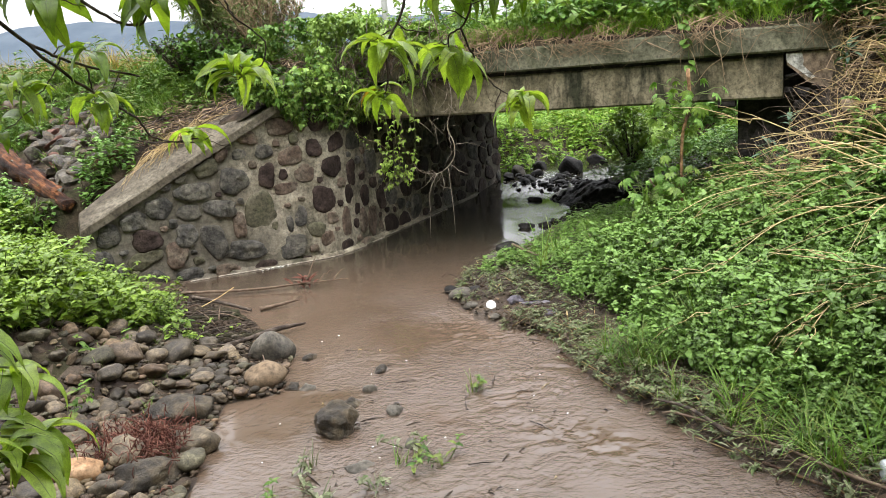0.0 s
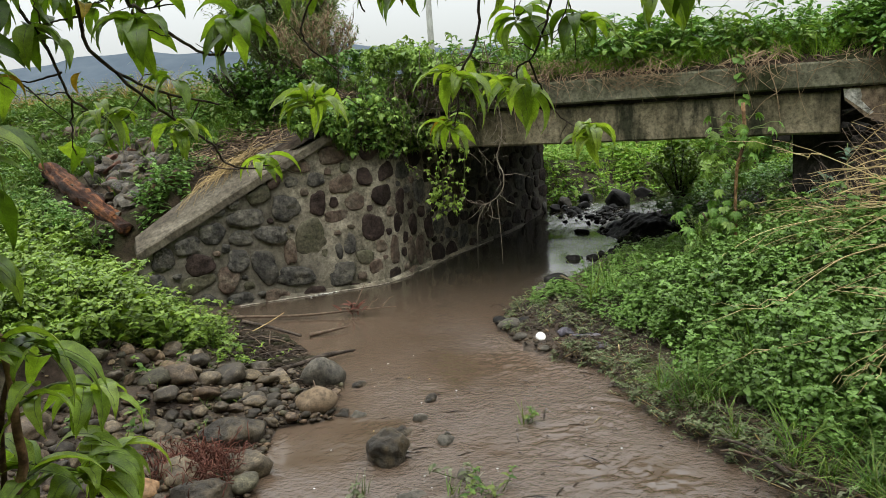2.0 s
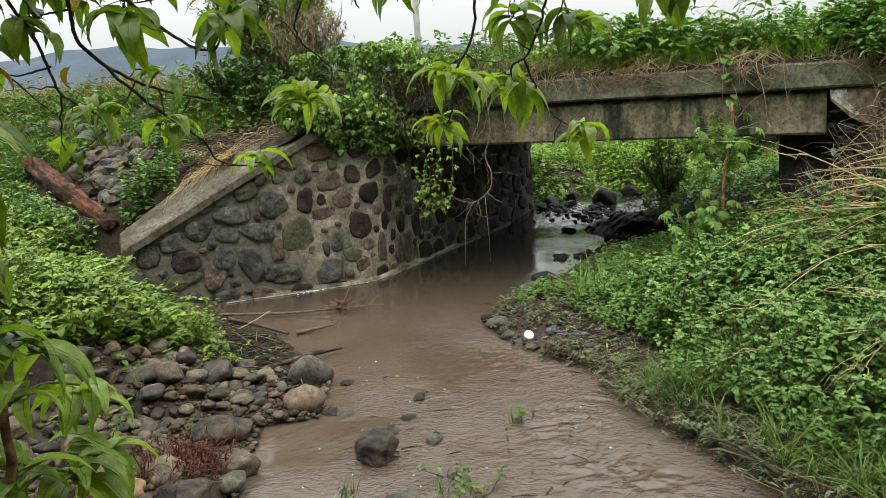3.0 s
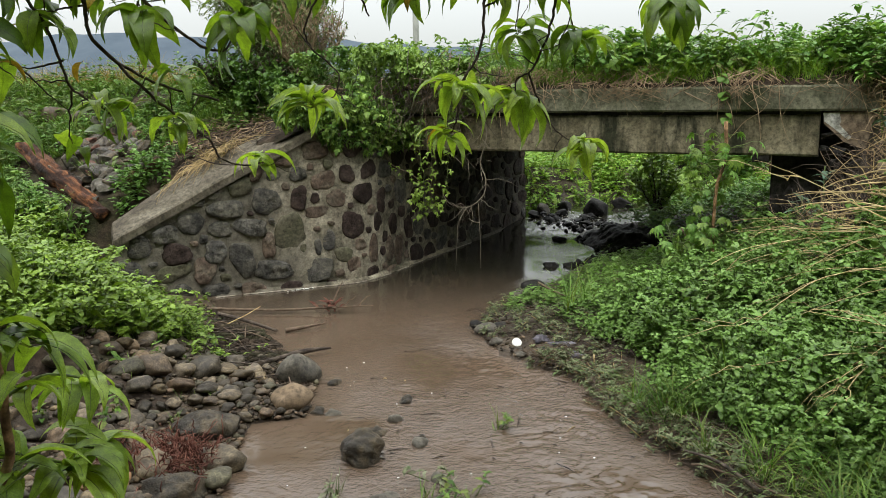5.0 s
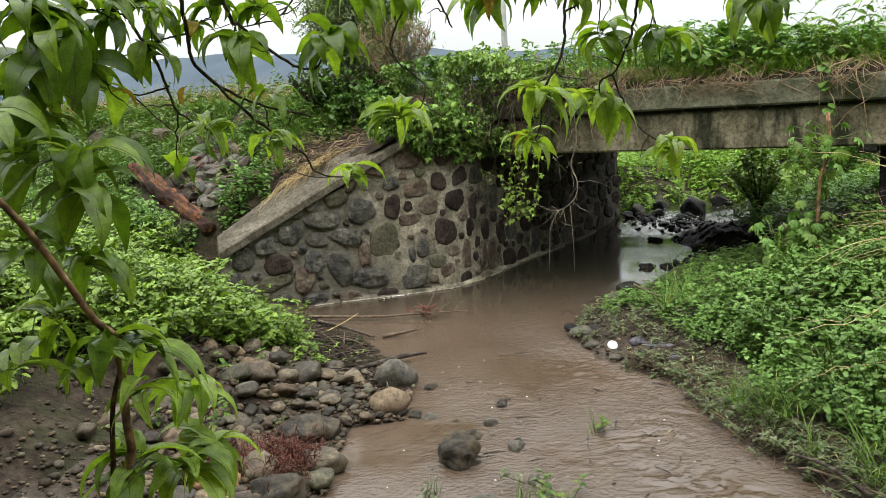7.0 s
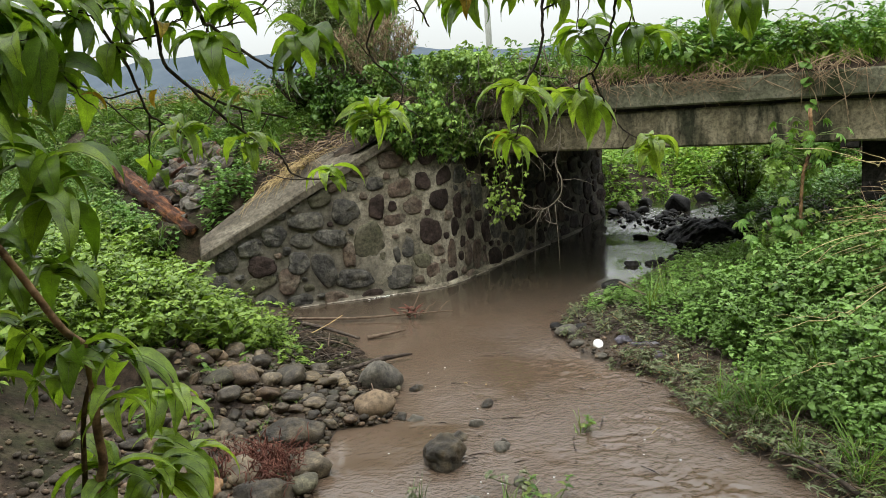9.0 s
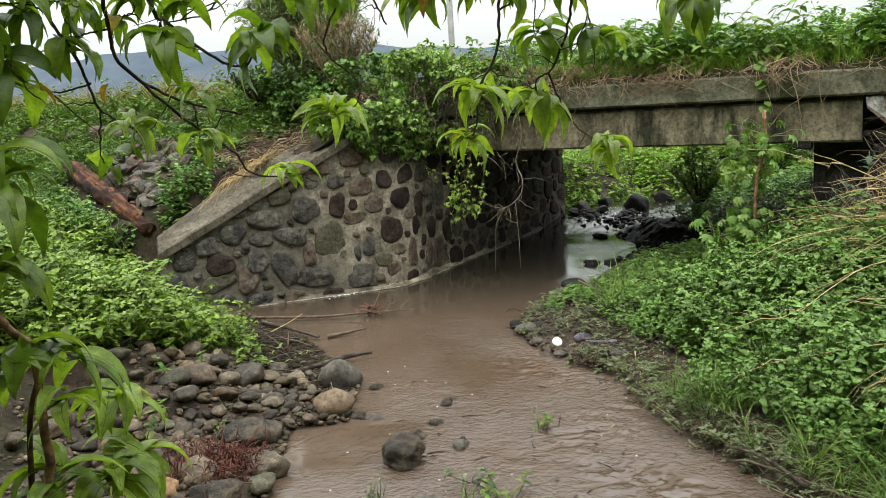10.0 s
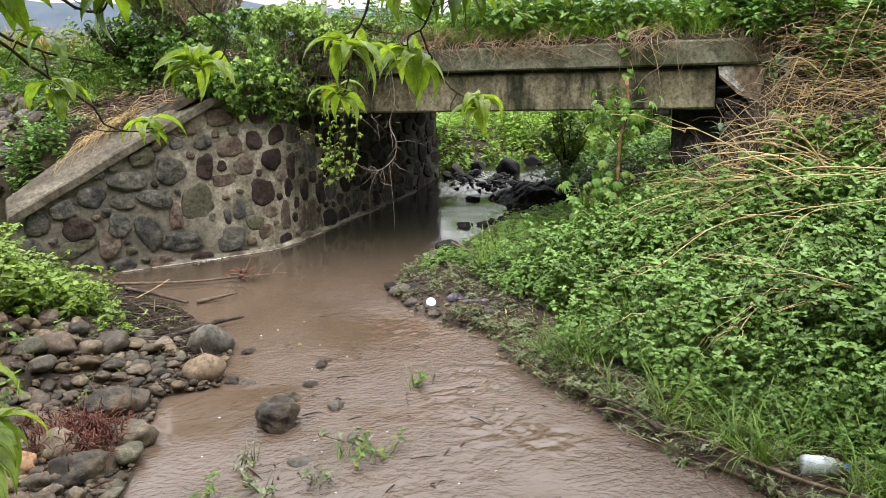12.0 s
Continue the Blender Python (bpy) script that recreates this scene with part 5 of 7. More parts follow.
def left_keep(x, y):
    d = left_edge(y) - x
    b = behind_wall(x, y)
    return (d > 0.55 + 0.12 * bumps(x * 2, y * 2)) & ((b < -0.02) | (x < -3.2)) & (y > np.interp(x, [-4, -3.1, -2.66, -2.25, -2.1, -1.9], [3.3, 3.75, 4.4, 4.72, 5.2, 5.9]) + 0.2 * bumps(x * 3, y * 2)) & (y < 9)


x, y = region(10500, -7.5, -1.6, 3.0, 7.6, lambda x, y: left_keep(x, y) & (to_sq(x, y)[1] < -2.5) & ((np.abs((x + 4.14) * 0.705 + (y - 8.04) * 0.71) > 0.2) | (np.abs((x + 4.14) * 0.71 - (y - 8.04) * 0.705) > 1.1)))
cover("chickweed_patch", "bright yellow-green leafy weeds covering the bank", "herbs", chick, x, y, [M["chick"], M["stem"]], (0.6, 1.35), 0.4, swell=0.6, grow=0.55 + 0.45 * sstep(0.0, 0.7, (left_edge(y) - x) - 0.6))
x, y = region(2200, -6.5, -1.7, 3.6, 7.0, lambda x, y: left_keep(x, y))
cover("bank_grass", "fine grass growing through the weeds", "grass", [tuft(12, 0.2, 0.004, 1.2, 0.6) for _ in range(4)], x, y, [M["grass"]], (0.7, 1.3), 0.3)
x, y = region(34, -2.3, -1.2, 3.4, 5.2, lambda x, y: (left_edge(y) - x) > 0.1)
cover("edge_weeds", "straggling weeds at the edge of the bank", "weeds", chick[4:10], *region(200, -3.0, -1.3, 5.0, 6.9, lambda x, y: (left_edge(y) - x > 0.42) & (behind_wall(x, y) < -0.05)), [M["chick"], M["stem"]], (0.5, 1.0), 0.5)
cover("cobble_weeds", "small grass sprigs between the cobbles", "grass", [tuft(8, 0.12, 0.004, 1.2, 0.7) for _ in range(4)] + chick[:1], x, y, [M["grass"], M["stem"]], (0.5, 1.0), 0.3)

x, y = region(200, -3.7, -3.02, 6.4, 7.3, lambda x, y: np.abs((x + 4.14) * 0.705 + (y - 8.04) * 0.71) > 0.24)
cover("coping_weeds", "leafy green weeds beside the low end of the coping", "weeds", chick, x, y, [M["chick"], M["stem"]], (0.7, 1.2), 0.4)

# embankment slope beyond the wing wall
def slope_keep(x, y):
    s, q = to_sq(x, y)
    return (behind_wall(x, y) > 0.5) & (s < -0.9) & (q > -3.2)


x, y = region(26000, -12, -1.4, 6.0, 15.0, lambda x, y: slope_keep(x, y) & (bumps(x * 0.9, y * 0.9) > -0.3) & ((x < -3.6) | (y > 8.35)) & (np.hypot(x + 3.95, y - 8.5) > 0.55 + 0.4 * bumps(x * 3, y * 3)) & ((np.abs((x + 4.14) * 0.705 + (y - 8.04) * 0.71) > 0.2) | (np.abs((x + 4.14) * 0.71 - (y - 8.04) * 0.705) > 1.1)))
cover("embankment_grass", "short green grass and weeds on the embankment", "grass", [tuft(12, 0.2, 0.008, 1.0, 0.7, 3) for _ in range(5)] + chick[:3], x, y, [M["bankgrass"], M["stem"]], (0.7, 1.4), 0.3)
x, y = region(1500, -14, -3.6, 9.2, 17.0, lambda x, y: slope_keep(x, y) & (to_sq(x, y)[1] > 0.3))
cover("dry_tall_grass", "pale dry grass along the brow of the embankment", "grass", [tuft(14, 0.5, 0.008, 0.8, 0.5, 3) for _ in range(5)], x, y, [M["drygrass"]], (0.7, 1.3), 0.25)
x, y = region(600, -9, -2.0, 8.0, 13.0, lambda x, y: slope_keep(x, y) & (to_sq(x, y)[1] > -0.6) & (bumps(x + 3, y) > 0))
cover("brow_weeds", "tall green weeds on the brow of the embankment", "weeds", [plant(rng.uniform(0.3, 0.5), 5, 0.09, 0.5, 0.15) for _ in range(5)], x, y, [M["bankgrass"], M["stem"]], (0.7, 1.2), 0.2)
# straw hanging over the coping
straw = [tuft(26, 0.42, 0.004, 0.9, 1.5, 5) for _ in range(6)]
t = rng.random(8)
l = 0.8 + 0.3 * t + rng.normal(0, 0.05, 8)
P = np.array([wall_point(a, 0.76 + 0.5 * a, -0.4 + rng.normal(0, 0.07)) for a in l])
V, F, mi = scatter(straw, P, rng.normal(-1.9, 1.3, len(P)), rng.normal(0, 0.4, (len(P), 2)), rng.uniform(0.4, 0.8, len(P)))
thing("straw_clump", "golden dry grass lying over the coping slab", "grass", kind="stuff", data=raw("straw_clump", V, F, [M["drygrass"]], mi))
n2 = 1300
l = rng.uniform(0.7, 2.3, n2)
P = np.array([wall_point(a, 0, rng.uniform(-1.5, -0.4)) for a in l])
P[:, 2] = np.maximum(ground_z(P[:, 0], P[:, 1]), 0.72 + 0.5 * l) + 0.03
V, F, mi = scatter(dead, P, rng.uniform(0, 6.28, n2), rng.normal(0, 0.6, (n2, 2)), rng.uniform(0.5, 1.8, n2))
thing("dead_brush", "brown dead stems tangled behind the wing wall", "debris", kind="stuff", data=raw("dead_brush", V, F, [M["root"], M["bark"], M["twig"]], np.repeat(rng.integers(0, 3, n2), len(dead[0][1]))))

# ---- plants on the bridge ----
big = [plant(rng.uniform(0.16, 0.36), 5, rng.uniform(0.055, 0.085), 0.56, 0.3, pitch=(-0.5, 0.6)) for _ in range(9)]


def on_bridge(n, s0, s1, q0, q1):
    s, q = rng.uniform(s0, s1, n), rng.uniform(q0, q1, n)
    p = np.array([bridge(a, b2, 0) for a, b2 in zip(s, q)])
    z = np.where((s > -0.9) & (s < 4.4), 1.86 + 0.1 * np.exp(-(((q - 0.4) / 0.4) ** 2)), ground_z(p[:, 0], p[:, 1]))
    return p[:, 0], p[:, 1], np.maximum(z, ground_z(p[:, 0], p[:, 1]) * ((s > 4.1) | (s < -0.9)))


x, y, z = on_bridge(2100, 1.45, 7.5, 0.12, 1.6)
cover("kerb_weeds", "leafy green weeds growing on the bridge kerb", "weeds", big, x, y, [M["weed"], M["stem"]], (0.75, 1.55), 0.35, -0.03, z, swell=0.5)
x, y, z = on_bridge(420, 1.2, 7.0, 0.1, 1.2)
cover("kerb_herbs", "pale yellow-green herbs among the kerb weeds", "weeds", chick[:8], x, y, [M["vine"], M["stem"]], (1.2, 2.2), 0.3, -0.03, z)
x, y, z = on_bridge(2000, 0.2, 4.2, 0.0, 0.9)
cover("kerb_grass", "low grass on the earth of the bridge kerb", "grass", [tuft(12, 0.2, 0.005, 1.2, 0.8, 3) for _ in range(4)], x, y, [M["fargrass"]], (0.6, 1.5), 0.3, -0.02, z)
x, y, z = on_bridge(1500, 3.95, 7.5, -0.3, 1.3)
cover("corner_weeds", "broad-leaved weeds spilling over the end of the bridge", "weeds", [plant(rng.uniform(0.2, 0.4), 5, 0.095, 0.66, 0.35, pitch=(-0.6, 0.5)) for _ in range(7)], x, y, [M["weed"], M["stem"]], (0.7, 1.2), 0.3, -0.03, z)
x, y, z = on_bridge(1300, -0.8, 2.2, 0.5, 3.2)
cover("verge_weeds", "bright weeds along the far verge of the road", "weeds", [plant(rng.uniform(0.25, 0.42), 5, 0.07, 0.5, 0.2) for _ in range(6)], x, y, [M["weed"], M["stem"]], (0.7, 1.3), 0.2, -0.03, z)

# roots and dead stems hanging over the kerb
parts = []
for _ in range(520):
    s = rng.uniform(-0.6, 4.25)
    if bumps(s * 2.2, 0.4) + 0.25 * rng.normal() < -0.12:
        continue
    dense = 1.0 if 0.35 < s < 1.5 or s > 2.7 else 0.6
    L = rng.uniform(0.05, 0.24) * dense + (rng.random() < 0.06) * rng.uniform(0.1, 0.3)
    q0 = rng.uniform(-0.02, 0.12)
    a = np.array(bridge(s, q0, 1.9 + rng.uniform(-0.02, 0.12)))
    b2 = np.array(bridge(s + rng.normal(0, 0.12), -0.075 - rng.uniform(0, 0.05), 1.86))
    c = np.array(bridge(s + rng.normal(0, 0.14), -0.08 - rng.uniform(0, 0.05), 1.86 - L))
    V, F = tube(smooth_line([a, b2 + [0, 0, 0.02], (b2 + c) / 2 + rng.normal(0, 0.02, 3), c], 7), [0.0035, 0.0015] if L < 0.3 else [0.006, 0.002], 4)
    parts.append((V, F, 0))
V, F, mi = join(parts)
thing("hanging_roots", "pale dry roots and stems hanging over the bridge kerb", "roots", kind="stuff", data=raw("hanging_roots", V, F, [M["root"]], mi))
parts = []
for _ in range(1000):
    s = np.clip(rng.normal(0.95, 0.4), 0.2, 2.0) if rng.random() < 0.6 else rng.uniform(0.3, 4.3)
    if s > 1.7 and bumps(s * 2.2, 0.4) < 0.0:
        continue
    a = np.array(bridge(s, rng.uniform(-0.06, 0.25), 1.88 + rng.uniform(0, 0.14)))
    b2 = a + np.array([rng.normal(0, 0.1), rng.normal(-0.03, 0.06), rng.normal(-0.04, 0.05)])
    V, F = tube(bowed(a, b2, rng.uniform(0.01, 0.06), 5, 0.009), [0.003, 0.0018], 3)
    parts.append((V, F, 0))
V, F, mi = join(parts)
thing("dead_stem_mat", "mat of tan dead stems lying on the bridge kerb", "debris", kind="stuff", data=raw("dead_stem_mat", V, F, [M["root"]], mi))

# ---- creeping vine over the west end ----
vine = thing("vine", "leafy green creeper draped over the west end of the bridge", "vine", at=bridge(-1.0, 0.0, 1.6))


def lobed_leaf(size, k):
    """A leaf of three pointed lobes."""
    out = []
    for a, c in ((0.0, 1.0), (1.0, 0.68), (-1.0, 0.68)):
        v, f = leaf(size * c, size * c * 0.46, 0.2 + 0.1 * k, 0.7 + 0.2 * k, 2, 0.1, 0.9)
        out.append((turned(v, a), f, 0))
    return join(out)[:2]


vl = [lobed_leaf(0.104, k) for k in range(5)]
vt = [(v, f, np.zeros(len(f), int)) for v, f in vl]


def vine_leaves(n, s0, s1, zlo, zhi, depth, front, seed_scale=1.0, droop=0.9):
    """Leaves on a bulging drape, in (s, z), with its lower and upper rim given as functions of s."""
    s = rng.uniform(s0, s1, n)
    z = zlo(s) + (zhi(s) - zlo(s)) * rng.random(n) ** 0.9
    clump = bumps(s * 2.7, z * 3.1) + 0.5 * bumps(s * 6, z * 6)
    k = (clump > -0.06) & (rng.random(n) < np.where(z < 1.9, np.interp(s, [-0.75, -0.35, 0.1, 0.8], [1.0, 0.55, 0.22, 0.15]), 0.8))
    s, z, clump = s[k], z[k], clump[k]
    q = front(s, z) - 0.3 * clump + rng.exponential(depth, len(s))
    P = np.array([bridge(a, b2, c) for a, b2, c in zip(s, q, z)])
    N = len(P)
    out = []
    for i in range(N):
        j = rng.integers(0, 5)
        yaw = rng.normal(-2.0, 1.3)
        V = turned(vl[j][0], yaw, rng.uniform(-0.3, droop + 0.4), rng.normal(0, 0.7), P[i], rng.uniform(0.35, 1.0) * seed_scale)
        out.append(V)
    nv = len(vl[0][0])
    F = (vl[0][1][None] + (np.arange(N) * nv)[:, None, None]).reshape(-1, 3)
    return np.vstack(out), F


V, F = vine_leaves(13000, -2.0, 0.75, lambda s: np.interp(s, [-2.0, -1.4, -0.9, -0.4, 0.0, 0.3, 0.8], [1.75, 1.55, 1.4, 1.24, 1.3, 1.52, 1.8]), lambda s: np.interp(s, [-2.0, -1.5, -0.9, -0.4, 0.2, 0.8], [1.9, 2.1, 2.28, 2.34, 2.22, 2.1]), 0.14, lambda s, z: np.interp(s, [-2, -1.2, -0.5, 0.0, 0.8], [-0.55, -0.75, -0.62, -0.28, -0.12]) + 0.22 * np.maximum(0, z - 1.9))
cen = V[F].mean(1)
part_world("foliage", V, F, [M["vine"], M["ivy"]], vine, mi=np.repeat((to_sq(*cen[:, :2].T)[0] + 0.9 * bumps(cen[:, 0] * 3, cen[:, 2] * 3) < -0.85)[:: len(vl[0][1])], len(vl[0][1])).astype(int))["kind"] = "stuff"
V, F = vine_leaves(4000, -1.2, 1.5, lambda s: 1.86 + 0 * s, lambda s: np.interp(s, [-1.2, 0, 1.5], [2.28, 2.3, 2.15]) + 0.34 * bumps(s * 3.3, 0.7 + 0 * s), 0.3, lambda s, z: 0.1 + 0 * s)
part_world("foliage", V, F, [M["vine"]], vine)["kind"] = "stuff"
for i in range(130):
    s = rng.uniform(-1.9, 0.9)
    a = np.array(bridge(s, rng.uniform(-0.4, 0.1), rng.uniform(1.9, 2.3)))
    b2 = np.array(bridge(s + rng.normal(0, 0.3), -0.66 + 0.38 * sstep(-0.6, 0.4, s) + rng.normal(0, 0.12), rng.uniform(1.3, 1.7)))
    m2 = (a + b2) / 2 + np.array([rng.normal(0, 0.1), -0.1, rng.uniform(-0.05, 0.18)])
    V, F = tube(smooth_line([a, (a + m2) / 2 + rng.normal(0, 0.05, 3), m2, (m2 + b2) / 2 + rng.normal(0, 0.05, 3), b2 + rng.normal(0, 0.06, 3)], 13), [0.004, 0.002], 4)
    part_world("vine_stem", V, F, [M["bark"] if i % 3 else M["twig"]], vine)

# the sprig of vine hanging in front of the dark opening
spr = thing("hanging_vine", "light green vine sprig hanging before the dark opening", "vine", at=bridge(0.15, -0.25, 1.5))
out = []
STRANDS = [
    ((0.06, -0.2, 1.75), (0.11, -0.4, 1.4), (0.13, -0.42, 1.13), (0.13, -0.42, 0.92), (0.16, -0.42, 0.74), (0.09, -0.42, 0.62)),
    ((0.2, -0.2, 1.75), (0.27, -0.4, 1.4), (0.29, -0.42, 1.13), (0.23, -0.42, 0.92), (0.21, -0.42, 0.79), (0.25, -0.42, 0.72)),
    ((0.36, -0.2, 1.75), (0.42, -0.4, 1.4), (0.43, -0.42, 1.16), (0.4, -0.42, 0.92), (0.34, -0.42, 0.78), (0.32, -0.42, 0.7)),
    ((-0.4, -0.3, 1.5), (-0.24, -0.42, 1.17), (0.03, -0.42, 1.04), (0.13, -0.42, 0.92), (0.07, -0.42, 0.73)),
    ((0.13, -0.42, 0.92), (0.08, -0.43, 0.87), (0.02, -0.44, 0.8)),
]
for k, way in enumerate(STRANDS + STRANDS[:1]):
    off = np.array([0, 0, 0]) if k < 5 else np.array([0.07, 0.02, 0.06])
    P = smooth_line([bridge(*(np.array(p) + off * (p[2] < 1.6))) for p in way], 22)
    V, F = tube(P, [0.0035, 0.002], 4)
    part_world("vine_stem", V, F, [M["twig"] if k % 2 else M["stem"]], spr)
    for p in P[5:] if len(way) > 3 else P[6::2]:
        for _ in range(2 if rng.random() < 0.75 else 1):
            j = rng.integers(0, 5)
            c = p + rng.normal(0, 0.026, 3) + [0, 0, -0.015]
            out.append(turned(vl[j][0], rng.normal(-1.6, 0.9), rng.uniform(0.3, 1.2), rng.normal(0, 0.4), c, rng.uniform(0.28, 0.66)))
nv = len(vl[0][0])
part_world("foliage", np.vstack(out), (vl[0][1][None] + (np.arange(len(out)) * nv)[:, None, None]).reshape(-1, 3), [M["sprig"]], spr)["kind"] = "stuff"

# bare rootlets hanging from the beam before the opening
rt = thing("hanging_twigs", "pale bare twigs hanging from the bridge over the water", "twigs", at=bridge(0.75, -0.2, 1.6))
main = smooth_line([bridge(a, -0.22, c) for a, c in ((0.72, 1.75), (0.75, 1.39), (0.68, 1.17), (0.74, 1.01), (0.73, 0.87), (0.65, 0.77), (0.54, 0.71), (0.45, 0.71), (0.34, 0.74), (0.26, 0.84))], 30)
V, F = tube(main, [0.0045, 0.006, 0.005, 0.003], 5)
part_world("main_twig", V, F, [M["greytwig"]], rt)
for way in (((0.53, 0.7), (0.44, 0.55), (0.42, 0.36), (0.4, 0.05)), ((0.66, 0.76), (0.67, 0.56), (0.68, 0.33), (0.68, 0.1)), ((0.5, 0.71), (0.4, 0.6), (0.28, 0.53)), ((0.58, 0.73), (0.6, 0.6), (0.57, 0.52)), ((0.67, 0.56), (0.6, 0.57), (0.55, 0.6))):
    V, F = tube(smooth_line([bridge(a, -0.22, c) for a, c in way], 14), [0.0045, 0.0024], 4)
    part_world("side_twig", V, F, [M["greytwig"]], rt)
for i in range(46):
    p = main[rng.integers(3, 29)] if i < 26 else np.array(bridge(rng.uniform(0.25, 0.8), -0.2, rng.uniform(1.15, 1.5)))
    e = p + np.array([rng.normal(0, 0.1), rng.normal(0, 0.04), rng.uniform(-0.2, 0.05)])
    V, F = tube(bowed(p, e, rng.uniform(-0.04, 0.04), 6, 0.005), [0.0034, 0.0014], 4)
    part_world("side_twig", V, F, [M["greytwig"]], rt)
# a thin climber with a few round leaves hanging before the beam, and loose roots on its face
cl = thing("climber", "thin climbing stem with a few round leaves hanging before the beam", "vine", at=bridge(2.93, -0.14, 1.6))
P = smooth_line([bridge(a, -0.14, c) for a, c in ((2.88, 2.0), (2.92, 1.85), (2.95, 1.6), (2.93, 1.4), (2.9, 1.1))], 24)
V, F = tube(P, [0.004, 0.002], 4)
part_world("stem", V, F, [M["stem"]], cl)
for i, k in enumerate((2, 3, 4, 7, 7, 8, 11, 12, 12)):
    V = turned(leaf(0.1, 0.085, 0.2, 0.8, 4, 0.2)[0], -1.6 + (-1) ** i * rng.uniform(0.4, 1.1), rng.uniform(0.3, 0.9), rng.normal(0, 0.3), P[k], rng.uniform(0.7, 1.0))
    part_world("leaf", V, leaf(0.1, 0.085, 0.2, 0.8, 4, 0.2)[1], [M["ivy"]], cl)
for pts in (((2.98, 1.4), (3.1, 1.55), (3.25, 1.66), (3.3, 1.84)), ((3.2, 1.66), (3.22, 1.5), (3.24, 1.36)), ((1.75, 1.86), (1.72, 1.75), (1.66, 1.66)), ((1.74, 1.8), (1.79, 1.73), (1.81, 1.67)), ((3.35, 1.86), (3.38, 1.6), (3.44, 1.42), (3.47, 1.38)), ((2.6, 1.8), (2.72, 1.74), (2.8, 1.7))):
    stick("root", "pale dry root hanging on the face of the bridge", [bridge(a, -0.095, c) for a, c in pts], [0.0045, 0.002], M["root"], "root", "loose roots on the beam", 4, 12)

# ---- shrubs ----


def shrub(name, label, x, y, h, spread, n_limb, leaf_v, leaf_f, material, bark, n_leaf, leaf_size=(0.6, 1.2), base=None, lean=(0, 0), twigs=5):
    z0 = float(ground_z(x, y)) - 0.05 if base is None else base
    ob = thing(name, label, "shrub", at=(x, y, z0))
    tips = []
    for i in range(n_limb):
        a = i * 2.4 + rng.normal(0, 0.4)
        r = spread * math.sqrt((i + 0.5) / n_limb) * rng.uniform(0.7, 1.1)
        top = np.array([math.cos(a) * r + lean[0], math.sin(a) * r + lean[1], h * rng.uniform(0.65, 1.0) * (1 - 0.25 * r / spread)])
        P = smooth_line([(0, 0, 0), top * [0.25, 0.25, 0.4], top * [0.7, 0.7, 0.75], top], 12)
        V, F = tube(P, [0.012 + h * 0.006, 0.003], 5)
        limb = part("limb", raw("limb", V, F, [bark]), ob)
        tw = []
        for _ in range(twigs):
            p = P[rng.integers(4, 12)]
            e = p + rng.normal(0, 0.12 * h * 0.5, 3) + [0, 0, 0.1 * h]
            V, F = tube(bowed(p, e, 0.01, 5, 0.01), [0.005, 0.002], 3)
            tw.append((V, F, 0))
            tips += [p + (e - p) * t for t in np.linspace(0.2, 1.05, 6)]
        tips += list(P[5:])
        V, F, mi = join(tw)
        tagged(part("twig", raw("twig", V, F, [bark], mi), limb), kind="stuff")
    tips = np.array(tips)
    P = tips[rng.integers(0, len(tips), n_leaf)] + rng.normal(0, 0.035 * h * 0.6 + 0.02, (n_leaf, 3))
    out = [turned(leaf_v, rng.uniform(0, 6.28), rng.uniform(-0.9, 0.9), rng.normal(0, 0.5), p, rng.uniform(*leaf_size)) for p in P]
    nv = len(leaf_v)
    part("foliage", raw("foliage", np.vstack(out), (leaf_f[None] + (np.arange(n_leaf) * nv)[:, None, None]).reshape(-1, 3), [material]), ob)["kind"] = "stuff"
    return ob


fine_v, fine_f = leaf(0.05, 0.011, 0.2, 0.4, 2, 0.2)
mid_v, mid_f = leaf(0.075, 0.045, 0.25, 0.7, 3, 0.2)
palm_parts = []
for a in (-1.0, -0.5, 0.0, 0.5, 1.0):
    v, f = leaf(0.13 - 0.03 * abs(a), 0.033, 0.3, 1.2, 3, 0.1)
    palm_parts.append((turned(v, a), f, 0))
palm_v, palm_f, _ = join(palm_parts)

shrub("feathery_shrub", "thin grey-green feathery shrub above the west abutment", -2.35, 9.75, 1.85, 1.1, 24, fine_v, fine_f, M["shrub"], M["twig"], 20000, (1.1, 2.2), 1.85, (0.1, 0), 11)
shrub("twiggy_shrub", "half-dead brown twiggy shrub rising out of the creeper", -1.72, 8.95, 1.25, 0.55, 22, fine_v, fine_f, M["shrub"], M["root"], 2200, (0.9, 1.5), 1.7, twigs=50)
shrub("shrub", "dark leafy shrub at the foot of the creeper", -2.3, 8.85, 0.65, 0.45, 10, mid_v, mid_f, M["ivy"], M["bark"], 800, (0.7, 1.2))
for x, y in ((-2.12, 9.0), (-2.48, 9.1), (-2.78, 9.3)):
    shrub("shrub", "dark half-bare undergrowth at the foot of the creeper", x, y, 0.6, 0.42, 14, mid_v, mid_f, M["ivy"], M["bark"], 420, (0.6, 1.1), twigs=26)
shrub("shrub", "dark leafy shrub growing on the mud bank", 2.55, 10.5, 0.95, 0.38, 9, mid_v, mid_f, M["vine"], M["bark"], 1100, (0.6, 1.1))
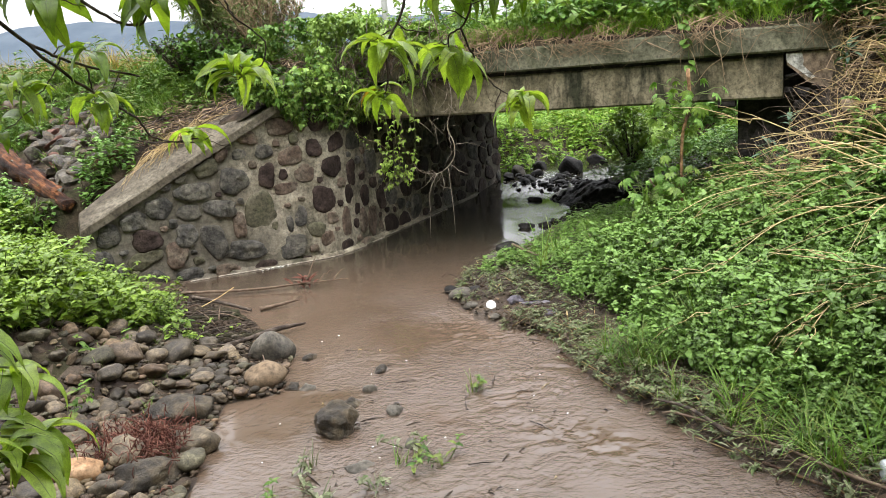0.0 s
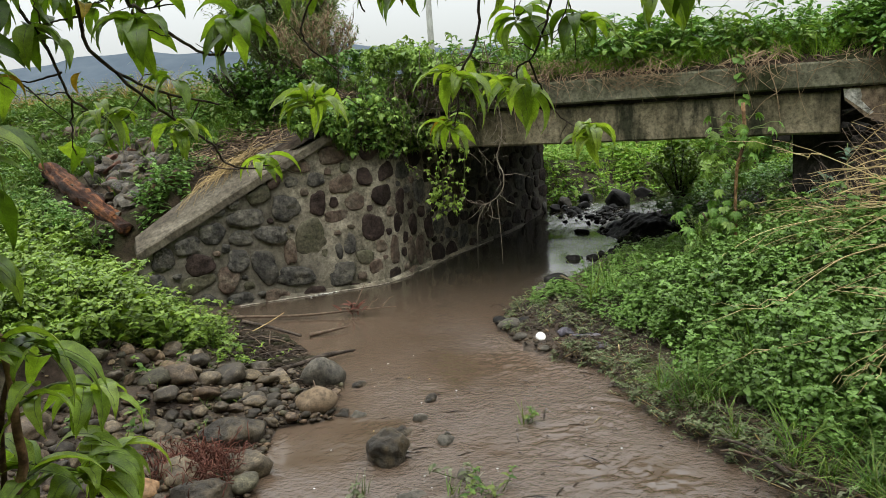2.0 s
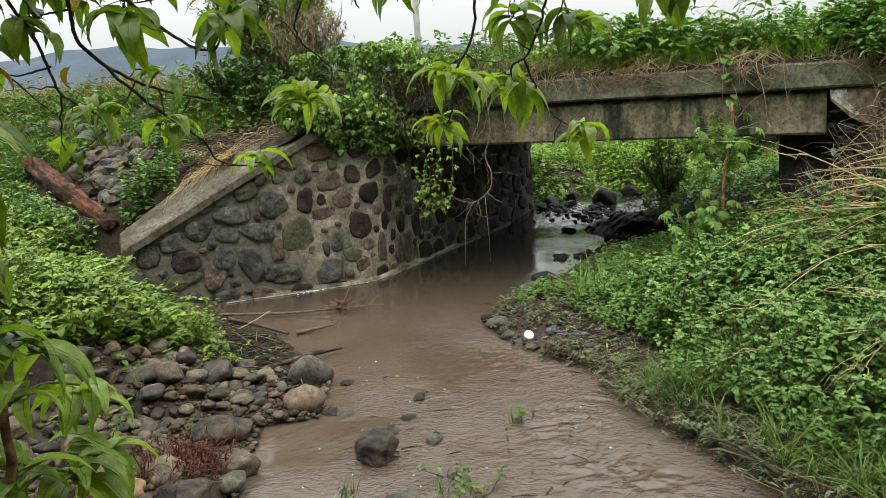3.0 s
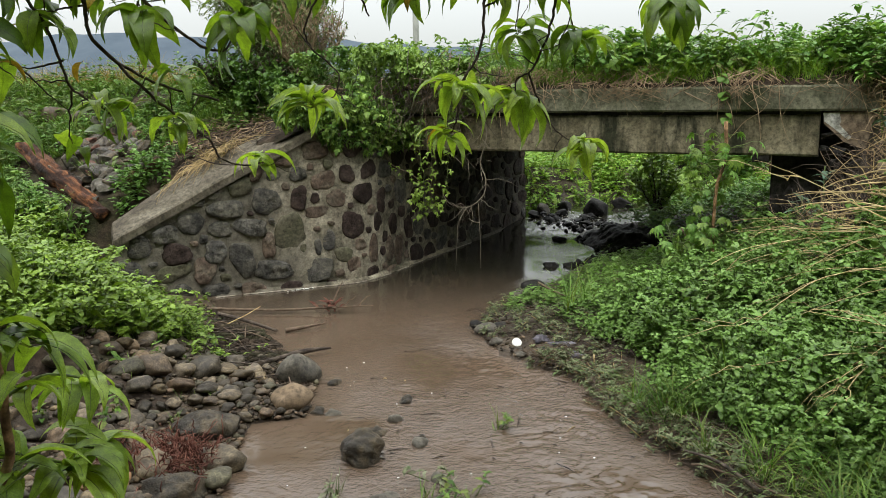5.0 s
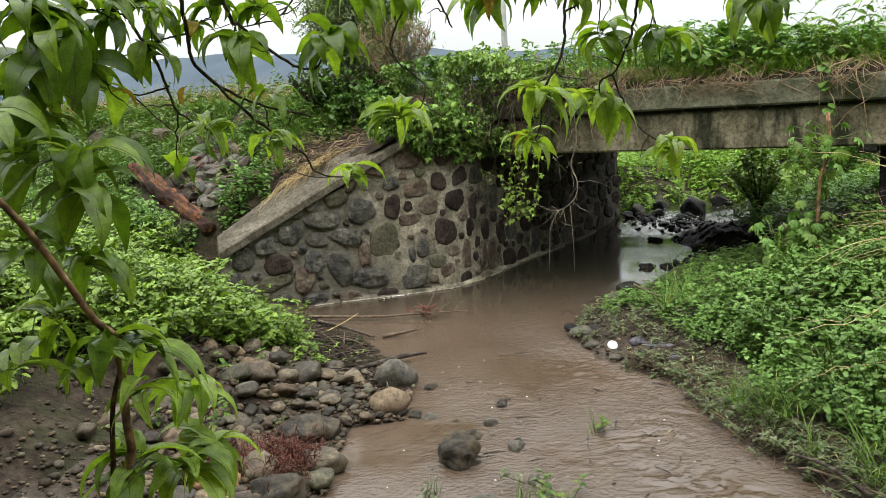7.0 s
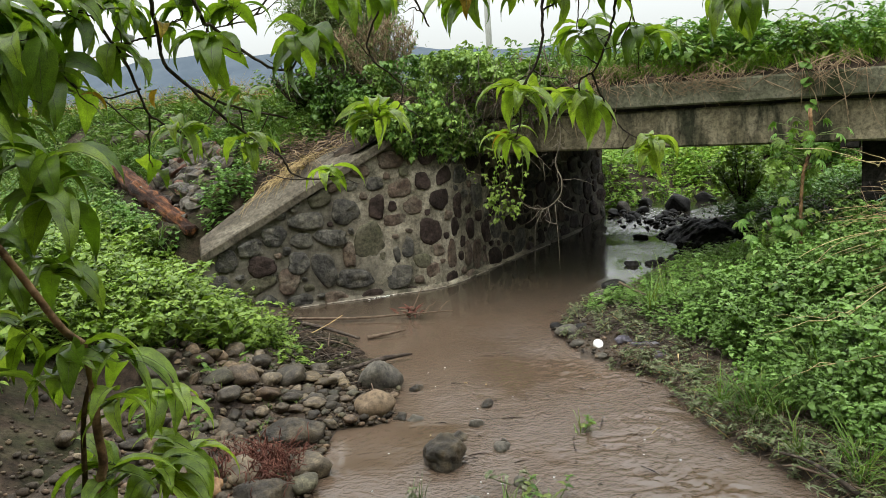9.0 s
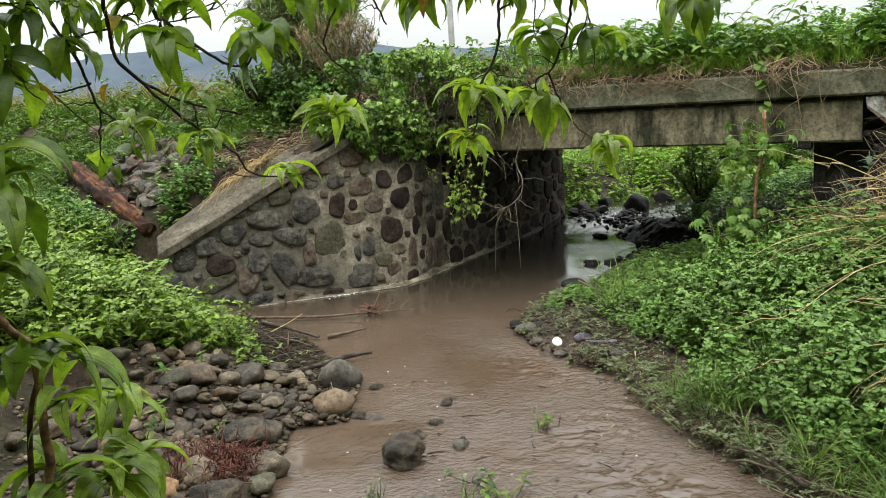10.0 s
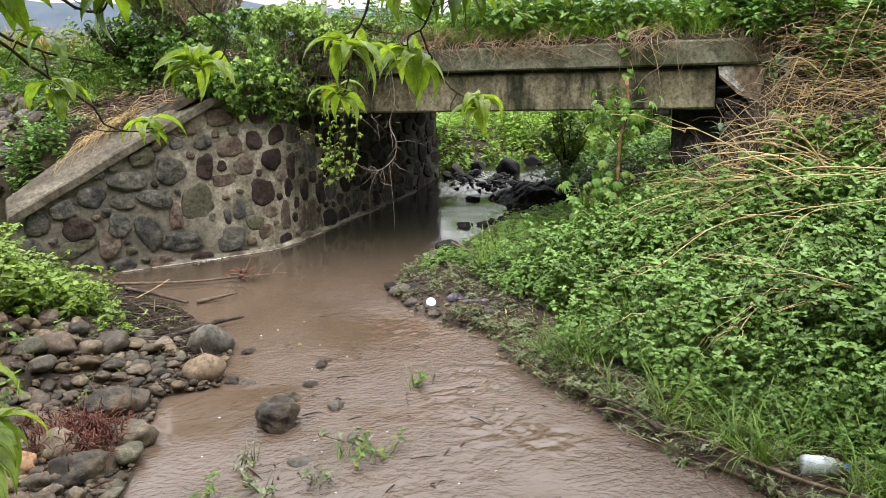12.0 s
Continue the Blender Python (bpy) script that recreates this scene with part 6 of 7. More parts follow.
# far bank, seen through the opening
for i, (x, y, h, sp) in enumerate([(3.3, 12.2, 1.0, 0.7), (4.4, 13.5, 1.2, 0.9), (3.0, 15.5, 1.1, 0.9), (5.6, 14.6, 1.3, 1.0), (4.2, 17.5, 1.5, 1.2), (6.5, 17, 1.5, 1.2), (2.2, 18.5, 1.2, 1.0), (7.8, 19.5, 1.7, 1.3), (0.6, 20, 1.3, 1.1), (5.2, 21, 1.7, 1.4), (3.3, 22.5, 1.6, 1.3)]):
    shrub("shrub", "bright green bushy weed on the far bank", x, y, h * (1.0 if y < 14 else 1.6), sp * 1.1, 12, mid_v, mid_f, M["weed"] if i % 3 else M["vine"], M["twig"], 2000, (0.9, 1.8), twigs=6)
x, y = region(15000, -2, 11, 11.2, 20, lambda x, y: ((x - right_edge(y) > 0.1) | (left_edge(y) - x > 0.1)) & (to_sq(x, y)[1] > 3.45))
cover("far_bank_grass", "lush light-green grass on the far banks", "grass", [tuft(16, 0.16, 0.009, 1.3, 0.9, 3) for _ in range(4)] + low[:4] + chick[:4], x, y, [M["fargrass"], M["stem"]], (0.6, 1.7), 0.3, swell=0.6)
x, y = region(2200, 1.2, 5.5, 6.9, 12.5, lambda x, y: (x - right_edge(y) > np.where(y > 9.2, 0.5, 1.15)) & (to_sq(x, y)[0] < 3.25) & ((mud_spur(x, y) < 0.3) | (x > 2.25)))
cover("shade_weeds", "green weeds in the shade beneath the bridge", "weeds", big[:4] + low[:2], x, y, [M["weed"], M["stem"]], (0.6, 1.2), 0.2)
x, y = region(9000, -40, 40, 24, 90, lambda x, y: np.ones(len(x), bool))
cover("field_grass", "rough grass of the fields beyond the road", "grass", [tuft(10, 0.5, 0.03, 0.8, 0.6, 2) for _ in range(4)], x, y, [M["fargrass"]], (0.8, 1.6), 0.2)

# broken sapling with compound leaves before the bridge
sx, sy = 1.93, 6.2
sz = float(ground_z(sx, sy)) - 0.05
sap = thing("broken_sapling", "broken brown sapling with fresh green leaves before the bridge", "sapling", at=(sx, sy, sz))
P = smooth_line([(0, 0, 0), (-0.01, 0, 0.35), (0.0, 0, 0.8), (0.06, 0, 1.1 - 0.05), (0.05, 0, 1.58 - sz)], 16)
V, F = tube(P, [0.013, 0.013, 0.015], 8)
part("stem", raw("stem", V, F, [M["orangebark"]]), sap)
V, F = tube(smooth_line([(0, 0, 0.05), (-0.12, 0, 0.25), (-0.26, 0.0, 0.5)], 8), [0.014, 0.008], 6)
part("side_stem", raw("side_stem", V, F, [M["twig"]]), sap)
for i in range(150):
    t = rng.uniform(0.05, 0.88)
    p = P[int(t * 15)] if i % 3 else np.array([-0.2, 0, 0.45]) * rng.uniform(0.2, 1.0) + [rng.normal(0, 0.1), rng.normal(0, 0.05), 0]
    a = rng.normal(3.0, 1.0) if rng.random() < 0.75 else rng.uniform(0, 6.28)
    e = p + np.array([math.cos(a) * rng.uniform(0.06, 0.28), math.sin(a) * rng.uniform(0.03, 0.15), rng.uniform(-0.02, 0.14)])
    V, F = tube(bowed(p, e, 0.02, 5, 0.006), [0.004, 0.002], 4)
    sp = part("leaf_stalk", raw("leaf_stalk", V, F, [M["stem"]]), sap)
    V = turned(palm_v, a + rng.normal(0, 0.3), rng.uniform(0.5, 1.4), rng.normal(0, 0.5), e, rng.uniform(0.5, 0.95))
    part("leaf", raw("leaf", V, palm_f, [M["vine"] if i % 2 else M["weed"]]), sp)

# pale blue-green thistle-like plants by the east abutment
ag_v, ag_f = leaf(0.2, 0.05, 0.3, 0.9, 4, 0.4)
for i, (s, q, z) in enumerate([(3.75, -0.3, 1.2), (3.6, -0.35, 0.95), (4.15, -0.35, 1.45), (3.85, -0.5, 0.8)]):
    p = np.array(bridge(s, q, z))
    p[2] = max(float(ground_z(p[0], p[1])), 0.2)
    ob = thing("thistle", "pale blue-green thistle growing beside the abutment", "thistle", "thistles by the abutment", at=p)
    V, F = tube([(0, 0, -0.05), (0.01, 0, 0.15), (0.0, 0.01, max(0.25, z - p[2]))], [0.008, 0.005], 5)
    part("stem", raw("stem", V, F, [M["stem"]]), ob)
    for j in range(13):
        V = turned(ag_v, j * 2.4, rng.uniform(-0.5, 0.6), 0, (0, 0, max(0.25, z - p[2]) * rng.uniform(0.5, 1)), rng.uniform(0.5, 0.95))
        part("leaf", raw("leaf", V, ag_f, [M["agave"]]), ob)

# green weeds between the log, the rock pile and the coping
def slope_gap(x, y):
    on_log = (np.abs((x + 4.14) * 0.705 + (y - 8.04) * 0.71) < 0.2) & (np.abs((x + 4.14) * 0.71 - (y - 8.04) * 0.705) < 1.1)
    return ~on_log & (behind_wall(x, y) > 0.42) & (np.hypot(x + 3.95, y - 8.5) > 0.5 + 0.35 * bumps(x * 3 + 1, y * 3)) & (bumps(x * 2.4, y * 2.4) > -0.22)


x, y = region(3400, -6.0, -2.6, 6.7, 9.6, lambda x, y: slope_gap(x, y) & ((behind_wall(x, y) > 1.9) | (x < -3.75) | (bumps(x * 4, y * 4) > 0.3)))
cover("slope_weeds", "small green weeds on the slope behind the wing wall", "weeds", chick[:6] + low[:3], x, y, [M["weed"], M["stem"]], (0.5, 1.0), 0.3)
x, y = region(70, -3.35, -2.75, 7.35, 7.95, lambda x, y: behind_wall(x, y) > 0.42)
cover("leafy_weed", "bright broad-leaved weed growing beside the coping", "weeds", big[:4], x, y, [M["weed"], M["stem"]], (0.6, 1.0), 0.3)

# creeper hanging over the top of the wing wall
out, stems = [], []
for _ in range(1500):
    l = rng.uniform(1.5, 3.1)
    hang = np.interp(l, [1.5, 1.75, 2.1, 2.6, 3.1], [1.62, 1.52, 1.38, 1.27, 1.3]) + 0.14 * bumps(l * 5, 1)
    z = hang + (1.68 + 0.3 * float(bumps(l * 3, 2.0)) + abs(rng.normal(0, 0.1)) - hang) * rng.random()
    p = np.array(wall_point(l, z, -0.04 + 0.12 * float(bumps(l * 4, z * 4)) + abs(rng.normal(0, 0.09)) + 0.12 * max(0, z - 1.3)))
    out.append(turned(vl[rng.integers(0, 5)][0], rng.normal(-2.0, 1.2), rng.uniform(0.1, 1.3), rng.normal(0, 0.6), p, rng.uniform(0.45, 1.05)))
part_world("foliage", np.vstack(out), (vl[0][1][None] + (np.arange(len(out)) * len(vl[0][0]))[:, None, None]).reshape(-1, 3), [M["vine"], M["ivy"]], vine, mi=np.repeat(rng.random(len(out)) < 0.4, len(vl[0][1])).astype(int))["kind"] = "stuff"

# golden straw lying down the coping
parts = []
for _ in range(70):
    l = rng.uniform(0.75, 1.25)
    a = np.array(wall_point(l, 0.78 + 0.5 * l + rng.uniform(0, 0.05), -0.38 + rng.normal(0, 0.1)))
    l2 = l - rng.uniform(0.1, 0.55) if rng.random() < 0.6 else l + rng.normal(0, 0.25)
    b2 = np.array(wall_point(max(0, l2), 0.66 + 0.5 * max(0, l2) + rng.uniform(0.02, 0.1), rng.uniform(-0.36, -0.02)))
    V, F = tube(bowed(a, b2, rng.uniform(0.02, 0.1), 6, 0.012), [0.0028, 0.0012], 4)
    parts.append((V, F, int(rng.random() < 0.2)))
V, F, mi = join(parts)
thing("straw", "loose golden straw lying down the coping slab", "straw", kind="stuff", data=raw("straw", V, F, [M["straw"], M["root"]], mi))

# earth and litter drifted over the upper end of the coping
gl, go = np.meshgrid(np.linspace(0.85, 2.15, 40), np.linspace(0, 1, 12))
V = np.array([wall_point(l, 0.6 + 0.5 * l + 0.135 - 0.1 * o + 0.05 * sstep(0.85, 1.5, l) + 0.025 * float(bumps(l * 7, o * 4)) * (1 - o) - 0.035 * (o > 0.9), -0.46 + o * (0.08 + 0.4 * sstep(0.9, 1.7, l) + 0.05 * float(bumps(l * 4, 1)))) for l, o in zip(gl.ravel(), go.ravel())])
i = (np.arange(11)[:, None] * 40 + np.arange(39)).ravel()
thing("soil_drift", "dark earth and litter drifted over the coping", "earth", kind="structure", data=raw("soil_drift", V, np.vstack([np.c_[i, i + 1, i + 41], np.c_[i, i + 41, i + 40]]), [M["soil"]]))

# the banks' cover thinning out along the stream
x, y = region(4200, 1.9, 5.6, -3.0, 1.75, lambda x, y: (away_right(x, y) > 0.3 + 0.25 * bumps(x * 2, y * 2)) & (rng.random(len(x)) < 0.35 + 0.65 * sstep(-3, 1.7, y)))
cover("bank_herbs", "green herbs thinning out along the bank", "herbs", herbs, x, y, [M["nettle"], M["stem"]], (0.6, 1.1), 0.25, swell=0.3)
x, y = region(2600, -6.5, -2.7, -3.0, 3.6, lambda x, y: bumps(x * 1.6, y * 1.6) > -0.1)
cover("bank_weeds", "patchy low weeds on the bare soil of the bank", "weeds", chick, x, y, [M["chick"], M["stem"]], (0.6, 1.1), 0.3)

# ---- overhanging tree: trunk and limb out of view, leafy twigs hanging into it ----
tree = thing("overhanging_tree", "broad-leaved tree with drooping glossy leaves hanging over the stream", "tree", at=(-2.2, 0.8, 0.1))


def limb_part(name, pts, radii, parent, material, n=20, sides=7):
    V, F = tube(smooth_line(pts, n), radii, sides)
    return part_world(name, V, F, [material], parent)


limb_part("trunk", [(-2.2, 0.8, 0.0), (-2.22, 0.78, 0.8), (-2.1, 0.82, 1.7), (-1.85, 0.95, 2.5), (-1.7, 1.05, 3.0)], [0.13, 0.1, 0.07], tree, M["bark"], 24, 12)
LIMB = [(-1.87, 0.94, 2.45), (-1.5, 1.35, 2.68), (-1.05, 1.75, 2.72), (-0.5, 2.15, 2.66), (0.1, 2.35, 2.58), (0.6, 2.45, 2.5)]
limb_part("limb", LIMB, [0.055, 0.04, 0.022, 0.012], tree, M["bark"], 30, 9)
limb_part("limb", [(-1.87, 0.94, 2.45), (-1.6, 1.3, 2.4), (-1.4, 1.55, 2.25)], [0.03, 0.015], tree, M["bark"], 14, 7)

def bough(pts, r0):
    """A hanging branch with a few bare side twigs."""
    knots = smooth_line(pts, 6 + 4 * len(pts)) + np.vstack([np.zeros(3), rng.normal(0, 0.0014, (4 + 4 * len(pts), 3)), np.zeros(3)])
    V, F = tube(knots, [r0 * 0.8, r0 * 0.6, r0 * 0.36], 6)
    ob = part_world("branch", V, F, [M["bark"]], tree)
    for _ in range(3 if len(pts) > 4 else 1):
        p = knots[rng.integers(len(knots) // 2, len(knots))]
        e = p + np.array([rng.normal(0, 0.09), rng.normal(0, 0.05), rng.normal(-0.02, 0.05)])
        V, F = tube(bowed(p, e, rng.uniform(-0.02, 0.02), 7, 0.003), [0.0024, 0.001], 4)
        part_world("bare_twig", V, F, [M["bark"]], ob)


bough([(-1.15, 1.68, 2.7), (-1.03, 1.95, 2.3), (-1.03, 2.01, 2.14), (-1.05, 2.07, 2.04), (-1.04, 2.08, 1.97), (-0.99, 2.16, 1.9), (-0.91, 2.24, 1.85), (-0.78, 2.28, 1.81)], 0.009)
bough([(-1.0, 1.8, 2.7), (-0.93, 2.05, 2.14), (-0.91, 2.12, 2.07), (-0.83, 2.21, 1.98), (-0.76, 2.29, 1.95), (-0.72, 2.3, 2.02)], 0.008)
bough([(-1.3, 1.55, 2.68), (-1.15, 1.89, 2.19), (-1.15, 1.96, 2.08), (-1.12, 1.99, 2.01), (-1.12, 2.05, 1.92), (-1.1, 2.06, 1.85), (-1.06, 2.13, 1.8), (-1.03, 2.2, 1.75)], 0.007)
bough([(-1.04, 2.08, 1.97), (-0.93, 2.18, 1.82), (-0.87, 2.26, 1.75), (-0.84, 2.37, 1.69), (-0.84, 2.47, 1.63), (-0.78, 2.54, 1.6), (-0.73, 2.55, 1.62)], 0.006)
bough([(-0.1, 2.28, 2.6), (0.0, 2.26, 2.18), (-0.01, 2.27, 2.09), (-0.02, 2.28, 1.95), (-0.08, 2.29, 1.84), (-0.09, 2.39, 1.75), (-0.11, 2.44, 1.7)], 0.0065)
bough([(0.2, 2.38, 2.56), (0.23, 2.44, 2.19), (0.21, 2.46, 2.09), (0.2, 2.52, 2.01), (0.15, 2.58, 1.89), (0.1, 2.58, 1.86), (0.1, 2.58, 1.8)], 0.0065)
bough([(0.14, 2.58, 1.88), (0.18, 2.6, 1.78), (0.24, 2.65, 1.69), (0.32, 2.65, 1.64)], 0.0045)
bough([(0.3, 2.4, 2.54), (0.26, 2.44, 2.18), (0.25, 2.45, 2.09), (0.27, 2.51, 2.02), (0.29, 2.51, 1.99)], 0.005)
bough([(-0.5, 2.15, 2.64), (-0.45, 2.43, 2.24), (-0.51, 2.44, 2.11), (-0.55, 2.44, 2.02), (-0.53, 2.44, 1.96), (-0.46, 2.46, 1.89), (-0.47, 2.46, 1.82), (-0.54, 2.45, 1.8)], 0.005)
bough([(-0.45, 2.18, 2.62), (-0.41, 2.33, 2.22), (-0.38, 2.35, 2.13), (-0.35, 2.41, 2.05)], 0.007)
bough([(-0.8, 1.95, 2.68), (-0.72, 2.27, 2.24), (-0.8, 2.26, 2.15), (-0.85, 2.25, 2.1), (-0.91, 2.12, 2.07)], 0.005)
bough([(0.58, 2.44, 2.5), (0.56, 2.49, 2.2), (0.57, 2.5, 2.08)], 0.005)
bough([(-0.25, 2.25, 2.6), (-0.22, 2.45, 2.26), (-0.23, 2.46, 2.14)], 0.005)
bough([(-1.42, 1.5, 2.3), (-1.39, 1.64, 2.04), (-1.34, 1.68, 2.0), (-1.3, 1.71, 1.96), (-1.29, 1.78, 1.91)], 0.009)
bough([(-0.01, 2.33, 2.06), (0.09, 2.42, 2.11), (0.1, 2.58, 2.01)], 0.004)
bough([(-1.04, 2.07, 2.06), (-1.09, 2.0, 2.04), (-1.12, 1.98, 2.03)], 0.004)
bough([(-1.11, 2.05, 1.92), (-1.18, 2.02, 1.9), (-1.22, 1.99, 1.91)], 0.004)
bough([(-1.15, 1.96, 2.08), (-1.2, 1.98, 2.12), (-1.25, 1.9, 2.12)], 0.004)
bough([(-1.28, 1.72, 1.98), (-1.24, 1.86, 1.97), (-1.25, 1.98, 1.93)], 0.005)
bough([(-0.5, 2.15, 2.64), (-0.5, 2.4, 2.3), (-0.51, 2.43, 2.17)], 0.004)
bough([(0.0, 2.3, 2.58), (0.04, 2.37, 2.13), (-0.07, 2.37, 2.15)], 0.004)
bough([(-1.05, 1.9, 2.5), (-0.98, 2.08, 2.14), (-1.03, 2.07, 2.08)], 0.004)
bough([(-1.38, 1.6, 2.2), (-1.28, 1.7, 2.1), (-1.2, 1.71, 2.04)], 0.005)
bough([(-1.3, 1.71, 1.96), (-1.34, 1.69, 1.91)], 0.004)
bough([(-1.38, 1.6, 2.2), (-1.24, 1.85, 2.12)], 0.004)
bough([(-1.1, 2.06, 1.85), (-1.16, 2.14, 1.72)], 0.004)
bough([(-0.91, 2.24, 1.85), (-0.9, 2.24, 1.74)], 0.004)
bough([(-0.93, 2.12, 2.07), (-0.91, 2.07, 2.03)], 0.004)

# leaf meshes, one metre long, scaled on each leaf
def tree_leaf(bend, pitch, width, mat, fold, twist):
    V, F = leaf(1.0, width, fold, bend, 7, pitch, 0.9)
    a = V[:, 0] * twist
    y, z = V[:, 1].copy(), V[:, 2].copy()
    mid = np.repeat(V[1::3, 2], 3)
    V[:, 1] = y * np.cos(a) - (z - mid) * np.sin(a)
    V[:, 2] = mid + y * np.sin(a) + (z - mid) * np.cos(a)
    V[:, 1] += 0.012 * np.sin(V[:, 0] * 23)
    rib = V[1::3].copy()
    rib[:, 2] += 0.003
    st, sf = tube(np.vstack([[(-0.08, 0, -0.01)], rib[:-1]]), [0.011, 0.006, 0.005, 0.003, 0.002], 4)
    Vj, Fj, mj = join([(V, F, 0), (st, sf, 1)])
    return raw("leaf", Vj, Fj, [mat, M["stem"]], mj)


KINDS = [(1.9, 0.5, 0.34), (2.2, 0.8, 0.33), (1.6, 0.3, 0.37), (2.1, 0.9, 0.34), (1.3, -0.1, 0.36), (2.5, 1.1, 0.32)]
LEAF_TREE = [tree_leaf(b, p, w * 1.05, M["tree"], 0.35, rng.normal(0, 0.5)) for b, p, w in KINDS]
LEAF_YOUNG = [tree_leaf(b, p, w * 0.86, M["young"], 0.4, rng.normal(0, 0.5)) for b, p, w in KINDS]
LEAF_YELLOW = [tree_leaf(b, p, w, M["yellow"], 0.3, 0.2) for b, p, w in KINDS[:2]]


def whorl(parent, at, count, length, meshes, up=0.0, yaw0=None, fan=6.28, odd=None):
    """A bunch of drooping leaves about the end of a twig."""
    base = np.array(at) - np.array(parent.location)
    count = count if count == 1 else int(count * 1.6)
    for j in range(count):
        me = meshes[rng.integers(0, len(meshes))]
        if odd is not None and j == odd:
            me = LEAF_YELLOW[0]
        ob = part("leaf", me, parent)
        a = (rng.uniform(0, 6.28) if yaw0 is None else yaw0) + fan * j / count + rng.normal(0, 0.25)
        ob.location = base + rng.normal(0, 0.012, 3)
        s = length * rng.uniform(0.66, 0.98)
        ob.rotation_euler = (rng.normal(0, 0.25), rng.normal(0.5 - up, 0.26), a)
        ob.scale = (s, s, s)


BUNCHES = [
    (-0.54, 2.45, 1.80, 10, 0.18), (-0.08, 2.29, 1.84, 9, 0.18), (-0.11, 2.44, 1.70, 7, 0.14), (0.11, 2.58, 1.80, 11, 0.19), (0.33, 2.65, 1.64, 11, 0.16),
    (0.11, 2.58, 2.01, 9, 0.17), (0.29, 2.51, 1.99, 8, 0.16), (-0.23, 2.46, 2.15, 10, 0.19), (-0.51, 2.43, 2.17, 5, 0.14), (-0.71, 2.30, 2.03, 9, 0.19),
    (-0.91, 2.07, 2.03, 6, 0.15), (-1.13, 1.98, 2.03, 6, 0.12), (-0.90, 2.24, 1.74, 8, 0.12), (-0.73, 2.55, 1.62, 6, 0.14), (-0.88, 2.20, 1.89, 4, 0.10), (-1.05, 2.13, 1.80, 7, 0.11),
]
BUNCHES_B = [
    (-1.1, 2.0, 2.12, 7, 0.12), (-0.86, 2.15, 2.13, 6, 0.11), (-1.3, 1.85, 2.02, 7, 0.14), (-1.33, 1.75, 1.84, 6, 0.15), (-0.62, 2.35, 2.16, 6, 0.13), (0.2, 2.45, 2.14, 6, 0.13),
    (0.57, 2.50, 2.08, 10, 0.16), (0.04, 2.37, 2.13, 6, 0.12), (-0.07, 2.37, 2.15, 4, 0.11), (-1.18, 2.00, 2.14, 6, 0.12), (-0.98, 2.08, 2.14, 7, 0.11),
]
BUNCHES_C = [
    (-1.03, 2.07, 2.08, 4, 0.09), (-1.23, 1.97, 2.11, 6, 0.13), (-1.16, 2.14, 1.72, 3, 0.11), (-1.28, 1.70, 2.10, 9, 0.16), (-1.20, 1.71, 2.04, 9, 0.17), (-1.28, 1.72, 1.98, 9, 0.17),
    (-1.24, 1.86, 1.97, 6, 0.15), (-1.25, 1.98, 1.93, 6, 0.14), (-1.34, 1.69, 1.91, 8, 0.17), (-1.24, 1.85, 2.12, 7, 0.15), (0.0, 2.36, 2.16, 6, 0.13),
]
bright = {0, 1, 2, 3, 4, 12, 13, 15, 23}
for i, (x, y, z, cnt, L) in enumerate(BUNCHES + BUNCHES_B + BUNCHES_C):
    whorl(tree, (x, y, z), cnt, L * (1.25 if i > 15 or x < -0.85 else 1.05), LEAF_YOUNG if i in bright else LEAF_TREE, odd=2 if i in (2, 7, 27) else None)
for at, yaw in (((-1.19, 1.97, 2.0), 0.2), ((-1.08, 2.04, 1.93), 2.6), ((-1.22, 1.95, 1.9), 1.0)):
    whorl(tree, at, 1, 0.1, LEAF_YELLOW, yaw0=yaw)
# small bud leaves at the tip of the outermost twig
for j in range(7):
    ob = part("young_leaf", LEAF_YOUNG[2], tree)
    ob.location = np.array((0.33, 2.65, 1.645)) - np.array(tree.location)
    ob.rotation_euler = (0, -rng.uniform(0.5, 1.2), j * 0.9)
    ob.scale = (0.05, 0.05, 0.05)

# ---- sapling close to the camera on the west bank ----
gz = float(ground_z(-1.2, 1.45)) - 0.05
young = thing("sapling", "young sapling with a scarred red-brown stem and large leaves", "sapling", at=(-1.2, 1.45, gz))
limb_part("stem", [(-1.2, 1.45, gz), (-1.15, 1.49, 0.6), (-1.12, 1.5, 0.86), (-1.1, 1.52, 0.98), (-1.06, 1.52, 1.07), (-1.06, 1.52, 1.16), (-1.06, 1.53, 1.26), (-1.08, 1.55, 1.35)], [0.013, 0.012, 0.01, 0.009], young, M["orangebark"], 40, 9)
limb_part("branch", [(-1.08, 1.55, 1.35), (-1.09, 1.5, 1.4), (-1.11, 1.45, 1.5), (-1.14, 1.41, 1.6), (-1.17, 1.37, 1.68), (-1.22, 1.32, 1.78), (-1.3, 1.25, 1.95)], [0.009, 0.008, 0.006], young, M["orangebark"], 30, 8)
limb_part("branch", [(-1.14, 1.5, 0.75), (-1.12, 1.53, 1.0), (-1.09, 1.53, 1.2), (-1.05, 1.57, 1.33)], [0.008, 0.005], young, M["redbark"], 20, 6)
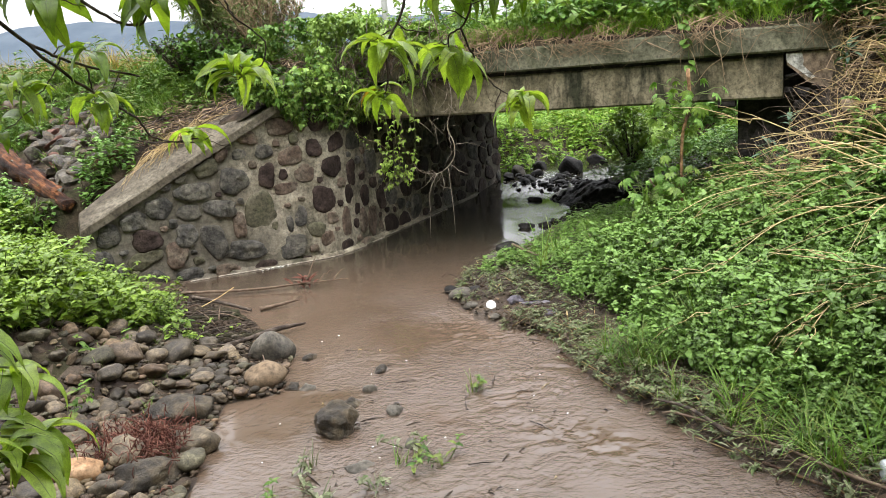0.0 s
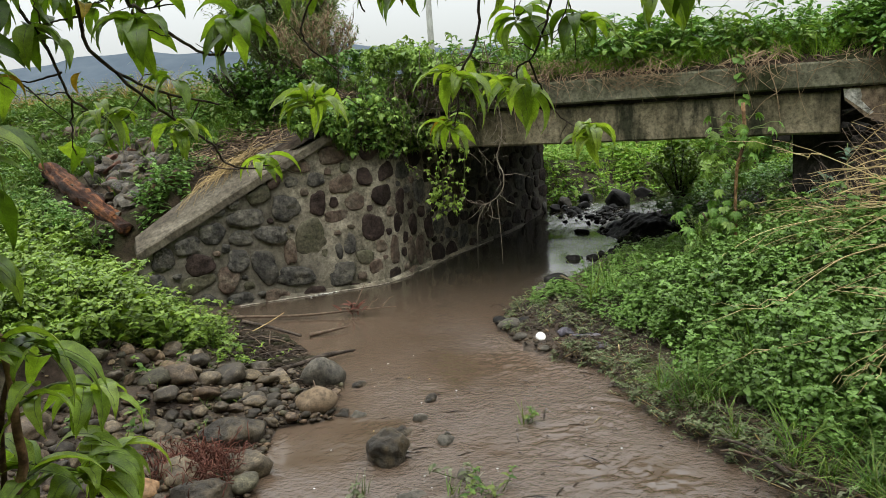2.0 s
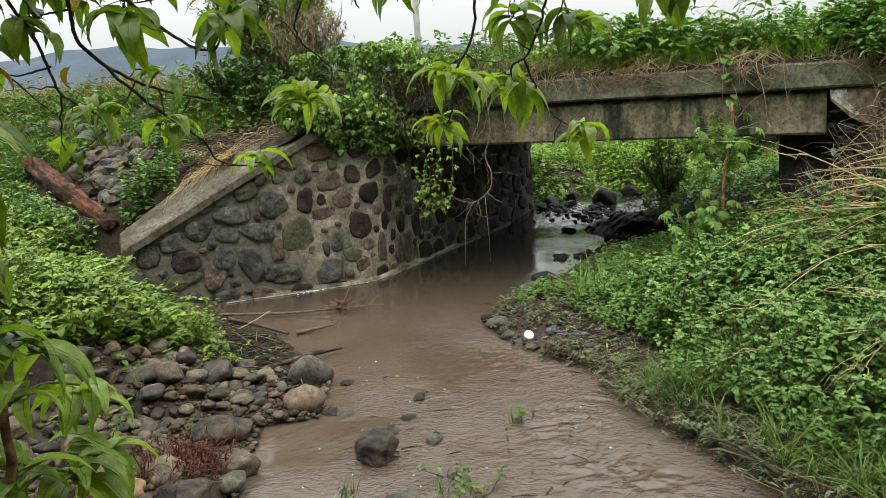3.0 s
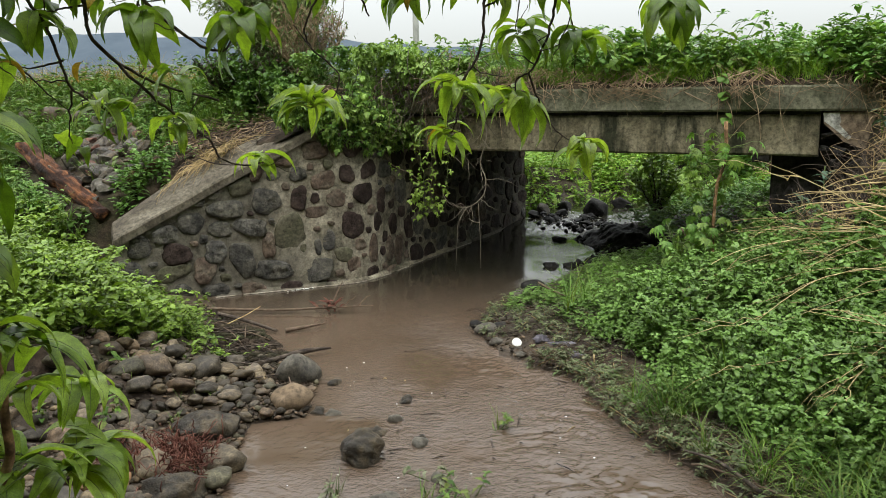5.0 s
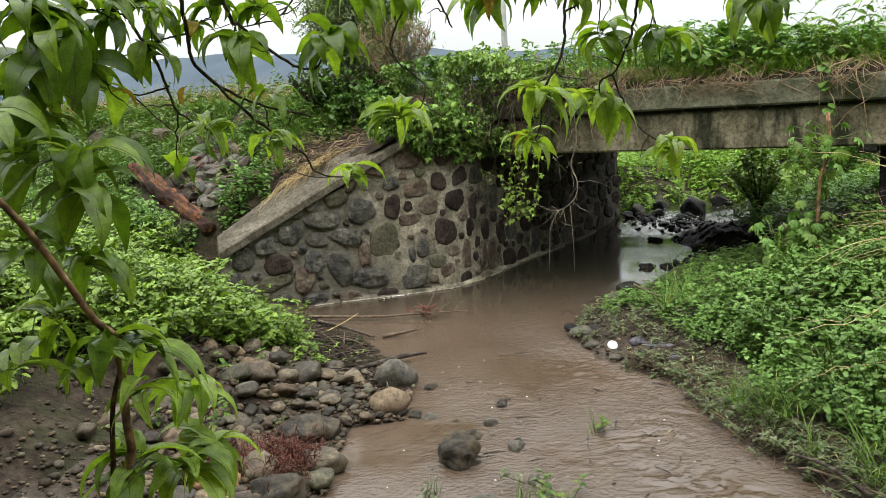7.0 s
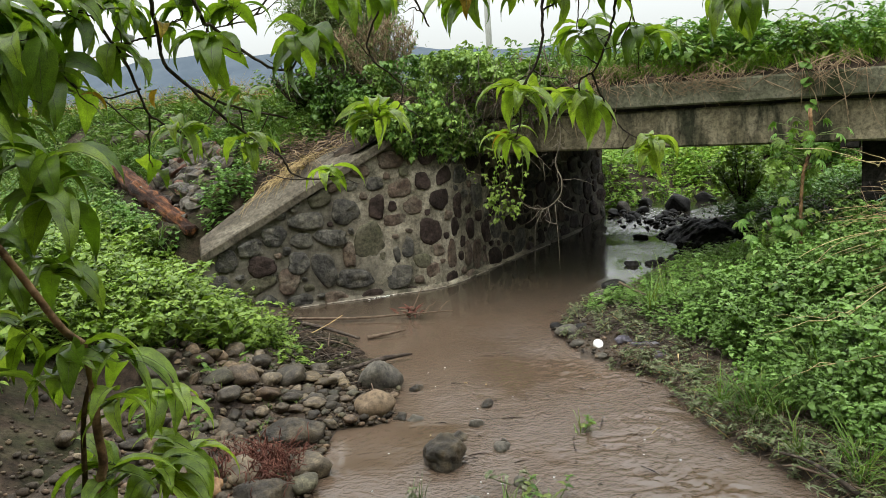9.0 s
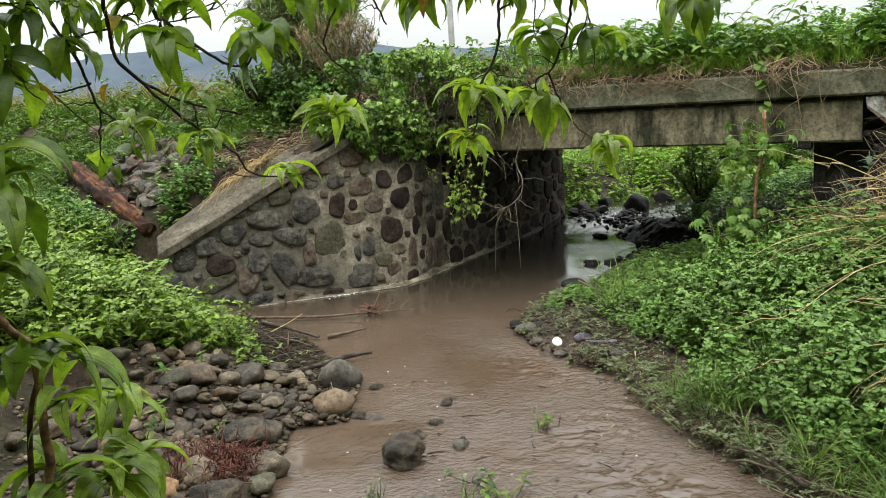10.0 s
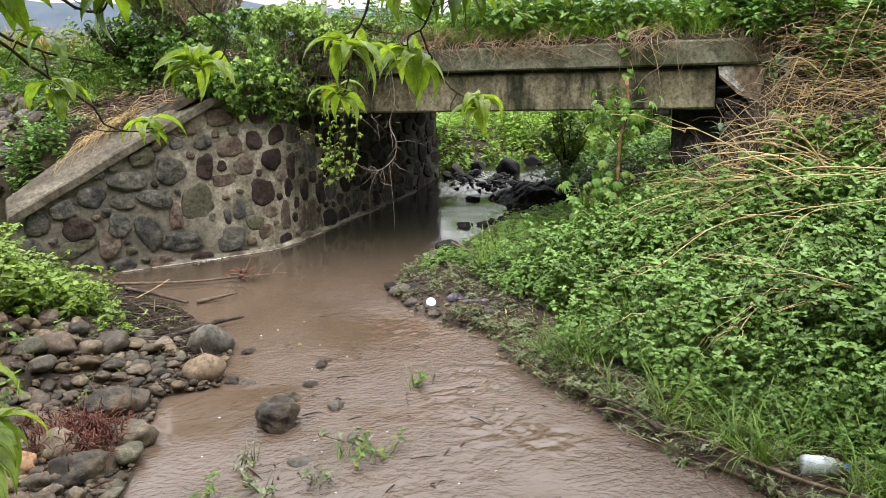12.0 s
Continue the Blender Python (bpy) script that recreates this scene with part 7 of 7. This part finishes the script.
for a, b2 in (((-1.06, 1.52, 1.2), (-1.0, 1.76, 1.16)), ((-1.07, 1.52, 1.04), (-0.99, 1.76, 0.98)), ((-1.07, 1.53, 1.0), (-1.01, 1.69, 0.97)), ((-1.08, 1.55, 1.34), (-1.04, 1.62, 1.31)), ((-1.14, 1.41, 1.6), (-1.12, 1.6, 1.68)), ((-1.17, 1.37, 1.68), (-1.15, 1.62, 1.76)), ((-1.11, 1.45, 1.5), (-1.12, 1.56, 1.52))):
    limb_part("branch", [a, tuple((np.array(a) + np.array(b2)) / 2 + [0, 0, 0.03]), b2], [0.005, 0.003], young, M["stem"], 10, 5)
LOWER = [
    (-1.08, 1.55, 1.34, 4, 0.13, 0), (-1.04, 1.62, 1.30, 5, 0.14, 1), (-1.0, 1.76, 1.15, 7, 0.13, 1), (-1.05, 1.58, 1.2, 4, 0.12, 0), (-1.07, 1.57, 1.05, 5, 0.15, 0), (-0.99, 1.76, 0.98, 7, 0.14, 1),
    (-1.08, 1.55, 1.02, 5, 0.15, 1), (-1.01, 1.69, 0.96, 6, 0.16, 0), (-1.15, 1.64, 1.76, 6, 0.2, 0),
]
UPPER = [
    (-1.12, 1.6, 1.68, 6, 0.19, 0), (-1.2, 1.5, 1.78, 5, 0.17, 0), (-1.25, 1.45, 1.85, 5, 0.17, 0), (-1.19, 1.47, 1.57, 5, 0.16, 0), (-1.12, 1.56, 1.52, 5, 0.16, 0), (-1.18, 1.5, 1.41, 5, 0.15, 1),
    (-1.24, 1.43, 1.33, 4, 0.16, 1), (-1.12, 1.51, 1.28, 4, 0.12, 0), (-1.11, 1.5, 0.9, 5, 0.14, 1),
]
for x, y, z, cnt, L, kind in LOWER + UPPER:
    whorl(young, (x, y, z), cnt, L * (1.4 if z < 1.4 else 1.15), LEAF_YOUNG if kind or z < 1.25 else LEAF_TREE, up=0.15)
whorl(young, (-1.05, 1.56, 1.19), 1, 0.04, LEAF_YELLOW, yaw0=0.3)

# ---- dry stalks across the east bank ----

def stalk(pts, r0, material=None):
    return stick("dry_stalk", "bent dry yellow stalk lying across the herbs", pts, [r0, r0 * 0.7, r0 * 0.35], material or M["stalk"], "stalk", "dry stalks on the bank", 5, 14)


def branched_stalk(pts):
    ob = stalk(pts, 0.0052)
    P = smooth_line(pts, 24)
    for _ in range(6):
        p = P[rng.integers(8, 23)]
        d = P[-1] - P[0]
        d = d / np.linalg.norm(d)
        e = p + d * rng.uniform(0.2, 0.5) + np.array([rng.normal(0, 0.06), rng.normal(0, 0.1), rng.normal(-0.03, 0.06)])
        V, F = tube(bowed(p, e, rng.uniform(-0.02, 0.05), 7, 0.008), [0.0026, 0.001], 4)
        part_world("side_stalk", V, F, [M["stalk"]], ob)


branched_stalk([(3.1, 3.7, 1.05), (2.73, 3.98, 0.95), (2.36, 4.29, 0.85), (2.05, 4.49, 0.75), (1.75, 4.3, 0.68), (1.45, 4.06, 0.58)])
branched_stalk([(3.2, 3.8, 1.2), (2.76, 4.2, 1.06), (2.67, 4.7, 0.98), (2.45, 5.1, 0.9), (2.2, 5.5, 0.84)])
branched_stalk([(3.3, 4.6, 1.0), (2.9, 5.0, 0.98), (2.67, 5.27, 0.9), (2.27, 5.81, 0.8), (2.05, 6.07, 0.74)])
branched_stalk([(2.78, 4.73, 0.9), (2.5, 4.95, 1.05), (2.15, 5.22, 1.25), (2.08, 5.24, 1.22)])
branched_stalk([(2.6, 3.3, 0.62), (2.39, 3.42, 0.6), (2.08, 3.73, 0.65), (1.83, 4.29, 0.6)])
branched_stalk([(2.6, 3.5, 0.55), (2.35, 3.66, 0.55), (1.83, 3.83, 0.5), (1.3, 4.0, 0.36)])
branched_stalk([(2.2, 3.92, 0.45), (1.9, 3.7, 0.48), (1.58, 3.45, 0.3)])
branched_stalk([(2.7, 3.4, 0.5), (2.45, 3.5, 0.56), (2.16, 3.58, 0.5)])
for i in range(46):
    x, y = rng.uniform(2.2, 4.0), rng.uniform(4.2, 6.4)
    if x - float(right_edge(y)) < 1.0:
        continue
    zg = float(ground_z(x, y))
    a = rng.normal(2.9, 0.5)
    L = rng.uniform(0.4, 1.1)
    h = min(0.42, 0.25 + 0.1 * (x - 2))
    p = np.array([x, y, zg + h + 0.1])
    e = p + np.array([math.cos(a) * L, math.sin(a) * L, 0])
    e[2] = float(ground_z(e[0], e[1])) + rng.uniform(0.22, 0.42)
    if e[0] - float(right_edge(e[1])) < 0.5:
        continue
    stalk([p, (p + e) / 2 + np.array([rng.normal(0, 0.05), rng.normal(0, 0.05), rng.uniform(0.02, 0.14)]), e], rng.uniform(0.002, 0.0035))
parts = []
for i in range(4600):
    s, q = 4.0 + 2.4 * rng.random() ** 1.2, rng.uniform(-1.4, 0.15)
    p = np.array(bridge(s, q, 0))
    p[2] = max(float(ground_z(p[0], p[1])), 0.3) + rng.uniform(0.0, 0.16)
    if p[2] > 0.95 and s < 4.05:
        continue
    a = rng.normal(2.8, 1.0)
    L = rng.uniform(0.2, 0.75)
    e = p + np.array([math.cos(a) * L, math.sin(a) * L, 0])
    e[2] = max(p[2] + rng.normal(-0.03, 0.1), min(p[2] + 0.12, float(ground_z(e[0], e[1])) + 0.03))
    if to_sq(e[0], e[1])[0] < 4.0 and e[2] > 0.85:
        continue
    V, F = tube(bowed(p, e, rng.uniform(-0.1, 0.1), 7, 0.006), [rng.uniform(0.0025, 0.005), 0.0015], 4)
    parts.append((V, F, int(rng.choice([0, 1, 2], p=[0.42, 0.46, 0.12]))))
# dry stalks fanning out of the heap towards the stream
for i in range(12):
    s, q = rng.uniform(4.6, 5.3), rng.uniform(-1.35, -0.9)
    p = np.array(bridge(s, q, 0))
    p[2] = float(ground_z(p[0], p[1])) + 0.02
    e = np.array(bridge(rng.uniform(3.5, 4.1), q + rng.normal(0, 0.12), rng.uniform(0.92, 1.24)))
    m2 = (p + e) / 2
    m2[2] = max(p[2], e[2]) + rng.uniform(-0.02, 0.08)
    stalk([p, m2, e + (m2 - e) * 0.3 + [0, 0, 0.04], e], rng.uniform(0.0045, 0.007))
# the heap's toe, leaning against the end of the bridge
for i in range(650):
    s, q = rng.uniform(3.72, 4.5), rng.uniform(-1.15, -0.45)
    p = np.array(bridge(s, q, 0))
    p[2] = float(ground_z(p[0], p[1])) + rng.uniform(0.0, 0.1)
    e = np.array(bridge(s + rng.normal(-0.08, 0.2), rng.uniform(-0.4, -0.2), max(p[2] + 0.1, rng.uniform(0.45, 1.0) + 0.45 * sstep(3.75, 4.2, s))))
    V, F = tube(bowed(p, e, rng.uniform(-0.1, 0.16), 7, 0.008), [rng.uniform(0.0025, 0.006), 0.0015], 4)
    parts.append((V, F, int(rng.choice([0, 1, 2], p=[0.24, 0.1, 0.66]))))
V, F, mi = join(parts)
thing("brush_heap", "heap of brown and straw-coloured dead stalks on the east bank", "brush", kind="stuff", data=raw("brush_heap", V, F, [M["root"], M["straw"], M["bark"]], mi))

# red-brown rootlets at the foot of the cobble bank
parts = []
for i in range(900):
    c = np.array([-1.5 + rng.normal(0, 0.16), 3.6 + rng.normal(0, 0.12), 0.0])
    if c[0] > float(left_edge(c[1])) - 0.06:
        continue
    c[2] = max(float(ground_z(c[0], c[1])), 0.0) + rng.uniform(0, 0.08)
    e = c + rng.normal(0, 0.035, 3) + [0, 0, rng.uniform(0.0, 0.03)]
    V, F = tube(bowed(c, e, 0.01, 4, 0.006), [0.003, 0.002], 4)
    parts.append((V, F, 0))
V, F, mi = join(parts)
thing("root_clump", "clump of reddish-brown rootlets lying at the water's edge", "roots", kind="stuff", data=raw("root_clump", V, F, [M["redroot"]], mi))

# leafy scraps and dark bits carried by the stream
for i, (x, y) in enumerate([(-0.2, 3.45), (0.12, 4.1), (-0.35, 3.15), (-0.22, 3.3), (-0.72, 3.32), (-0.05, 3.3), (-0.6, 3.1), (-0.85, 3.0)]):
    ob = thing("floating_weed", "torn green weed caught in the shallow stream", "weed", "weeds caught in the stream", at=(x, y, 0.0))
    for j in range(3):
        V, F, mi = tuft(11, 0.13, 0.006, 0.6, 1.45) if j < 1 else plant(0.07, 3, 0.045, 0.42, 0.9, bend=1.4)
        V = turned(V, j * 2.1, 0, 0, (rng.normal(0, 0.03), rng.normal(0, 0.03), 0.004))
        part("sprig", raw("sprig", V, F, [M["grass"] if i % 2 else M["silty"], M["stem"]], mi), ob)["kind"] = "stuff"
parts = []
for i in range(190):
    x, y = rng.uniform(-0.8, 1.4), rng.uniform(2.5, 5.6)
    if bumps(x * 2.2 + 1, y * 2.6) < -0.1:
        continue
    if x > float(right_edge(y)) - 0.05 or x < float(left_edge(y)) + 0.25:
        continue
    z = water_z(x, y) + 0.002
    a, L = rng.normal(0.3, 1.2), rng.exponential(0.035) + 0.01
    V, F = tube([(x, y, z), (x + math.cos(a) * L / 2, y + math.sin(a) * L / 2, z + 0.006), (x + math.cos(a) * L, y + math.sin(a) * L, z)], [0.002, 0.004, 0.001], 4)
    parts.append((V, F, int(rng.random() < 0.06)))
V, F, mi = join(parts)
thing("drifting_bits", "dark bark and leaf bits drifting on the stream", "debris", kind="stuff", data=raw("drifting_bits", V, F, [M["bark"], M["straw"]], mi))
# thin line of pale foam along the foot of the wall, and foam in the riffle
parts = []
bub = tiny[0]
rows, cells = [], []
for l in np.arange(0.78, 4.6, 0.02):
    w = 0.011 + 0.012 * noise.noise(Vector((l * 3.1, 0, 4))) + 0.006 * noise.noise(Vector((l * 21, 0, 4)))
    rows += [wall_point(l, 0.004, 0.045), wall_point(l, 0.012, 0.05 + 0.5 * max(0.002, w)), wall_point(l, 0.003, 0.052 + max(0.003, w))]
    if noise.noise(Vector((l * 5.3, 2, 1))) > -0.3:
        k = len(rows) - 3
        cells += [(k + j, k + j + 1, k + j + 4) for j in (0, 1)] + [(k + j, k + j + 4, k + j + 3) for j in (0, 1)]
cells = [c for c in cells if max(c) < len(rows)]
parts.append((np.array(rows), np.array(cells), 1))
for i in range(36):
    l = np.clip(rng.normal(1.62, 0.07), 1.4, 1.85)
    p = wall_point(l, 0.006, 0.06 + abs(rng.normal(0, 0.025)))
    parts.append((bub[0] * rng.uniform(0.006, 0.02) * [1.3, 1.2, 0.6] + p, bub[1], 0))
for i in range(90):
    x, y = rng.uniform(-1.1, 0.9), rng.uniform(3.0, 5.4)
    if x > float(right_edge(y)) - 0.1 or x < float(left_edge(y)) + 0.1 or bumps(x * 3, y * 2) < 0.05:
        continue
    parts.append((bub[0] * rng.uniform(0.004, 0.012) * [1.6, 1.0, 0.3] + [x, y, water_z(x, y) + 0.002], bub[1], 0))
for i in range(160):
    x, y = rng.normal(1.45, 0.25), rng.normal(11.05, 0.2)
    z = water_z(x, y)
    parts.append((bub[0] * rng.uniform(0.01, 0.035) * [1.5, 1, 0.3] + [x, y, z + 0.01], bub[1], 0))
V, F, mi = join(parts)
thing("foam", "pale foam along the wall's foot and in flecks on the water", "foam", kind="stuff", data=raw("foam", V, F, [M["white"], M["scum"]], mi))

# unseen thicket, added behind the viewpoint to close the place and block low sky light
bush_v, bush_f = leaf(0.46, 0.28, 0.3, 0.8, 2, 0.1)
for bx, by, bh, br in ((-6.0, -1.6, 7.0, 2.4), (-3.8, -5.2, 9.5, 3.0), (0.2, -6.2, 10.0, 3.2), (3.8, -5.2, 9.5, 3.0), (6.8, -1.8, 7.0, 2.4), (8.4, 1.8, 4.6, 1.8), (-8.0, 1.6, 4.6, 1.8)):
    gz0 = float(ground_z(bx, by)) - 0.1
    ob = thing("riverside_bush", "tall dense green bush on the bank of the stream", "bush", "riverside thicket", at=(bx, by, max(gz0, -0.3)))
    for j in range(9):
        a = j * 2.4
        top = np.array([math.cos(a) * br * 0.6, math.sin(a) * br * 0.6, bh * rng.uniform(0.7, 0.95)])
        V, F = tube(smooth_line([(0, 0, 0), top * [0.3, 0.3, 0.4], top], 8), [0.05, 0.012], 6)
        part("limb", raw("limb", V, F, [M["bark"]]), ob)
    n3 = 4200
    d = rng.normal(0, 1, (n3, 3))
    d /= np.linalg.norm(d, axis=1)[:, None]
    P = d * (rng.random((n3, 1)) ** 0.4) * [br, br, bh * 0.5] * (1 + 0.25 * bumps(d[:, 0] * 3, d[:, 2] * 3))[:, None] + [0, 0, bh * 0.52]
    out = [turned(bush_v, rng.uniform(0, 6.28), rng.uniform(-0.6, 0.9), rng.normal(0, 0.5), p, rng.uniform(0.6, 1.2)) for p in P]
    part("foliage", raw("foliage", np.vstack(out), (bush_f[None] + (np.arange(n3) * len(bush_v))[:, None, None]).reshape(-1, 3), [M["tree"]]), ob)["kind"] = "stuff"
# unseen leaf canopy for the overhanging tree, added above the viewpoint to block sky light
n3 = 3200
d = rng.normal(0, 1, (n3, 3))
d /= np.linalg.norm(d, axis=1)[:, None]
P = np.array([0.7, -1.1, 5.4]) + d * (rng.random((n3, 1)) ** 0.5) * [3.4, 1.8, 1.9] * (1 + 0.25 * bumps(d[:, 0] * 3, d[:, 2] * 3))[:, None]
P = P[P[:, 2] > 3.0]
out = [turned(bush_v, rng.uniform(0, 6.28), rng.uniform(-0.2, 1.1), rng.normal(0, 0.5), p, rng.uniform(0.4, 0.7)) for p in P]
part_world("crown", np.vstack(out), (bush_f[None] + (np.arange(len(out)) * len(bush_v))[:, None, None]).reshape(-1, 3), [M["tree"]], tree)["kind"] = "stuff"
for j in range(8):
    a = j * 0.8
    limb_part("limb", [(-1.72, 1.03, 2.9), (-1.2 + 0.7 * math.cos(a), 0.2 + 0.5 * math.sin(a), 3.8), (0.5 + 2.4 * math.cos(a), -0.9 + 1.2 * math.sin(a), 5.2)], [0.045, 0.012], tree, M["bark"], 12, 6)

# weeds rooted on the steep earth beside the east end of the bridge
s2, q2 = rng.uniform(3.75, 6.6, 900), rng.uniform(-1.0, 0.2, 900)
P = np.array([bridge(a, b2, 0) for a, b2 in zip(s2, q2)])
k = (bumps(P[:, 0] * 2.1, P[:, 1] * 2.1) > 0.26) & (s2 > 4.35)
cover("slope_weeds", "green weeds growing through the brush beside the bridge end", "weeds", big[:4] + herbs[:3], P[k, 0], P[k, 1], [M["weed"], M["stem"]], (0.6, 1.1), 0.4)

# ---- stones of the masonry, each one its own piece: along the wall, height, width, tallness ----
STONES = {
    "grey": [(1.37, 0.86, 0.26, 0.27), (1.0, 0.81, 0.33, 0.18), (0.68, 0.7, 0.23, 0.21), (0.93, 0.63, 0.23, 0.14), (1.21, 0.63, 0.32, 0.16), (0.88, 0.42, 0.21, 0.21), (1.12, 0.33, 0.23, 0.34), (1.4, 0.2, 0.39, 0.18), (1.82, 0.17, 0.3, 0.26), (0.46, 0.61, 0.23, 0.18), (1.94, 0.46, 0.16, 0.22), (1.84, 0.39, 0.07, 0.16), (1.68, 1.1, 0.18, 0.13), (1.45, 1.1, 0.14, 0.1)],
    "dark": [(0.53, 0.43, 0.28, 0.21), (1.68, 0.87, 0.16, 0.23), (2.17, 1.08, 0.16, 0.19), (2.38, 0.88, 0.3, 0.22), (2.22, 0.57, 0.28, 0.26), (2.57, 0.55, 0.15, 0.21), (2.66, 0.77, 0.17, 0.25), (2.85, 0.5, 0.17, 0.22), (2.68, 0.39, 0.1, 0.12), (3.19, 0.42, 0.18, 0.25), (2.45, 0.07, 0.21, 0.12)],
    "brown": [(1.37, 0.44, 0.12, 0.25), (0.77, 0.26, 0.21, 0.25), (1.93, 1.03, 0.25, 0.17), (1.86, 0.73, 0.25, 0.12), (2.05, 0.85, 0.21, 0.18), (2.29, 0.37, 0.14, 0.12), (2.21, 0.17, 0.16, 0.17), (2.05, 0.11, 0.09, 0.08), (1.84, 0.57, 0.07, 0.05), (2.47, 0.3, 0.15, 0.28), (2.77, 0.25, 0.15, 0.27), (2.96, 0.21, 0.16, 0.34), (2.47, 0.7, 0.12, 0.1)],
    "olive": [(1.58, 0.53, 0.32, 0.38), (0.49, 0.26, 0.32, 0.16), (2.1, 0.29, 0.19, 0.14), (1.7, 0.39, 0.07, 0.08)],
}
laid = [(*row, kind) for kind, rows in STONES.items() for row in rows]
for k in range(16000):
    w = 0.27 - 0.215 * (k / 16000) ** 0.7
    h = w * rng.uniform(0.6, 1.15)
    l, z = rng.uniform(0.08, WEND - 0.06), rng.uniform(-0.03, 1.58)
    if z + h * 0.45 > wall_top(l) - 0.02 or z + h * 0.45 > wall_top(max(0, l - w / 2)) - 0.01:
        continue
    gap = 0.008 if l < 1.45 else 0.02 if l < 3.2 else 0.008
    if all((2 * (l - a) / (w + c + 2 * gap)) ** 2 + (2 * (z - b2) / (h + d + 2 * gap)) ** 2 > 1.05 for a, b2, c, d, _ in laid):
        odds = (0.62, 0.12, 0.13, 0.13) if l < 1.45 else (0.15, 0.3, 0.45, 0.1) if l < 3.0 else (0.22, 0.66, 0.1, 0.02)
        laid.append((l, z, w, h, ("grey", "dark", "brown", "olive")[rng.choice(4, p=odds)]))
for i, (l, z, w, h, kind) in enumerate(laid[:300]):
    k = 20
    power, turn = rng.uniform(2.2, 3.4), rng.normal(0, 0.12)
    ph = rng.uniform(0, 6.28, 4)
    ang = np.arange(k) * 2 * np.pi / k
    rad = (np.abs(np.cos(ang)) ** power + np.abs(np.sin(ang)) ** power) ** (-1 / power)
    rad = rad * (1 + 0.07 * np.sin(2 * ang + ph[0]) + 0.07 * np.sin(3 * ang + ph[1]) + 0.04 * np.sin(5 * ang + ph[2]) + 0.03 * np.sin(8 * ang + ph[3]))
    ox, oz = rad * np.cos(ang) * w / 2, rad * np.sin(ang) * h / 2
    ox, oz = ox * math.cos(turn) - oz * math.sin(turn), ox * math.sin(turn) + oz * math.cos(turn)
    proud = rng.uniform(0.02, 0.045) if l < 1.45 else rng.uniform(0.006, 0.026)
    craggy = 0.022 if l < 1.45 else 0.008
    tilt = rng.normal(0, 0.07, 2)
    V = []
    for ring, (sc, out) in enumerate(((1.0, -0.012), (0.965, 0.5), (0.86, 0.9), (0.62, 1.05), (0.32, 1.1))):
        for a, b2 in zip(ox * sc, oz * sc):
            o = out if ring == 0 else proud * out + tilt @ (a, b2) + craggy * noise.noise(Vector(((l + a) * 15, (z + b2) * 15, i))) + 0.4 * craggy * noise.noise(Vector(((l + a) * 40, (z + b2) * 40, i)))
            V.append(wall_point(min(max(l + a, 0.0), WEND), min(z + b2, wall_top(min(max(l + a, 0.0), WEND)) - 0.012), o))
    V.append(wall_point(l, z, proud * 1.1))
    F = []
    for ring in range(4):
        for j in range(k):
            a, b2 = ring * k + j, ring * k + (j + 1) % k
            F += [(a, b2, b2 + k), (a, b2 + k, a + k)]
    F += [(4 * k + j, 4 * k + (j + 1) % k, 5 * k) for j in range(k)]
    V = np.array(V)
    o = V.mean(0)
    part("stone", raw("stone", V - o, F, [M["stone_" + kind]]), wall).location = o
